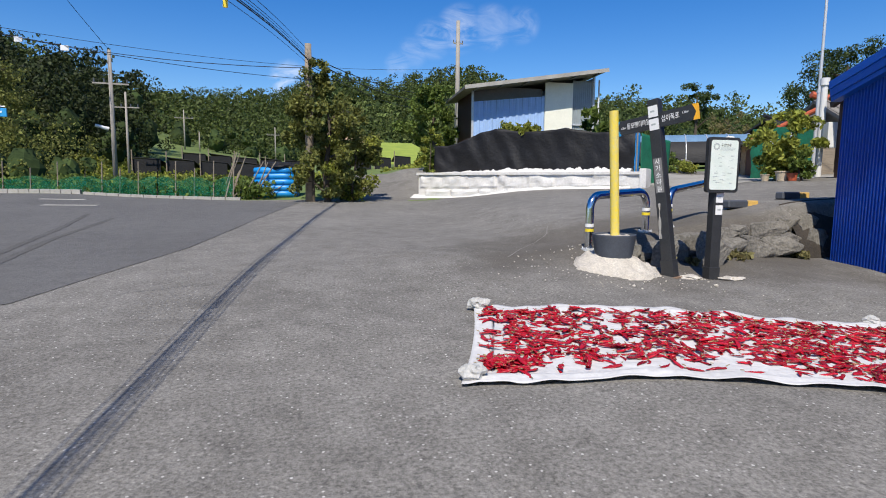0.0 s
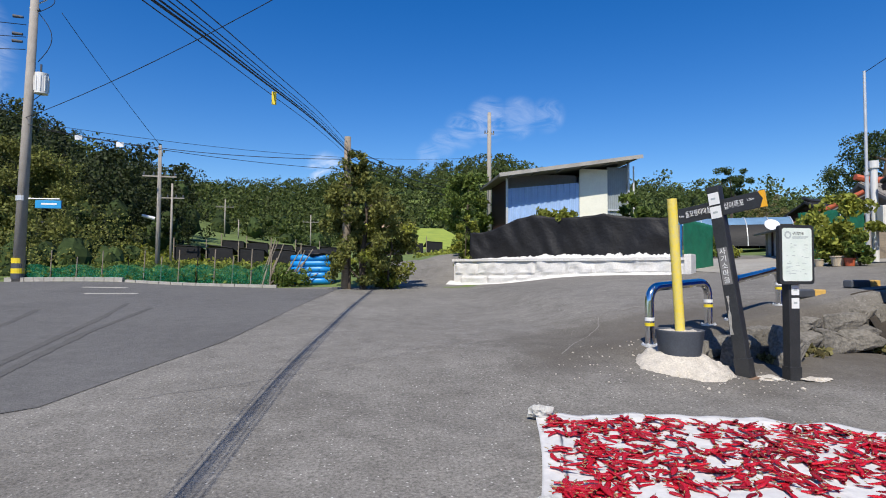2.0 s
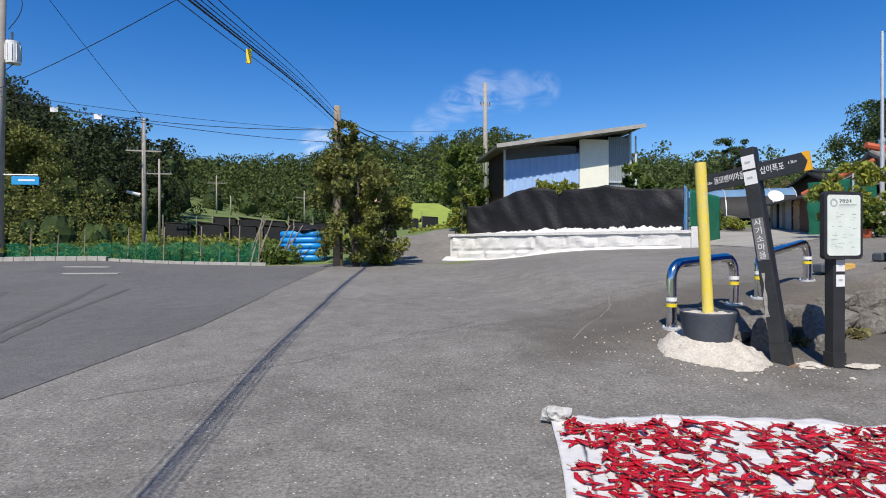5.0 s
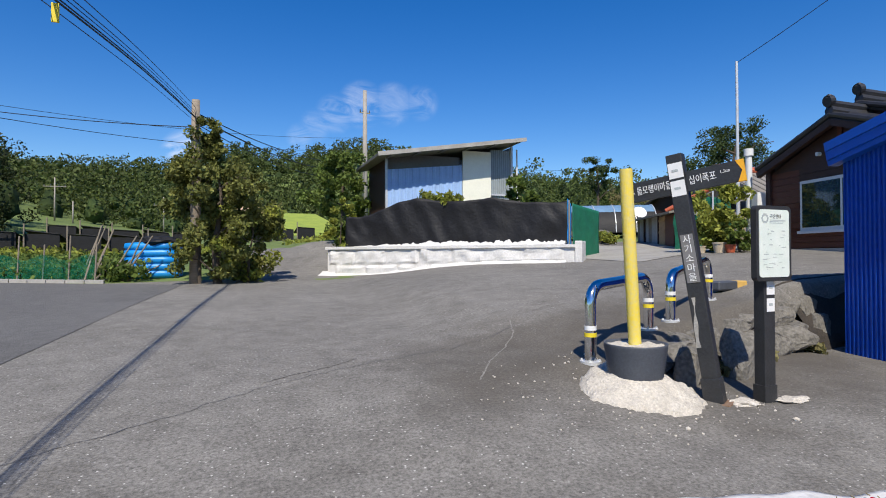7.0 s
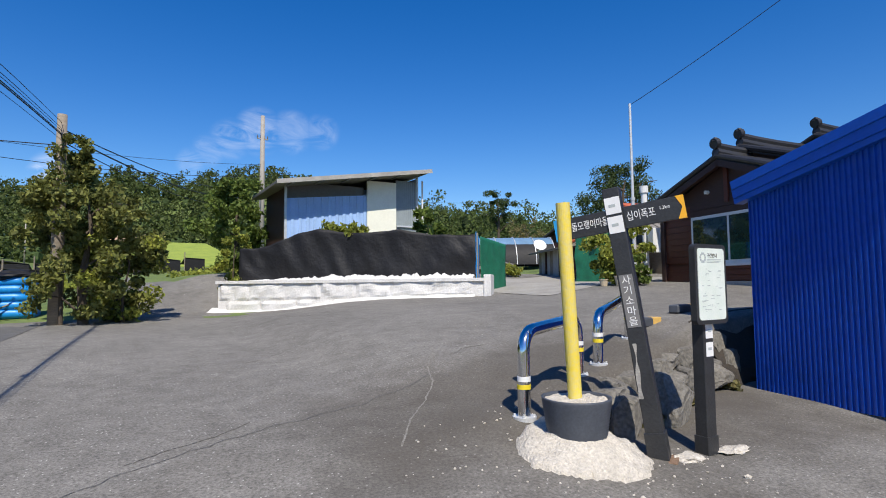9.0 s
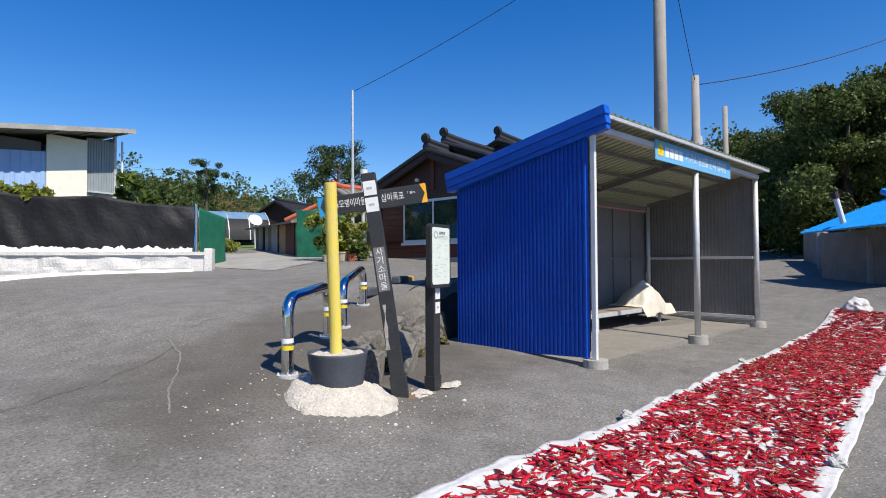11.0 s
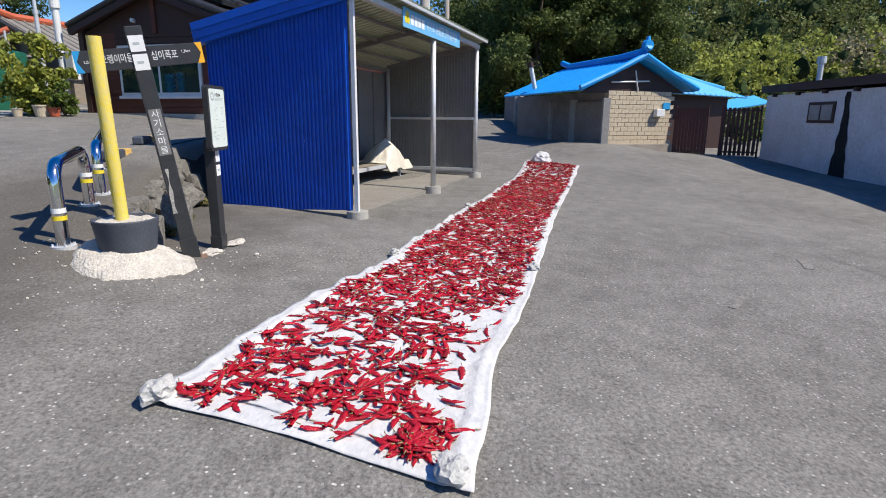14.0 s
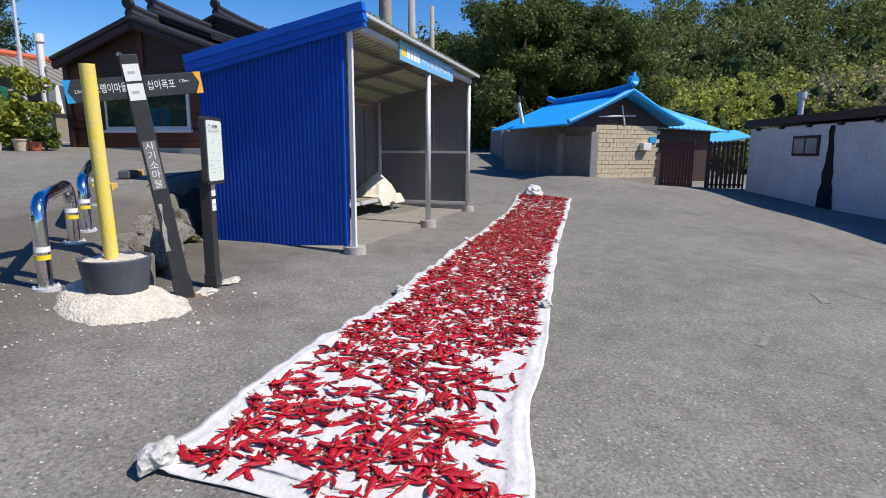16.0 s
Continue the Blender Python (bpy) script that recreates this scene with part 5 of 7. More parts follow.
def ridge_end(bm, a, b, w, h):
    """A curved ridge that turns up at its end into a round end tile."""
    a, b = Vector(a), Vector(b)
    pts = [a.lerp(b, t) + Z * (0.16 * (1 - t) ** 3) for t in (0, 0.12, 0.28, 0.5, 0.75, 1)]
    tube(bm, pts, [w * 1.0, w, w, w, w, w], 8)
    tube(bm, [p - Z * h for p in pts], [w * 1.2] * 6, 8)
    rod(bm, pts[0] + Vector((-0.05, 0, 0.05)), pts[0] + Vector((0.07, 0, 0.07)), 0.13, 0.13, 14)
    rod(bm, pts[0] + Vector((0.0, 0, 0.10)), pts[0] + Vector((0.02, 0, 0.20)), 0.09, 0.05, 8)


GX0, GY0, GZ0, EZ0 = -0.28, -2.30, 3.22, 2.34
for eave_y, eave_z in ((0.16, EZ0), (-4.9, EZ0 - 0.05)):
    bm = bmesh.new()
    tiled(bm, (GX0, GY0, GZ0), (HW, GY0, GZ0), (GX0, eave_y, eave_z), (HW, eave_y, eave_z), 20)
    part("roof", bm, M["tile_black"], house, "black tiled roof slope")
    bm = bmesh.new()
    slab(bm, [(GX0 - 0.03, GY0, GZ0 - 0.10), (GX0 + 0.09, GY0, GZ0 - 0.10), (GX0 + 0.09, eave_y, eave_z - 0.10), (GX0 - 0.03, eave_y, eave_z - 0.10)], 0.15)
    part("bargeboard", bm, M["dark_wood"], house)
    for k in range(9):
        x = 0.3 + 0.8 * k
        part("rafter_end", boxed(x, eave_y - 0.35 if eave_y > 0 else eave_y, eave_z - 0.22, x + 0.09, eave_y if eave_y > 0 else eave_y + 0.35, eave_z - 0.13), M["red_wood"], house)
bm = bmesh.new()
v = [bm.verts.new(p) for p in ((-0.02, -4.7, 2.1), (-0.02, 0.0, 2.14), (-0.02, GY0, GZ0 - 0.14))]
bm.faces.new(v)
r = bmesh.ops.extrude_face_region(bm, geom=list(bm.faces))
bmesh.ops.translate(bm, vec=(0.15, 0, 0), verts=[q for q in r["geom"] if isinstance(q, bmesh.types.BMVert)])
bmesh.ops.recalc_face_normals(bm, faces=bm.faces)
part("gable", bm, M["dark_wood"], house)
part("gable_post", boxed(-0.07, GY0 - 0.06, 2.1, -0.02, GY0 + 0.06, GZ0 - 0.15), M["red_wood"], house)
part("gable_lamp", rodded((-0.12, -1.7, 2.42), (-0.03, -1.7, 2.42), 0.05, None, 12), M["window_white"], house)
for ax, ay, az in ((GX0 - 0.05, GY0, GZ0 + 0.08), (0.62, -2.12, 3.66), (3.0, -2.32, 4.08)):
    bm = bmesh.new()
    ridge_end(bm, (ax, ay, az), (ax + 4.2, ay, az), 0.10, 0.16)
    bmesh.ops.recalc_face_normals(bm, faces=bm.faces)
    part("ridge", bm, M["tile_black"], house, "black ridge with an upturned end tile")
for x0, ry, rz, drop in ((0.62, -2.12, 3.56, 0.62), (3.0, -2.32, 3.98, 0.66)):
    for side in (1, -1):
        bm = bmesh.new()
        tiled(bm, (x0, ry, rz), (HW, ry, rz), (x0, ry + 1.75 * side, rz - drop), (HW, ry + 1.75 * side, rz - drop), 12)
        part("rear_roof", bm, M["tile_black"], house, "higher black tiled roof behind")
    bm = bmesh.new()
    v = [bm.verts.new(p) for p in ((x0 + 0.12, ry - 1.6, rz - drop - 0.1), (x0 + 0.12, ry + 1.6, rz - drop - 0.1), (x0 + 0.12, ry, rz - 0.1))]
    bm.faces.new(v)
    r = bmesh.ops.extrude_face_region(bm, geom=list(bm.faces))
    bmesh.ops.translate(bm, vec=(0.1, 0, 0), verts=[q for q in r["geom"] if isinstance(q, bmesh.types.BMVert)])
    bmesh.ops.recalc_face_normals(bm, faces=bm.faces)
    part("rear_gable", bm, M["dark_wood"], house)
part("flue_pipe", rodded((-0.3, 0.45, 0.2), (-0.3, 0.45, 2.75), 0.085, None, 14), M["window_white"], house, "white flue pipe")
part("flue_cap", rodded((-0.3, 0.45, 2.75), (-0.3, 0.45, 2.95), 0.12, None, 14), M["window_white"], house)
part("gas_meter", boxed(-0.35, 0.05, 1.0, -0.1, 0.3, 1.7, 0.02), M["window_white"], house)


# ---- old sheds and roofs beyond the yard ----
cab = thing("net_store", "small store wrapped in dark green netting", "shed", Matrix.Translation((15.27, 16.95, 1.88)) @ Matrix.Rotation(radians(-72), 4, "Z"))
bm = boxed(-0.62, -0.5, -0.1, 0.72, 0.9, 1.68, 0.02)
bmesh.ops.subdivide_edges(bm, edges=bm.edges, cuts=14, use_grid_fill=True)
for v in bm.verts:
    v.co += Vector((1, 1, 0.3)) * (0.035 * noise.noise(v.co * 1.8) + 0.02 * noise.noise(v.co * 6))
part("net_cover", bm, M["net_green"], cab, smooth=True)
part("vent", boxed(0.05, -0.62, 1.12, 0.22, -0.5, 1.40, 0.01), M["window_white"], cab, "small white vent box")
part("pole", rodded((0.75, -0.55, -0.1), (0.75, -0.55, 2.15), 0.03, None, 8), M["galv"], cab)

old = thing("old_shed", "weathered wooden shed with grey sheet walls", "shed", Matrix.Translation((16.6, 20.4, 1.80)) @ Matrix.Rotation(radians(-115.5), 4, "Z"))
part("wall", boxed(-2.6, 0, -0.3, 2.6, 2.5, 1.45), M["wood_grey"], old)
for k in range(8):
    part("board", boxed(-2.6 + 0.42 * k, -0.03, -0.1, -2.6 + 0.42 * k + 0.40, 0.01, 1.42), M["old_sheet"] if k % 4 else M["wood_grey"], old)
part("door", boxed(0.55, -0.06, -0.1, 1.25, 0.02, 1.36, 0.008), M["wood_plain"], old, "pale plywood door")
for z in (0.25, 0.75, 1.2):
    part("door_batten", boxed(0.57, -0.085, z - 0.04, 1.23, -0.06, z + 0.04), M["wood_plain"], old)
part("door_side", boxed(1.28, -0.05, -0.1, 2.2, 0.02, 1.38, 0.008), M["red_wood"], old, "dark brown board beside the door")
for x in (-1.4, 0.5):
    part("post", boxed(x - 0.05, -0.10, -0.2, x + 0.05, 0.0, 1.42), M["dark_wood"], old)
bm = bmesh.new()
slab(bm, [(-2.9, -0.45, 1.42), (2.9, -0.45, 1.42), (2.9, 2.8, 1.95), (-2.9, 2.8, 1.95)], 0.07)
part("roof", bm, M["roof_grey"], old)


def gabled(name, label, m, L, W, h, rise, wall_mat, roof_mat, ridge_mat):
    t = thing(name, label, "house", m)
    part("wall", boxed(-L / 2, -W / 2, -1.2, L / 2, W / 2, h), wall_mat, t)
    for side in (-1, 1):
        bm = bmesh.new()
        slab(bm, [(-L / 2 - 0.5, 0, h + rise), (L / 2 + 0.5, 0, h + rise), (L / 2 + 0.5, side * (W / 2 + 0.6), h - 0.25), (-L / 2 - 0.5, side * (W / 2 + 0.6), h - 0.25)], 0.12)
        n = int(L / 0.3)
        for k in range(n + 1):
            x = -L / 2 - 0.4 + (L + 0.8) * k / n
            part("roof_tile", rodded((x, 0, h + rise), (x, side * (W / 2 + 0.6), h - 0.25), 0.05, 0.05, 6), roof_mat, t)
        part("roof", bm, roof_mat, t)
    for side in (-1, 1):
        bm = bmesh.new()
        v = [bm.verts.new(p) for p in ((side * L / 2, -W / 2, h), (side * L / 2, W / 2, h), (side * L / 2, 0, h + rise - 0.1))]
        bm.faces.new(v)
        r = bmesh.ops.extrude_face_region(bm, geom=list(bm.faces))
        bmesh.ops.translate(bm, vec=(-0.1 * side, 0, 0), verts=[q for q in r["geom"] if isinstance(q, bmesh.types.BMVert)])
        bmesh.ops.recalc_face_normals(bm, faces=bm.faces)
        part("gable", bm, wall_mat, t)
    bm = bmesh.new()
    tube(bm, [(-L / 2 - 0.6, 0, h + rise + 0.22), (-L / 2, 0, h + rise + 0.08), (L / 2, 0, h + rise + 0.08), (L / 2 + 0.6, 0, h + rise + 0.22)], 0.13, 8)
    bmesh.ops.recalc_face_normals(bm, faces=bm.faces)
    part("ridge", bm, ridge_mat, t)
    return t


red = gabled("red_ridge_house", "old house with grey roof and red ridge tiles", Matrix.Translation((21.9, 18.5, 2.1)) @ Matrix.Rotation(radians(-17), 4, "Z"), 5, 5, 1.75, 1.2, M["wood_grey"], M["roof_grey"], M["tile_red"])
gabled("black_roof_house", "low house with a dark tiled roof", Matrix.Translation((31.3, 33.5, 3.3)) @ Matrix.Rotation(radians(12), 4, "Z"), 4, 4.5, 1.6, 1.3, M["dark_wood"], M["tile_black"], M["tile_black"])

gabled("tile_roof_house", "low old house with a dark tiled roof below woods", Matrix.Translation((-24.0, 42.3, 1.6)) @ Matrix.Rotation(radians(25), 4, "Z"), 4.2, 4, 1.5, 1.5, M["wood_grey"], M["tile_black"], M["tile_black"])

# lower roof of the red-ridge house with its red verge
turn_ = red.matrix_basis.inverted()
v0, v1, back_ = Vector((18.8, 18.9, 4.55)), Vector((17.3, 20.6, 3.42)), Vector((2.2, 2.0, 0))
bm = bmesh.new()
slab(bm, [tuple(turn_ @ p) for p in (v0, v1, v1 + back_, v0 + back_)], 0.09)
part("lower_roof", bm, M["roof_grey"], red)
part("verge", rodded(tuple(turn_ @ (v0 + Z * 0.08)), tuple(turn_ @ (v1 + Z * 0.08)), 0.09, 0.09, 10), M["tile_red"], red, "red tiled verge")
bm = bmesh.new()
lower = [v0 - Z * 0.1, v1 - Z * 0.1, Vector((17.3, 20.6, 1.9)), Vector((18.8, 18.9, 1.9))]
face_ = bm.faces.new([bm.verts.new(turn_ @ (p + back_ * 0.08)) for p in lower])
r = bmesh.ops.extrude_face_region(bm, geom=[face_])
bmesh.ops.translate(bm, vec=turn_.to_3x3() @ (back_ * 0.06), verts=[q for q in r["geom"] if isinstance(q, bmesh.types.BMVert)])
bmesh.ops.recalc_face_normals(bm, faces=bm.faces)
part("side_wall", bm, M["wood_grey"], red)

# hoop greenhouse and dish
gh = thing("hoop_greenhouse", "low blue-grey plastic hoop greenhouse", "greenhouse", Matrix.Translation((22, 34, 3.1)) @ Matrix.Rotation(radians(-30), 4, "Z"))
for name_, spans, material in (("film", ((4, 9),), mat("film_blue", (0.16, 0.28, 0.42), rough=0.5, scale=2, vary=0.15)), ("shade_skirt", ((0, 4), (9, 12)), M["net_black"])):
    bm = bmesh.new()
    for j0, j1 in spans:
        rows_ = [[bm.verts.new((-5 + 10 * k / 16, 2.2 * math.cos(math.pi * j / 12), 1.9 * math.sin(math.pi * j / 12))) for j in range(j0, j1 + 1)] for k in range(17)]
        for p, q in zip(rows_, rows_[1:]):
            for j in range(j1 - j0):
                bm.faces.new((p[j], q[j], q[j + 1], p[j + 1]))
    part(name_, bm, material, gh, smooth=True)
for k in range(9):
    x = -5 + 10 * k / 8
    bm = bmesh.new()
    tube(bm, [(x, 2.22 * math.cos(math.pi * j / 10), 1.93 * math.sin(math.pi * j / 10)) for j in range(11)], 0.03, 6)
    part("hoop", bm, M["galv"], gh)
dish = thing("satellite_dish", "white satellite dish on a short mast", "dish", Matrix.Translation((21.2, 26.6, 2.9)))
bm = bmesh.new()
bmesh.ops.create_uvsphere(bm, u_segments=20, v_segments=12, radius=1.0)
bmesh.ops.delete(bm, geom=[v for v in bm.verts if v.co.z > -0.8], context="VERTS")
for v in bm.verts:
    v.co = Vector((v.co.x * 0.75, v.co.y * 0.75, (v.co.z + 0.9) * 0.75))
ob = part("reflector", bm, M["window_white"], dish, smooth=True)
ob.matrix_basis = Matrix.Translation((0, 0, 1.1)) @ Euler((radians(55), 0, radians(-20))).to_matrix().to_4x4()
part("mast", rodded((0, 0, -0.6), (0, 0.1, 1.0), 0.04, None, 8), M["galv"], dish)


# ---- blue-roofed house by the far gate ----
BH = Matrix.Translation((18.0, -1.75, 0.0))
bdir = Vector((1.05, -2.5, 0)).normalized()
BM_ = Matrix((bdir, Vector((-bdir.y, bdir.x, 0)), Z)).transposed().to_4x4()
BM_.translation = Vector((18.0, -1.75, 0.86))
blue_house = thing("blue_roof_house", "old block house with a bright blue metal roof", "house", BM_)
# local x runs along the brick front, local y away from the yard
part("wall", boxed(0.0, 0.2, -0.6, 2.62, 6.2, 1.75), M["block_grey"], blue_house)
bm = bmesh.new()
tri_ = [bm.verts.new(p) for p in ((-1.05, 0.06, 1.70), (3.3, 0.06, 1.76), (1.1, 0.06, 2.74))]
bm.faces.new(tri_)
r = bmesh.ops.extrude_face_region(bm, geom=list(bm.faces))
bmesh.ops.translate(bm, vec=(0, 0.1, 0), verts=[q for q in r["geom"] if isinstance(q, bmesh.types.BMVert)])
bmesh.ops.recalc_face_normals(bm, faces=bm.faces)
part("dark_gable", bm, M["dark_wood"], blue_house, "dark boarded gable")
base_row = boxed(0.15, -0.12, -0.75, 2.8, 0.25, 0.02, 0.03)
part("footing", base_row, M["block_grey"], blue_house, "stained concrete footing")
rng = random.Random(31)
bw, bh = 0.295, 0.148
brick_mesh = {}
for wide in (bw - 0.014, bw / 2 - 0.014):
    bm = boxed(0, -0.02, 0, wide, 0.2, bh - 0.014)
    brick_mesh[wide] = mesh_of("brick", bm, M["brick"])
for j in range(12):
    x = 0.0 if j % 2 else -bw / 2
    while x < 2.6:
        wide, at = bw - 0.014, x
        if x < 0:
            wide, at = bw / 2 - 0.014, 0.0
        ob = new("brick", brick_mesh[wide])
        ob.parent = blue_house
        ob.matrix_basis = Matrix.Translation((at, rng.uniform(-0.006, 0.006), 0.02 + j * bh))
        x += bw
part("white_pipe", rodded((0.05, -0.05, 2.05), (1.6, -0.05, 2.12), 0.025, None, 8), M["window_white"], blue_house)
part("white_pipe", rodded((1.15, -0.05, 1.8), (1.0, -0.05, 2.45), 0.025, None, 8), M["window_white"], blue_house)
meter = part("meter_box", boxed(1.9, -0.22, 0.95, 2.25, -0.03, 1.2, 0.02), M["window_white"], blue_house, "grimy white meter box")
part("house_plate", boxed(2.3, -0.06, 1.2, 2.6, -0.03, 1.42, 0.005), M["cyan_blue"], blue_house, "small blue house plate")


def ribbed(bm, quad, n, r=0.03):
    slab(bm, quad, 0.05)
    a, b, c, d = (Vector(p) for p in quad)
    for k in range(n + 1):
        f = k / n
        part("roof_rib", rodded(a.lerp(b, f), d.lerp(c, f), r, r, 6), M["roof_blue"], blue_house)


bm = bmesh.new()
apex = (1.1, -0.35, 2.85)
ribbed(bm, [apex, (1.1, 4.4, 2.8), (-1.35, 4.9, 1.72), (-1.25, -0.2, 1.78)], 16)
part("roof", bm, M["roof_blue"], blue_house, "bright blue ribbed roof slope")
bm = bmesh.new()
ribbed(bm, [apex, (1.1, 2.3, 2.82), (3.55, 2.1, 1.87), (3.55, -0.2, 1.85)], 8)
part("roof", bm, M["roof_blue"], blue_house, "bright blue ribbed roof slope")
bm = bmesh.new()
tube(bm, [(1.1, -0.5, 3.2), (1.1, -0.1, 3.02), (1.1, 1, 2.94), (1.1, 4, 2.88), (1.1, 4.55, 3.05)], 0.12, 8)
rod(bm, (1.1, -0.5, 3.20), (1.1, -0.34, 3.22), 0.17, 0.19, 16)
rod(bm, (1.1, -0.42, 3.3), (1.1, -0.42, 3.5), 0.10, 0.05, 8)
for x1, z1 in ((-1.3, 1.84), (3.6, 1.9)):
    tube(bm, [(1.1, -0.38, 2.93), ((1.1 + x1) / 2, -0.3, (2.93 + z1) / 2 - 0.04), (x1, -0.24, z1)], 0.09, 8)
bmesh.ops.recalc_face_normals(bm, faces=bm.faces)
part("ridge", bm, M["roof_blue"], blue_house, "blue ridge with an upturned end")
bm = bmesh.new()
ribbed(bm, [(3.7, 2.2, 2.86), (7.7, 2.5, 2.06), (8.0, 1.5, 1.74), (3.9, 1.3, 1.84)], 14)
part("annexe_roof", bm, M["roof_pale_blue"], blue_house, "paler blue annexe roof")
part("annexe_ridge", tubed([(3.6, 2.22, 2.94), (5.0, 2.3, 2.60), (6.4, 2.4, 2.34), (7.75, 2.52, 2.14)], 0.09, 8), M["roof_pale_blue"], blue_house, smooth=True)
bm = bmesh.new()
slab(bm, [(7.6, 3.2, 1.55), (10.6, 3.4, 1.95), (10.8, 2.6, 1.62), (7.7, 2.4, 1.25)], 0.06)
part("rear_roof", bm, M["roof_pale_blue"], blue_house, "low pale blue roof behind the gate")
part("annexe_wall", boxed(2.7, 1.9, -0.6, 7.4, 3.2, 1.80), M["dark_wood"], blue_house)
part("annexe_window", boxed(3.4, 1.86, 0.9, 3.9, 1.9, 1.6), M["window_white"], blue_house)
part("flue_pipe", rodded((-0.85, 3.3, 1.8), (-1.1, 3.3, 2.75), 0.08, None, 10), M["window_white"], blue_house, "leaning white flue")
part("flue_cap", rodded((-1.1, 3.3, 2.72), (-1.15, 3.3, 2.92), 0.11, None, 10), M["dark_wood"], blue_house)

# low grey block wall along the lane
lane = thing("wall_lane", "stained grey concrete block wall along the lane", "wall", kind="structure")
pts = [(18.0, -1.72), (19.6, -0.95), (21.2, -0.45), (23.6, 0.0), (26.3, 0.4), (29.4, 0.75)]
for (x0, y0), (x1, y1) in zip(pts, pts[1:]):
    z0, z1 = surface(x0, y0), surface(x1, y1)
    d = Vector((x1 - x0, y1 - y0, 0))
    back = Vector((d.y, -d.x, 0)).normalized() * 0.16
    bm = bmesh.new()
    slab(bm, [(x0, y0, z0 + 1.42), (x1, y1, z1 + 1.42), (x1 + back.x, y1 + back.y, z1 + 1.42), (x0 + back.x, y0 + back.y, z0 + 1.42)], 1.8)
    part("panel", bm, M["block_grey"], lane)
    part("pillar", boxed(x0 - 0.1, y0 - 0.1, z0 - 0.3, x0 + 0.1, y0 + 0.14, z0 + 1.5, 0.01), M["concrete"], lane)
    for j in range(1, 5):
        q = [(x0, y0, z0 + 0.29 * j), (x1, y1, z1 + 0.29 * j)]
        nb = -back.normalized() * 0.012
        bm = bmesh.new()
        slab(bm, [(q[0][0] + nb.x, q[0][1] + nb.y, q[0][2] + 0.25), (q[1][0] + nb.x, q[1][1] + nb.y, q[1][2] + 0.25), (q[1][0], q[1][1], q[1][2] + 0.25), (q[0][0], q[0][1], q[0][2] + 0.25)], 0.24)
        part("block_course", bm, M["block_grey"], lane)


# ---- gates and white outhouse ----
def gate(a, b, z, h, label, n, fill=0.72):
    a, b = Vector((*a, z)), Vector((*b, z))
    d = (b - a)
    m = Matrix.Translation(a) @ Matrix.Rotation(math.atan2(d.y, d.x), 4, "Z")
    t = thing("gate", label, "gate", m, group="dark red metal gates")
    L = d.length
    for zz_ in (0.12, h - 0.12):
        part("rail", boxed(0, -0.02, zz_, L, 0.02, zz_ + 0.06), M["gate_brown"], t)
    for k in range(n):
        part("slat", boxed(L * k / n, -0.035, 0.04, L * (k + fill) / n, -0.015, h), M["gate_brown"], t)
    for x in (-0.05, L):
        part("post", boxed(x, -0.04, -0.4, x + 0.06, 0.05, h + 0.08), M["gate_brown"], t)
    return t


gate((19.02, -4.45), (18.52, -5.30), 0.5, 1.62, "closed dark red slatted metal gate leaf", 9, 0.93)
gate((18.30, -5.75), (17.85, -6.75), 0.5, 1.62, "dark red slatted metal gate leaf, slightly open", 8)

oh = thing("white_outhouse", "low white plastered outhouse with a dark flat roof", "house", Matrix.Translation((17.75, -6.85, 0.2)) @ Matrix.Rotation(radians(178.5), 4, "Z"))
bm = bmesh.new()
box(bm, 0, 0, -0.5, 12, 5, 2.3)
part("wall", bm, M["white_plaster"], oh)
bm = bmesh.new()
slab(bm, [(-0.2, -0.12, 2.60), (12.4, -0.12, 2.60), (12.4, 5.4, 2.85), (-0.2, 5.4, 2.85)], 0.22)
part("roof", bm, M["dark_wood"], oh, "dark weathered flat roof edge")
for k in range(9):
    part("rafter_end", boxed(0.5 + 1.3 * k, -0.11, 2.24, 0.62 + 1.3 * k, 0.1, 2.34), M["dark_wood"], oh)
win = part("window", boxed(2.45, -0.04, 1.45, 3.65, 0.03, 2.02, 0.01), M["dark_wood"], oh, "small two-pane wooden window")
for x0 in (2.54, 3.09):
    part("pane", boxed(x0, -0.05, 1.53, x0 + 0.47, -0.036, 1.94), M["concrete"], win, "curtained pane")
bm = bmesh.new()
bmesh.ops.create_grid(bm, x_segments=14, y_segments=30, size=0.5)
for v in bm.verts:
    f = v.co.y + 0.5
    wdt = 0.16 + 0.62 * (1 - f) ** 1.3 + 0.10 * noise.noise(Vector((f * 9, 8, 0)))
    v.co = Vector((4.1 + v.co.x * wdt + 0.05 * noise.noise(Vector((f * 6, 3, 0))), -0.012 - 0.01 * noise.noise(Vector((v.co.x * 9, f * 9, 2))), -0.2 + 2.45 * f))
part("soot_crust", bm, mat("soot", (0.025, 0.022, 0.02), rough=0.95, scale=5, vary=0.3, bump=0.6, bump_scale=30), oh, "black soot crust below the eave")
part("vent_pipe", rodded((0.6, 1.2, 2.5), (0.6, 1.2, 3.25), 0.08, None, 12), M["galv"], oh)
part("vent_cap", rodded((0.6, 1.2, 3.25), (0.6, 1.2, 3.45), 0.13, None, 12), M["galv"], oh)


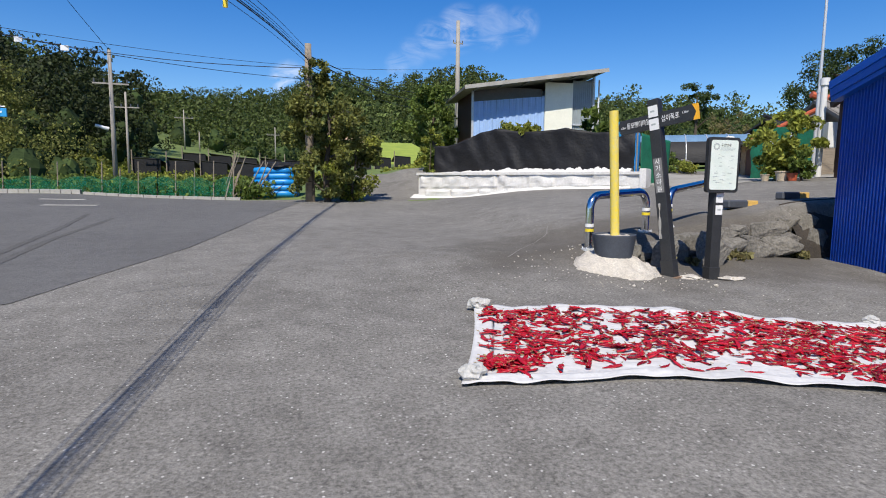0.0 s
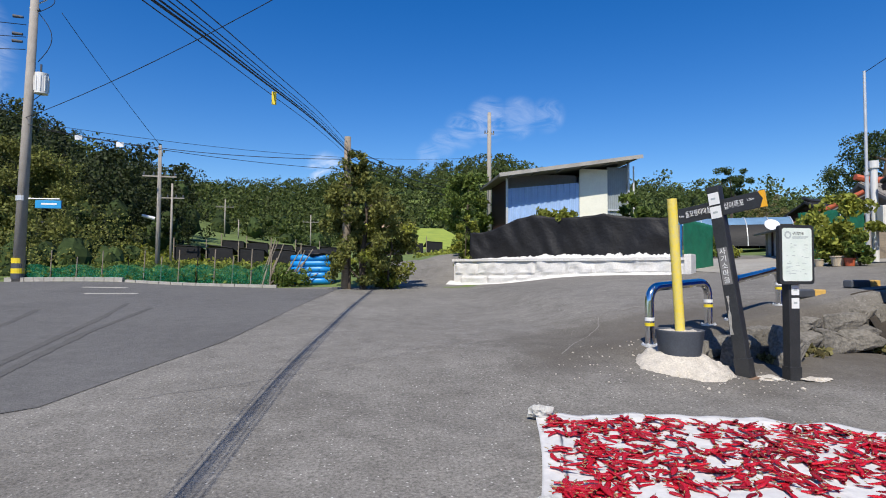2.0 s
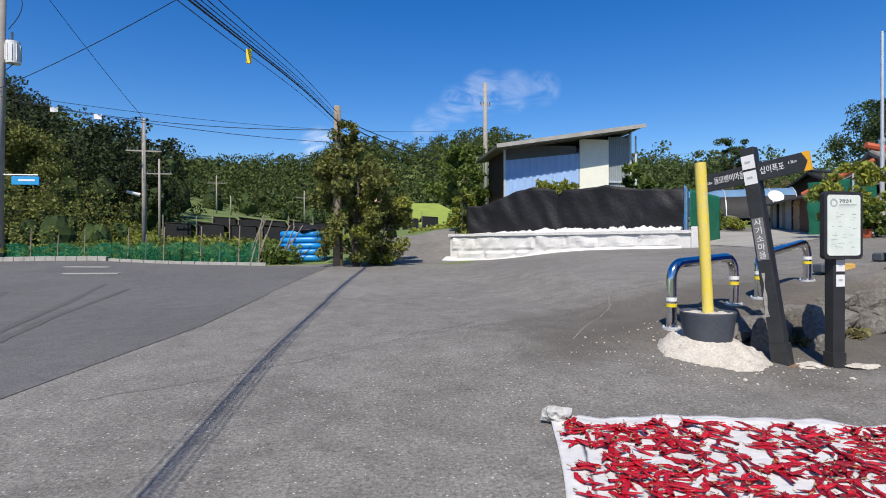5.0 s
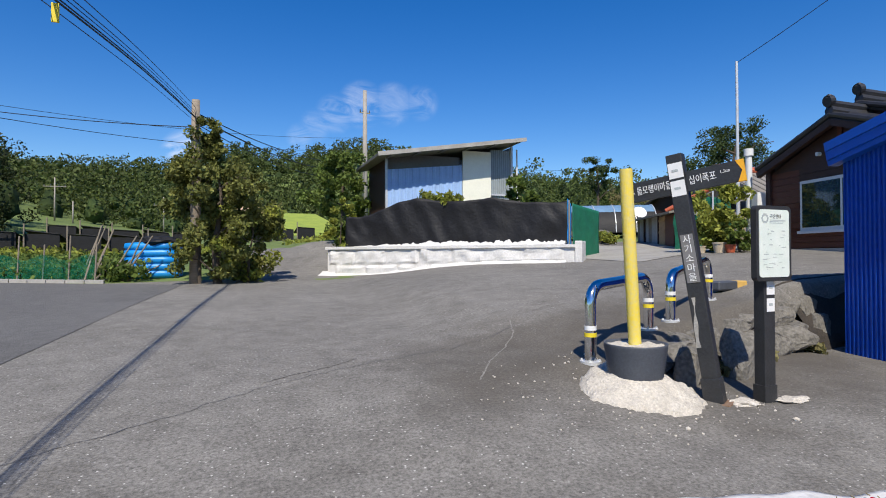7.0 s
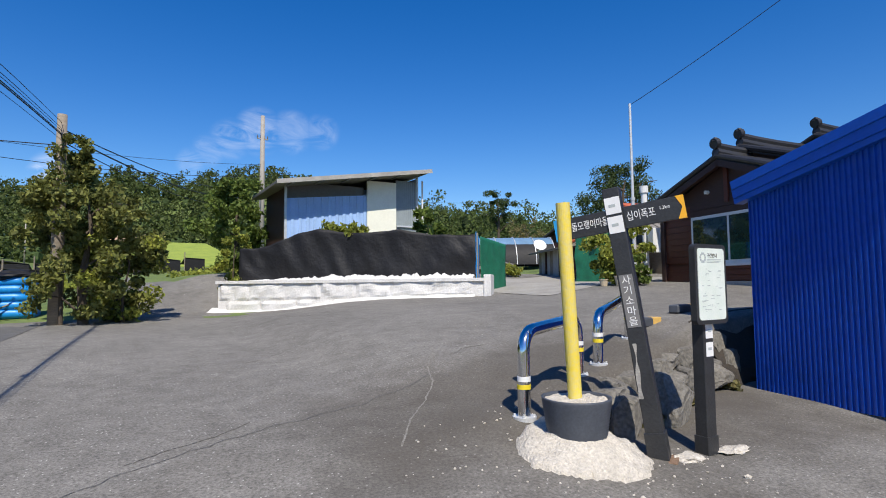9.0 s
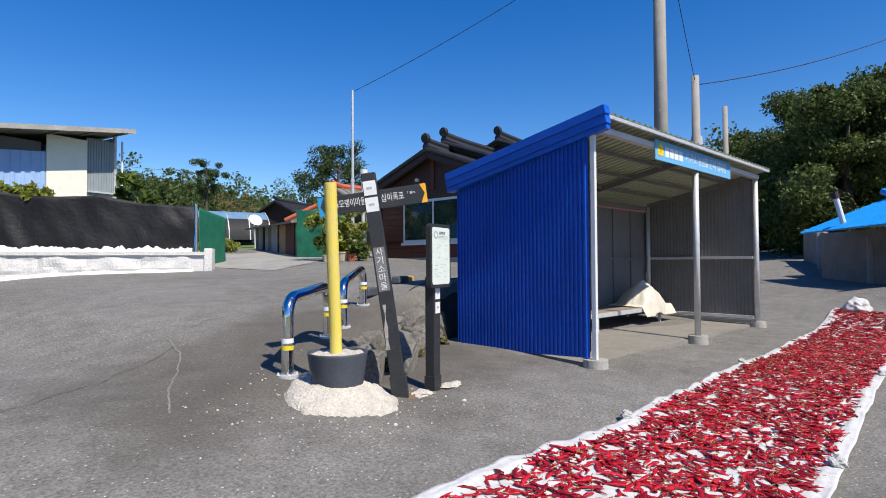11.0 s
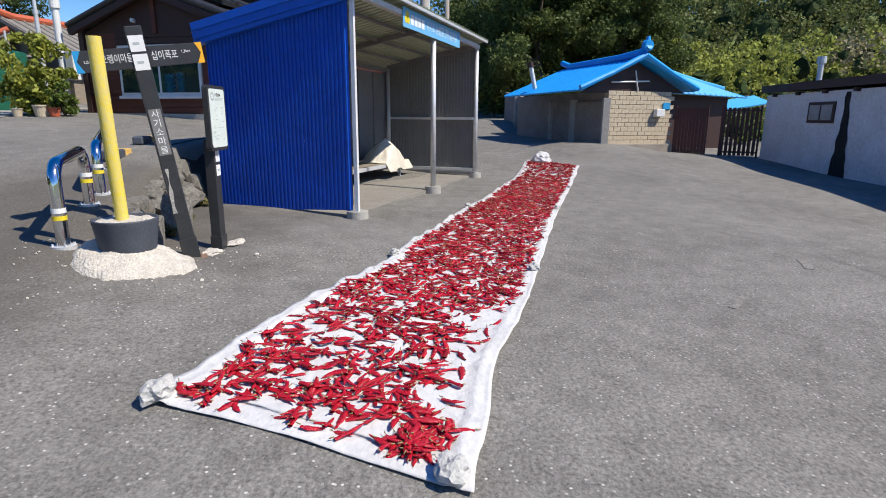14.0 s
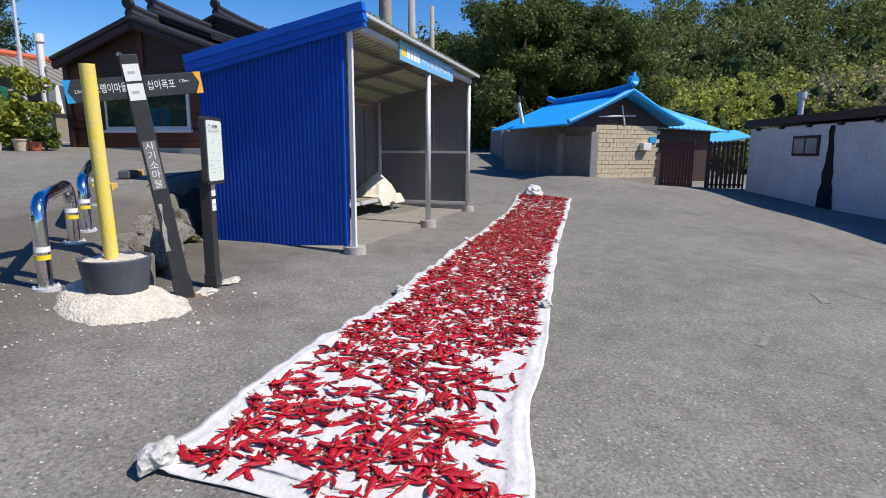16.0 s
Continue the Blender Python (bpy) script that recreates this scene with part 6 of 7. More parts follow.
# ---- poles and wires ----
def utility_pole(x, y, top, r, label, tilt=(0, 0), bands=False, wood=False):
    z = surface(x, y)
    t = thing("utility_pole", label, "utility pole", Matrix.Translation((x, y, z)), group="utility poles")
    part("shaft", rodded((0, 0, -0.3), (tilt[0], tilt[1], top - z), r * 1.25, r * 0.8, 18), M["wood_grey"] if wood else M["pole_conc"], t, smooth=True)
    if bands:
        for k in range(4):
            part("band", rodded((0, 0, 0.12 + 0.2 * k), (0, 0, 0.32 + 0.2 * k), r * 1.27 + 0.01, None, 18), YEL if k % 2 else M["black_rubber"], t, "black and yellow warning band")
    return t


def crossarm(t, z, L, ang, y=0):
    d = Vector((math.cos(ang), math.sin(ang), 0)) * L / 2
    part("crossarm", boxed(-L / 2, -0.035, z - 0.035, L / 2, 0.035, z + 0.035, 0.004, Matrix.Rotation(ang, 4, "Z")), M["pole_conc"], t)
    for f in (-0.9, -0.35, 0.35, 0.9):
        p = d * f + Z * (z + 0.05)
        part("insulator", rodded(p, p + Z * 0.18, 0.05, 0.03, 10), M["black_rubber"], t)


big = utility_pole(-13.55, 24.8, 13.8, 0.17, "tall concrete utility pole with transformer and warning bands", tilt=(0.32, 0), bands=True)
crossarm(big, 11.75, 2.4, radians(30))
part("brace", rodded((0.1, 0, 11.0), (0.75, 0.42, 11.72), 0.03, None, 8), M["galv"], big)
for z, side in ((10.9, 1), (10.6, -1), (9.9, -1), (9.6, -1)):
    part("insulator", rodded((0.12 * side, 0, z), (0.48 * side, 0, z + 0.03), 0.05, 0.07, 10), M["black_rubber"], big)
for x0, z0, x1, z1, bow in ((0.8, 11.7, 0.4, 10.9, 0.35), (0.4, 10.85, 0.42, 8.85, 0.5), (0.42, 8.5, 0.2, 7.2, 0.45)):
    part("jumper", tubed([(x0 + (x1 - x0) * k / 8 + bow * math.sin(math.pi * k / 8), 0.1, z0 + (z1 - z0) * k / 8) for k in range(9)], 0.014, 6), M["wire"], big, "looping black jumper wire", smooth=True)
can = part("transformer", rodded((0.58, 0.1, 7.55), (0.58, 0.1, 8.38), 0.24, None, 20), M["window_white"], big, "grey-white transformer can")
part("bushing", rodded((0.55, 0.1, 8.38), (0.55, 0.1, 8.75), 0.04, None, 8), M["black_rubber"], can)
part("bracket", boxed(0.1, 0.0, 7.9, 0.4, 0.2, 8.1), M["galv"], big)
for k in range(10):
    w = radians(36 * k)
    c_, s_ = 0.58 + 0.25 * math.cos(w), 0.1 + 0.25 * math.sin(w)
    part("fin", boxed(c_ - 0.015, s_ - 0.015, 7.65, c_ + 0.015, s_ + 0.015, 8.25), M["window_white"], can)
plate = part("street_plate", boxed(0.55, -0.03, 2.92, 1.50, 0.03, 3.24, 0.01), M["cyan_blue"], big, "blue street name plate")
part("bar", boxed(0.78, -0.036, 3.06, 1.35, -0.028, 3.13), M["sign_white"], plate)
part("plate_arm", rodded((0, 0, 3.30), (1.45, 0, 3.30), 0.025, None, 8), M["galv"], big)
part("clamp", rodded((0.06, 0, 3.2), (0.06, 0, 3.4), 0.21, None, 18), M["galv"], big)

mid = utility_pole(-0.67, 19.1, 5.95, 0.13, "weathered pole overgrown with vines", wood=True)
far_pole = utility_pole(9.6, 41.6, 13.6, 0.17, "tall plain concrete utility pole behind the shed")
crossarm(far_pole, 9.4, 0.8, 0.2)
lampp = utility_pole(-10.4, 30.9, 7.9, 0.10, "slender concrete pole with crossarm and street lamp")
crossarm(lampp, 5.1, 1.6, 0.1)
part("lamp_head", rodded((-0.15, -0.1, 2.9), (-0.7, -0.3, 3.05), 0.1, 0.07, 10), M["window_white"], lampp, "white street lamp head")
for x, y, top, L in ((-12.9, 41, 7.4, 1.6), (-17, 75, 10.5, 2.2), (-6.5, 78, 9.0, 2.2), (-15.5, 76, 8, 0)):
    t = utility_pole(x, y, top, 0.075, "distant slender utility pole with a crossarm")
    if L:
        crossarm(t, top - surface(x, y) - 1.0, L, 0.0)
steelp = thing("steel_pole", "slim galvanised steel pole with a service cable", "pole", Matrix.Translation((14.85, 15.0, 1.9)))
part("shaft", rodded((0, 0, -0.2), (0, 0, 2.6), 0.06, 0.055, 12), M["galv"], steelp)
part("upper_shaft", rodded((0, 0, 2.6), (0, 0, 5.75), 0.045, 0.04, 12), M["galv"], steelp)
part("collar", rodded((0, 0, 2.55), (0, 0, 2.65), 0.07, None, 12), M["galv"], steelp)
rear = utility_pole(17.45, 5.25, 13.5, 0.19, "stout concrete utility pole behind the shelter")
for k in range(10):
    z = 4.2 + 0.45 * k
    part("step_bolt", rodded((-0.32 if k % 2 else 0.2, 0, z), (-0.2 if k % 2 else 0.32, 0, z), 0.012, None, 6), M["galv"], rear)
rear2 = utility_pole(23.4, 4.7, 8.95, 0.17, "wooden utility pole with a small grey box")
part("junction_box", boxed(0.12, -0.2, 5.0, 0.42, 0.2, 5.6, 0.02), M["window_white"], rear2)
rear3 = utility_pole(35.1, 4.0, 10.5, 0.16, "far concrete utility pole")


def wire(a, b, sag, r=0.012, label="thin black overhead cable", n=22):
    a, b = Vector(a), Vector(b)
    pts = [a.lerp(b, k / n) - Z * sag * 4 * (k / n) * (1 - k / n) for k in range(n + 1)]
    lone("overhead_cable", tubed(pts, r, 6), M["wire"], label, "cable", group="overhead cables", smooth=True)


CABLE = [(-0.67, 19.1, 5.45), (-1.26, 13.15, 4.83), (-1.79, 7.4, 4.03), (-2.13, 2.3, 3.24), (-2.45, -3.6, 2.88), (-2.8, -10.5, 3.4), (-3.1, -17, 5.0)]
for dx, dz, top, r in ((0.0, 0, 0, 0.0120), (0.03, 0.02, 0.03, 0.009), (-0.06, 0.03, -0.12, 0.0050), (0.05, 0.05, 0.10, 0.0055), (0.08, 0.08, 0.16, 0.006), (0.11, 0.14, 0.30, 0.006)):
    pts = []
    for i in range(61):
        f = i / 60
        fan = min(1.0, f * 2.1)
        pts.append(along(CABLE, f) + Vector((dx * fan, 0, dz * fan + top * (1 - min(1, f * 2)) - 0.05 * math.sin(math.pi * min(1, f * 2)) * (dx < -0.05))))
    lone("overhead_cable", tubed(pts, r, 6), M["wire"], "black cable of the low overhead bundle", "cable", group="overhead cables", smooth=True)
wire((-0.67, 19.1, 5.5), (9.6, 41.6, 8.2), 0.8, 0.02)
wire((-0.67, 19.1, 5.6), (9.6, 41.6, 8.7), 0.7, 0.015)
wire((-0.67, 19.1, 5.3), (9.6, 41.6, 7.8), 0.9, 0.012)
wire((-13.55, 24.8, 7.2), (9.6, 41.6, 9.4), 0.9, 0.014)
wire((-13.55, 24.8, 7.4), (9.6, 41.6, 10.2), 0.7, 0.010)
wire((-13.55, 24.8, 7.3), (-0.67, 19.1, 5.2), 0.35, 0.012)
wire((-12.5, 25.3, 12.1), (-10.4, 30.9, 7.9), 0.1, 0.012)
wire((-13.55, 24.8, 7.5), (12, 3.0, 12.5), 1.0, 0.012)
wire((9.6, 41.6, 9.4), (30, 45, 9.5), 0.6, 0.012)
wire((14.85, 15.0, 7.6), (17.45, 5.25, 12.6), 0.25, 0.010)
wire((23.4, 4.7, 8.6), (34, -6, 13.5), 0.5, 0.02)
wire((23.4, 4.7, 8.7), (17.45, 5.25, 13.2), 0.2, 0.012)
for k, x in enumerate((-14.3, -13.8, -14.6)):
    wire((-13.55, 24.8, 11.3 - 0.5 * k), (-45, 18 + k * 2, 12.5 - k), 0.6, 0.014)
for f in (0.20, 0.34):
    p = Vector((-13.55, 24.8, 7.3)).lerp(Vector((-0.67, 19.1, 5.2)), f) - Z * (0.35 * 4 * f * (1 - f) + 0.08)
    lone("cable_tag", boxed(-0.13, -0.01, -0.09, 0.13, 0.01, 0.09, 0.004), M["sign_white"], "small pale tag hanging on the cable", "cable tag", group="cable tags", at=Matrix.Translation(p))
lone("cable_marker", boxed(-0.035, -0.012, -0.15, 0.035, 0.012, 0.05, 0.004), YEL, "small yellow marker on the cable bundle", "cable marker", at=Matrix.Translation((-1.62, 9.2, 4.20)))


# ---- plants ----
def quads(centres, radii, per, size, seed, flat=0.8, droop=0.2, aspect=0.55, inner=0.5):
    """Many leaves at once: centres (n, 3), radii (n,)."""
    g = np.random.default_rng(seed)
    n = len(centres) * per
    c = np.repeat(np.asarray(centres, float), per, axis=0)
    r = np.repeat(np.asarray(radii, float), per)
    d = g.normal(size=(n, 3))
    d /= np.linalg.norm(d, axis=1)[:, None]
    d *= (r * (inner + (1 - inner) * g.random(n)))[:, None]
    d[:, 2] *= flat
    p = c + d
    a = g.normal(size=(n, 3)) + np.array([0, 0, -droop])
    a /= np.linalg.norm(a, axis=1)[:, None]
    b = np.cross(a, g.normal(size=(n, 3)))
    b /= np.linalg.norm(b, axis=1)[:, None]
    s = (size * g.uniform(0.6, 1.4, n))[:, None]
    return np.stack([p - a * s / 2, p + b * s * aspect / 2, p + a * s / 2, p - b * s * aspect / 2], 1).reshape(-1, 3)


def quad_mesh(name, v, material):
    me = bpy.data.meshes.new(name)
    n = len(v) // 4
    me.vertices.add(len(v))
    me.vertices.foreach_set("co", v.astype(np.float32).ravel())
    me.loops.add(len(v))
    me.loops.foreach_set("vertex_index", np.arange(len(v), dtype=np.int32))
    me.polygons.add(n)
    me.polygons.foreach_set("loop_start", np.arange(0, len(v), 4, dtype=np.int32))
    me.polygons.foreach_set("loop_total", np.full(n, 4, dtype=np.int32))
    me.update()
    me.validate()
    me.materials.append(material)
    return me


def tree(name, label, x, y, height, spread_, leaf, seed, size=0.16, per=70, clumps=60, base=0.25, trunk=0.12, category="tree", z=None, lean=(0, 0), limbs=7, thin=1.0):
    """A trunk with limbs and a crown of leaf clumps with gaps."""
    g = random.Random(seed)
    z = surface(x, y) if z is None else z
    t = thing(name, label, category, Matrix.Translation((x, y, z)))
    bm = bmesh.new()
    tip = Vector((lean[0], lean[1], height * 0.86))
    stem = [Vector((0, 0, -0.1)), tip * 0.35 + Vector((g.uniform(-0.1, 0.1), g.uniform(-0.1, 0.1), 0)), tip * 0.7 + Vector((g.uniform(-0.2, 0.2), g.uniform(-0.2, 0.2), 0)), tip]
    tube(bm, stem, [trunk * 1.2, trunk * 0.85, trunk * 0.5, trunk * 0.2], 8)
    ends = []
    for k in range(limbs):
        f = base + (0.95 - base) * k / limbs
        p = tip * f
        w = g.uniform(0, 6.283)
        reach = spread_ * (1.0 - 0.55 * abs(f - 0.5)) * g.uniform(0.6, 1.05)
        e = p + Vector((math.cos(w) * reach, math.sin(w) * reach, height * g.uniform(0.06, 0.2)))
        tube(bm, [p, p.lerp(e, 0.5) + Z * 0.05 * height, e], [trunk * 0.4, trunk * 0.25, trunk * 0.08], 6)
        ends += [e, p.lerp(e, 0.6)]
    bmesh.ops.recalc_face_normals(bm, faces=bm.faces)
    part("trunk", bm, M["bark"], t)
    cs, rs = [], []
    for k in range(clumps):
        if k % 3 == 0 and ends:
            c = g.choice(ends) + Vector((g.gauss(0, 0.25), g.gauss(0, 0.25), g.gauss(0, 0.2))) * spread_ * 0.5
        else:
            f = base + (1.02 - base) * g.random()
            prof = math.sin(math.pi * min(1.0, max(0.05, (f - base * 0.6) / (1.12 - base * 0.6)))) ** 0.7
            w, q = g.uniform(0, 6.283), spread_ * prof * math.sqrt(g.random())
            c = Vector((lean[0] * f + math.cos(w) * q, lean[1] * f + math.sin(w) * q, height * f))
        cs.append(tuple(c))
        rs.append(spread_ * g.uniform(0.16, 0.32) * thin)
    ob = new("crown", quad_mesh("crown", quads(cs, rs, per, size, seed, inner=0.35), leaf))
    ob.parent = t
    return t


tree("roadside_bush", "tall leafy vine-grown bush round the pole beside the road", -0.10, 18.8, 3.6, 1.45, M["leaf_bush"], 1, 0.13, 105, 66, base=0.06, trunk=0.1, thin=0.8)
tree("pole_vine", "vine climbing the overgrown pole", -0.55, 18.95, 4.5, 0.78, M["leaf_bush"], 51, 0.12, 130, 46, base=0.3, trunk=0.04, category="vine", thin=1.1)
tree("roadside_bush", "sprawling yellow-green shrub under the overgrown pole", 0.7, 18.9, 2.3, 1.15, M["leaf_yellow"], 61, 0.14, 70, 40, base=0.05, trunk=0.04, thin=0.8)
tree("roadside_bush", "dense dark green shrub at the road edge", 0.55, 19.6, 2.7, 1.2, M["leaf_bush"], 2, 0.14, 110, 52, base=0.05, trunk=0.06)
tree("small_tree", "young broad-leaved tree behind the net fence", 4.75, 25.5, 3.5, 1.35, M["leaf"], 3, 0.16, 130, 60, base=0.1, trunk=0.09)
tree("vine", "climbing vine hanging over the fence end", 3.75, 21.1, 2.4, 0.65, M["leaf_yellow"], 4, 0.16, 60, 26, base=0.05, trunk=0.03, category="vine", limbs=4)
tree("squash_vine", "broad-leaved squash vine spilling over the net", 6.45, 19.0, 0.6, 0.75, M["leaf_yellow"], 5, 0.17, 40, 22, base=0.3, trunk=0.02, z=3.05, category="vine", limbs=4)
tree("corn", "tall corn plants behind the net fence", 8.75, 17.6, 1.9, 0.6, M["leaf"], 6, 0.34, 22, 18, base=0.3, trunk=0.02, z=2.2, category="plant", limbs=3)
tree("garden_shrub", "yellow-green garden shrub beside the brown house", 12.7, 13.75, 1.75, 0.95, M["leaf_yellow"], 7, 0.14, 80, 52, base=0.1, trunk=0.05, category="shrub")
tree("garden_shrub", "small green shrub by the house corner", 12.3, 12.75, 0.75, 0.45, M["leaf"], 8, 0.11, 70, 22, base=0.1, trunk=0.03, category="shrub", limbs=3)
for k, (x, y, r, m, lab) in enumerate(((12.05, 13.2, 0.17, "brick", "terracotta flower pot by the house"), (12.0, 13.75, 0.12, "brick", "round clay pot with a small plant"), (12.15, 12.95, 0.13, "tile_red", "red plastic plant pot"))):
    p = thing("flower_pot", lab, "flower pot", Matrix.Translation((x, y, surface(x, y))), group="flower pots by the house")
    part("pot", rodded((0, 0, 0), (0, 0, r * 1.5), r * 0.75, r, 16), M[m], p)
    part("rim", rodded((0, 0, r * 1.4), (0, 0, r * 1.6), r * 1.08, None, 16), M[m], p)
tree("pine", "slender pine with sparse crown on the rise", 27.7, 26, 6.6, 2.9, M["leaf_dark"], 9, 0.13, 260, 60, base=0.45, trunk=0.22, z=2.5, thin=0.9)
tree("pine", "sparse small pine above the sheds", 29.6, 41.3, 6.2, 1.9, M["leaf_dark"], 10, 0.13, 200, 34, base=0.5, trunk=0.16, z=3.6, thin=0.8)
tree("pine", "thin bare-looking tree above the sheds", 33.5, 42.3, 4.4, 1.9, M["leaf_dry"], 11, 0.16, 60, 30, base=0.4, trunk=0.1, z=3.6, thin=0.8)
LEAF_MID = leafmat("leaf_mid", (0.130, 0.165, 0.045), (0.050, 0.080, 0.026), back=0.35)
HILL_LEAF = leafmat("hill_leaf", (0.20, 0.225, 0.070), (0.075, 0.100, 0.034), back=0.35)
# big dark trees over the blue house
for k, (x, y, h, s) in enumerate(((33, -1.5, 8.2, 3.8), (37, -3.5, 9.5, 4.4), (35, -7, 8.5, 3.8), (41, -0.5, 9.5, 4.2), (42, -8, 10, 4.5), (46, 2.5, 8.0, 3.4))):
    tree("broadleaf_tree", "large dark green broad-leaved tree behind the houses", x, y, h, s, LEAF_MID, 20 + k, 0.20, 460, 125, base=0.06, trunk=0.3)


def forest(name, label, xr, yr, gap, size, per, leaf, seed, material, keep, up=(5, 8), tall=1.15):
    """Tree crowns over a hillside: each a heap of leafy boughs round a small heart, painted dark for inner shade."""
    g = random.Random(seed)
    cs, rs, bc, br = [], [], [], []
    y = yr[0]
    while y < yr[1]:
        x = xr[0] + g.random() * gap
        while x < xr[1]:
            px, py = x + g.uniform(-0.4, 0.4) * gap, y + g.uniform(-0.4, 0.4) * gap
            if keep(px, py):
                r = size * g.uniform(0.7, 1.3)
                z = surface(px, py) + g.uniform(*up) - r
                cs.append((px, py, z))
                rs.append(r)
                for k in range(9):
                    f = (k + 0.5) / 9
                    w = 2.4 * k + g.uniform(-0.6, 0.6)
                    q = r * (0.95 * math.sqrt(max(0.05, 1 - f * f))) * g.uniform(0.55, 0.95)
                    bc.append((px + math.cos(w) * q, py + math.sin(w) * q, z + tall * r * (1.7 * f - 0.65) * g.uniform(0.85, 1.1)))
                    br.append(r * g.uniform(0.30, 0.46))
            x += gap
        y += gap
    v = quads(bc, br, max(4, per // 9), leaf, seed, flat=0.72, inner=0.45, aspect=0.7)
    tagged(new(name, quad_mesh(name, v, material)), label, "forest", kind="stuff")
    # lumps within the crowns, their dark green painting the shade between boughs
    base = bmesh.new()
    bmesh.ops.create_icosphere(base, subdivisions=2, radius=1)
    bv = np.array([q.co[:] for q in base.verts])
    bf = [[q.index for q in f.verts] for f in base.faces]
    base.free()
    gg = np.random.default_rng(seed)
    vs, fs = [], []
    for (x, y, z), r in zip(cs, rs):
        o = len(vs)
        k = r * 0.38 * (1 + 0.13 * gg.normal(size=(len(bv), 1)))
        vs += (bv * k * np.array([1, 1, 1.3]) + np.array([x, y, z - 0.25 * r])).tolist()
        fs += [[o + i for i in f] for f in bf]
    tagged(new(name, arrays(name, vs, fs, M["crown_shade"])), label + ", inner shade painted dark", "forest", kind="stuff")


SCRUB = leafmat("scrub", (0.34, 0.30, 0.17), (0.20, 0.19, 0.10), back=0.3)
BAMBOO = leafmat("bamboo_leaf", (0.42, 0.44, 0.10), (0.20, 0.25, 0.06), back=0.4)
FAR_LEAF = leafmat("far_leaf", (0.102, 0.128, 0.031), (0.030, 0.050, 0.016), back=0.22)
PINE_LEAF = leafmat("pine_leaf", (0.048, 0.062, 0.018), (0.013, 0.021, 0.009), back=0.15)
forest("wooded_ridge", "dense green woodland on the far ridge", (-130, 230), (120, 262), 7.0, 4.4, 260, 0.72, 1, FAR_LEAF, lambda x, y: hills(x, y) > 5 and abs(x) < 40 + y * 0.95)
forest("wooded_slope", "dark pine woodland on the near slope", (-105, -21), (44, 112), 4.6, 3.3, 800, 0.34, 2, PINE_LEAF, lambda x, y: hills(x, y) > 2.0 + 2 * noise.noise(Vector((x * 0.1, y * 0.1, 0))) and x < -0.3 * y - 4, (4, 8))
forest("wooded_slope", "dark pines and bushes along the foot of the slope", (-50, -9), (39, 66), 3.4, 2.5, 1000, 0.24, 22, PINE_LEAF, lambda x, y: x < -0.285 * y + 0.3 and y > 46 + 0.28 * (x + 14), (3.5, 7.5))
forest("wooded_slope", "mixed green woodland rising behind the houses", (44, 86), (-78, 24), 4.2, 3.0, 800, 0.30, 3, HILL_LEAF, lambda x, y: True, (4, 9))
forest("bamboo_thicket", "bright yellow-green bamboo thicket at the foot of the wood", (33, 43), (-34, -8), 2.0, 1.3, 300, 0.24, 4, BAMBOO, lambda x, y: y < -9 - 0.2 * (x - 33), (3, 5.5))
forest("dry_scrub", "dry straggling scrub on the slope", (30, 43), (-40, -17), 2.0, 1.2, 140, 0.24, 5, SCRUB, lambda x, y: y < -17 - 0.5 * (x - 30), (2.5, 5.5))
forest("hedge_row", "mixed bushes along the far field edge", (-26, -14), (30, 44), 2.4, 1.5, 520, 0.15, 6, M["leaf_bush"], lambda x, y: x < -13 - 0.2 * (y - 30), (1.5, 3.5))
forest("hedge_row", "low trees before the ridge", (-60, 90), (84, 118), 5.5, 3.0, 260, 0.46, 7, FAR_LEAF, lambda x, y: not (-1 < x < 21), (3, 6))
forest("hedge_row", "low green trees behind the sheds", (12, 76), (46, 66), 3.8, 2.6, 420, 0.28, 8, LEAF_MID, lambda x, y: True, (4, 7.5))
tree("round_tree", "rounded yellow-green tree at the foot of the slope", -21, 38, 7.0, 3.3, M["leaf_bush"], 41, 0.17, 420, 100, base=0.1, trunk=0.2)
tree("roadside_weeds", "leafy weeds at the road edge", -17.5, 25.5, 1.6, 2.2, M["leaf"], 42, 0.22, 60, 50, base=0.05, trunk=0.03, category="weeds")

# invented bushes that only give the gaps of the gate a dark backing
forest("hedge_row", "bushes added behind the gate as a dark backing", (25, 31), (-13, -8.5), 1.6, 1.0, 130, 0.22, 18, M["leaf"], lambda x, y: True, (1.2, 2.2))
# vegetable field
rng = random.Random(77)
cs = []
for _ in range(1100):
    x = rng.uniform(-13.5, -2.0)
    y = field_edge(x) + 0.5 + rng.random() ** 1.3 * 9
    cs.append((x, y, surface(x, y) + rng.uniform(0.1, 0.45)))
tagged(new("vegetable_rows", quad_mesh("vegetable_rows", quads(cs, [0.36] * len(cs), 26, 0.17, 9, inner=0.2), M["leaf"])), "rows of leafy green vegetables in the field", "vegetables", kind="stuff")
cs = [(rng.uniform(-30, 10), 33 + rng.random() * 20, 0) for _ in range(1200)]
cs = [(x, y, surface(x, y) + 0.2) for x, y, _ in cs if not 0 < x < 5]
tagged(new("field_weeds", quad_mesh("field_weeds", quads(cs, [0.5] * len(cs), 18, 0.3, 10, inner=0.2), M["leaf_yellow"])), "rough yellow-green weeds over the field", "weeds", kind="stuff")
tuft = [(rng.uniform(3.9, 7.6), 0, 0) for _ in range(16)]
tuft = [(x, ledge(x) - rng.uniform(0.2, 0.45), 0) for x, _, _ in tuft]
tuft = [(x, y, surface(x, y) + 0.05) for x, y in [(a, b) for a, b, *_ in tuft]]
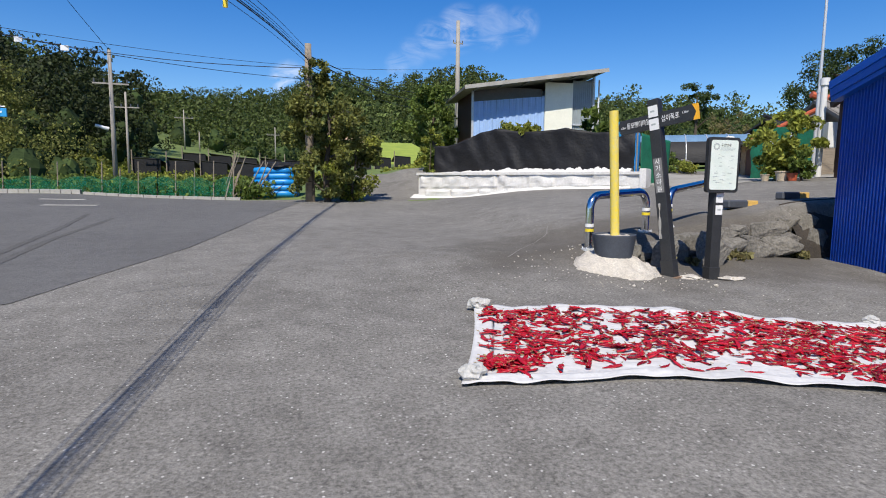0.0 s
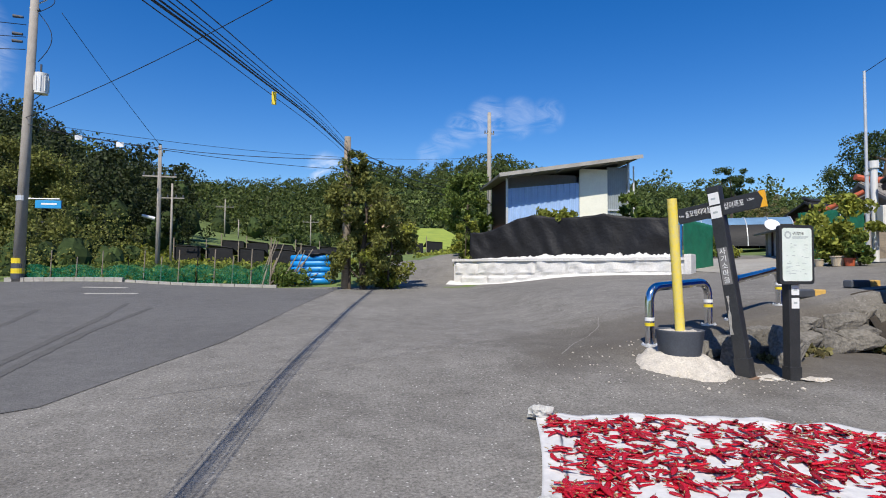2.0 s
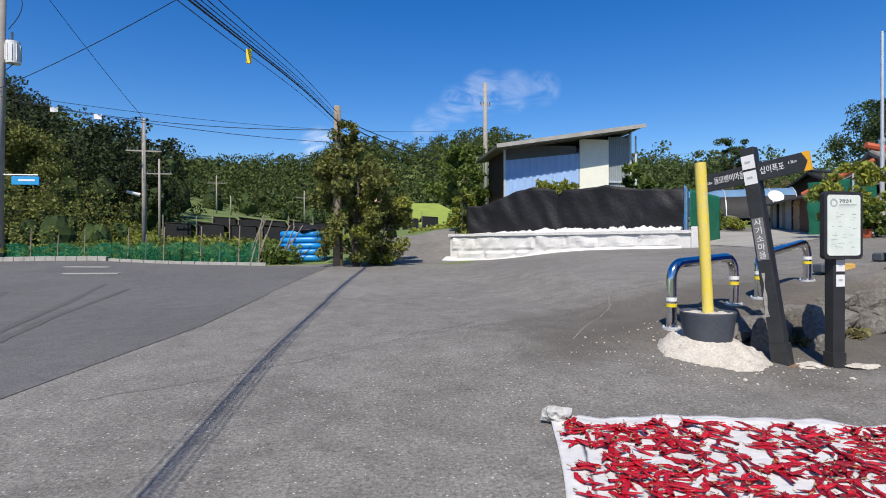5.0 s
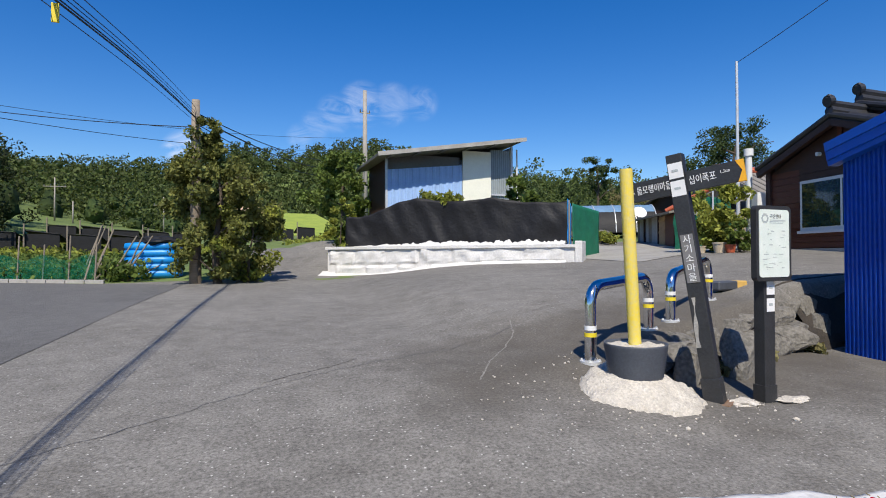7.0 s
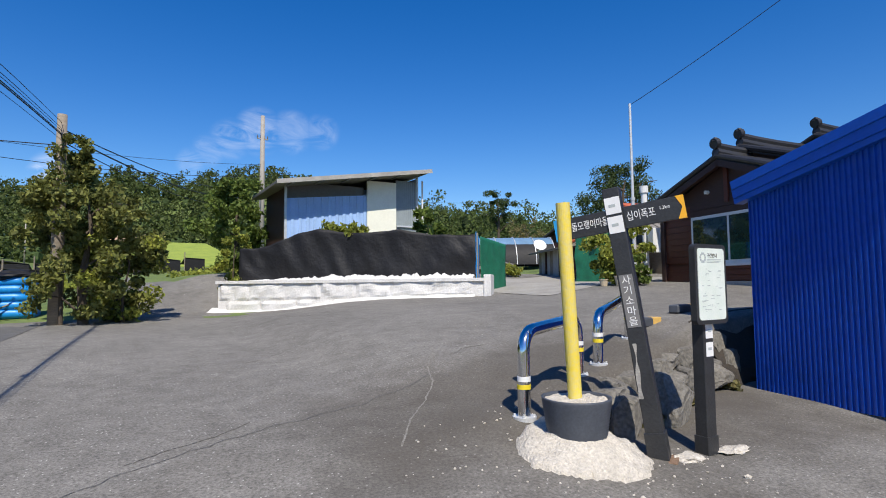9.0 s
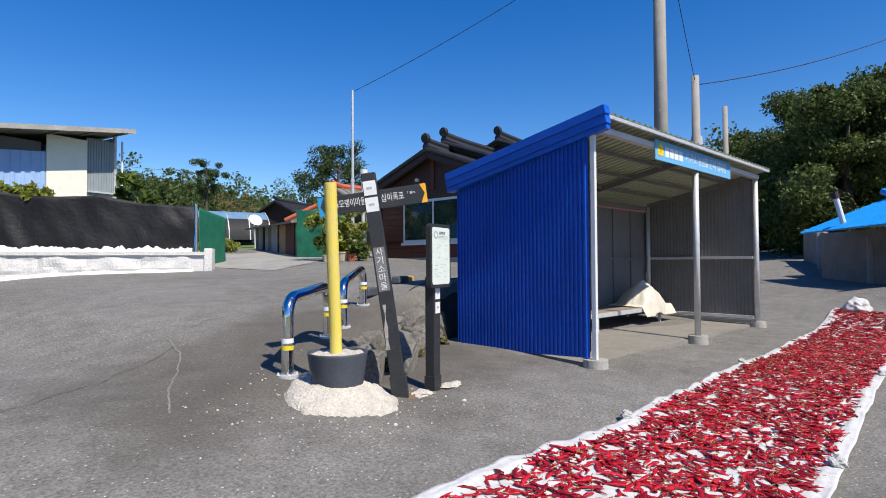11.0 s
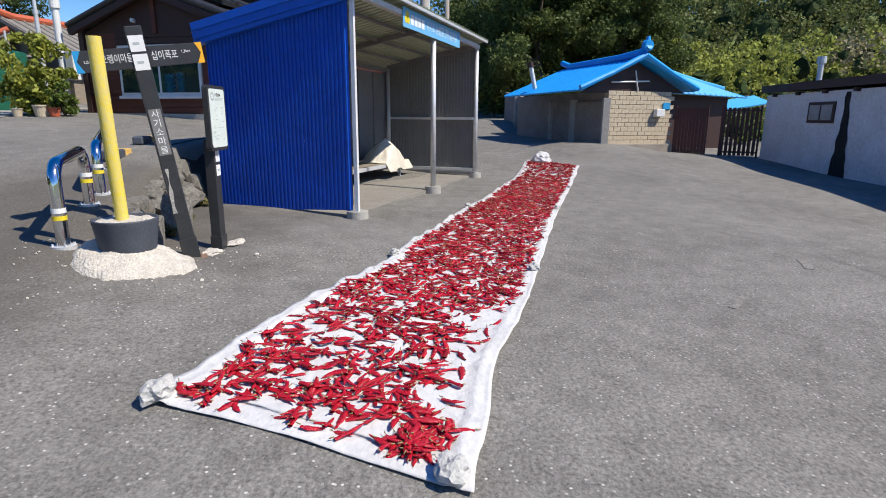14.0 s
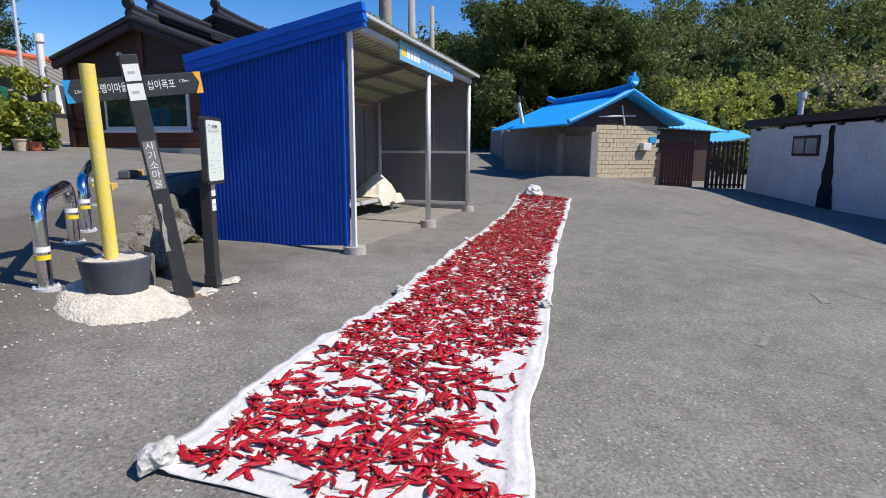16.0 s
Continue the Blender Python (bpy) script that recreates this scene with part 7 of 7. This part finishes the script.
tagged(new("weeds", quad_mesh("weeds", quads(tuft, [0.09] * len(tuft), 22, 0.09, 12, inner=0.1), M["leaf_dry"])), "dry weed tufts at the foot of the stones", "weeds", kind="stuff")

# green field net and stakes
fence = thing("garden_net_fence", "low green net fence on stakes round the vegetable field", "net fence")
for a, b in (((-13.4, 24.95), (-9.4, 24.45)), ((-9.4, 24.45), (-6.2, 22.3)), ((-6.2, 22.3), (-3.3, 20.5))):
    drape("net", a, b, lambda f: 1.0, lambda f: 1.62 + 0.08 * math.sin(f * 15), 0.08, M["net_sheer"], "", a[0], 0.004, fence)
    for k in range(5):
        f = k / 4
        x, y = a[0] + (b[0] - a[0]) * f, a[1] + (b[1] - a[1]) * f
        part("stake", rodded((x, y, 0.9), (x + 0.05, y, 2.0 + 0.25 * (k % 2)), 0.022, None, 6), M["wood_grey"], fence)
# ginseng shade rows
for j, (y, x0, x1) in enumerate(((44, -13.5, -2.2), (52, -12, -1.5), (62, 3.0, 9.5))):
    g = thing("crop_shade", "long black shade-cloth frame over a crop bed", "shade frame", group="black shade frames")
    n = int((x1 - x0) / 1.9)
    for k in range(n):
        a = x0 + (x1 - x0) * k / n
        z = surface(a, y) - 0.45
        bm = bmesh.new()
        slab(bm, [(a, y - 0.3, z + 1.75 + 0.12 * (k % 2)), (a + 1.8, y - 0.3, z + 1.65), (a + 1.8, y + 3, z + 1.2), (a, y + 3, z + 1.25)], 0.04)
        box(bm, a, y - 0.25, z + 0.1, a + 1.82, y - 0.2, z + 1.62)
        part("shade_cloth", bm, M["net_black"], g)
        part("stake", rodded((a, y - 0.4, z - 0.1), (a, y - 0.4, z + 2.25), 0.045, None, 6), M["wood_grey"], g)
# rice field and bare bank beyond
bm = bmesh.new()
prism(bm, [(2, 86), (19, 86), (17, 112), (3, 114)], lambda x, y: surface(x, y) - 0.5, lambda x, y: surface(x, y) + 0.5 + 0.13 * (y - 86))
lone("hill_field", bm, mat("rice", (0.30, 0.36, 0.05), rough=0.9, scale=0.5, second=(0.19, 0.26, 0.04), bump=0.6, bump_scale=4), "sloping bright green field under the woods", "field", kind="structure")
bm = bmesh.new()
blob(bm, (4, 115, surface(4, 114) + 3.4), (6, 4, 2.0), 6, 0.4, 3)
lone("bare_bank", bm, mat("bare_soil", (0.50, 0.36, 0.23), rough=1.0, scale=0.5, vary=0.15), "bare brown earth bank above the green field", "bank", kind="structure", smooth=True)

# water bag wall and clutter by the road
bag = thing("blue_bundle", "stack of bright blue plastic-wrapped tubing under black cloth", "bundle", Matrix.Translation((-1.95, 21.3, surface(-1.95, 21.3))) @ Matrix.Rotation(radians(-12), 4, "Z"))
for k in range(5):
    bm = bmesh.new()
    tube(bm, [(-0.75, 0, 0.14 + 0.21 * k), (-0.4, -0.03, 0.13 + 0.21 * k), (0.3, -0.02, 0.15 + 0.21 * k), (0.75, 0, 0.14 + 0.21 * k)], [0.10, 0.135, 0.135, 0.10], 12)
    bmesh.ops.recalc_face_normals(bm, faces=bm.faces)
    part("roll", bm, M["tarp_blue"], bag, smooth=True)
part("core", boxed(-0.7, 0.0, 0.0, 0.7, 0.7, 1.0, 0.05), M["tarp_blue"], bag)
bm = bmesh.new()
blob(bm, (0.1, 0.2, 1.12), (0.62, 0.4, 0.17), 4, 0.5, 3)
part("cover", bm, M["net_black"], bag, "crumpled black cloth on top")
rng = random.Random(8)
pile = thing("stick_pile", "loose pile of old sticks and stakes", "stick pile", Matrix.Translation((-3.1, 20.9, surface(-3.1, 20.9))))
for k in range(16):
    a = Vector((rng.uniform(-0.8, 0.6), rng.uniform(-0.3, 0.4), 0.02))
    part("stick", rodded(a, a + Vector((rng.uniform(0.2, 1.0), rng.uniform(-0.2, 0.3), rng.uniform(0.4, 1.7))), 0.03, 0.02, 6), M["wood_grey"], pile)

# rubble and loose grit on the asphalt near the tub
rng = random.Random(15)
bm = bmesh.new()
for k in range(170):
    a, r = rng.uniform(0, 6.283), rng.gauss(0.72, 0.25)
    x, y = 3.1 + r * math.cos(a) * 1.2, 6.0 + r * math.sin(a)
    s = rng.uniform(0.004, 0.012) * (2 if rng.random() < 0.05 else 1)
    blob(bm, (x, y, surface(x, y) + s * 0.4), (s, s, s * 0.7), k, 0.4, 1)
lone("loose_grit", bm, M["sand"], "loose pale grit scattered round the sand heap", "grit", kind="stuff")

# rubble and weeds in the yard before the old shed
rng = random.Random(77)
for k in range(16):
    x, y = rng.uniform(14.3, 16.0), rng.uniform(21.6, 24.4)
    q = rng.uniform(0.12, 0.30)
    ob = lone("rubble_stone", boulder(q * 1.3, q, q * 0.8, 200 + k), M["rock"], "rough grey rubble stone heaped in the weedy yard", "stone", group="rubble in the yard", at=Matrix.Translation((x, y, surface(x, y) + q * 0.45 + 0.12 * (k % 3))) @ Matrix.Rotation(rng.uniform(0, 6), 4, "Z"))
tree("yard_shrub", "low reddish-green weed clump by the net fence end", 13.5, 20.9, 0.8, 0.5, M["leaf"], 71, 0.11, 60, 20, base=0.1, trunk=0.02, category="shrub", limbs=3)
tree("yard_shrub", "low leafy vegetable plants in the yard", 14.6, 21.3, 0.45, 0.7, M["leaf_yellow"], 72, 0.11, 50, 20, base=0.1, trunk=0.02, category="shrub", limbs=3)
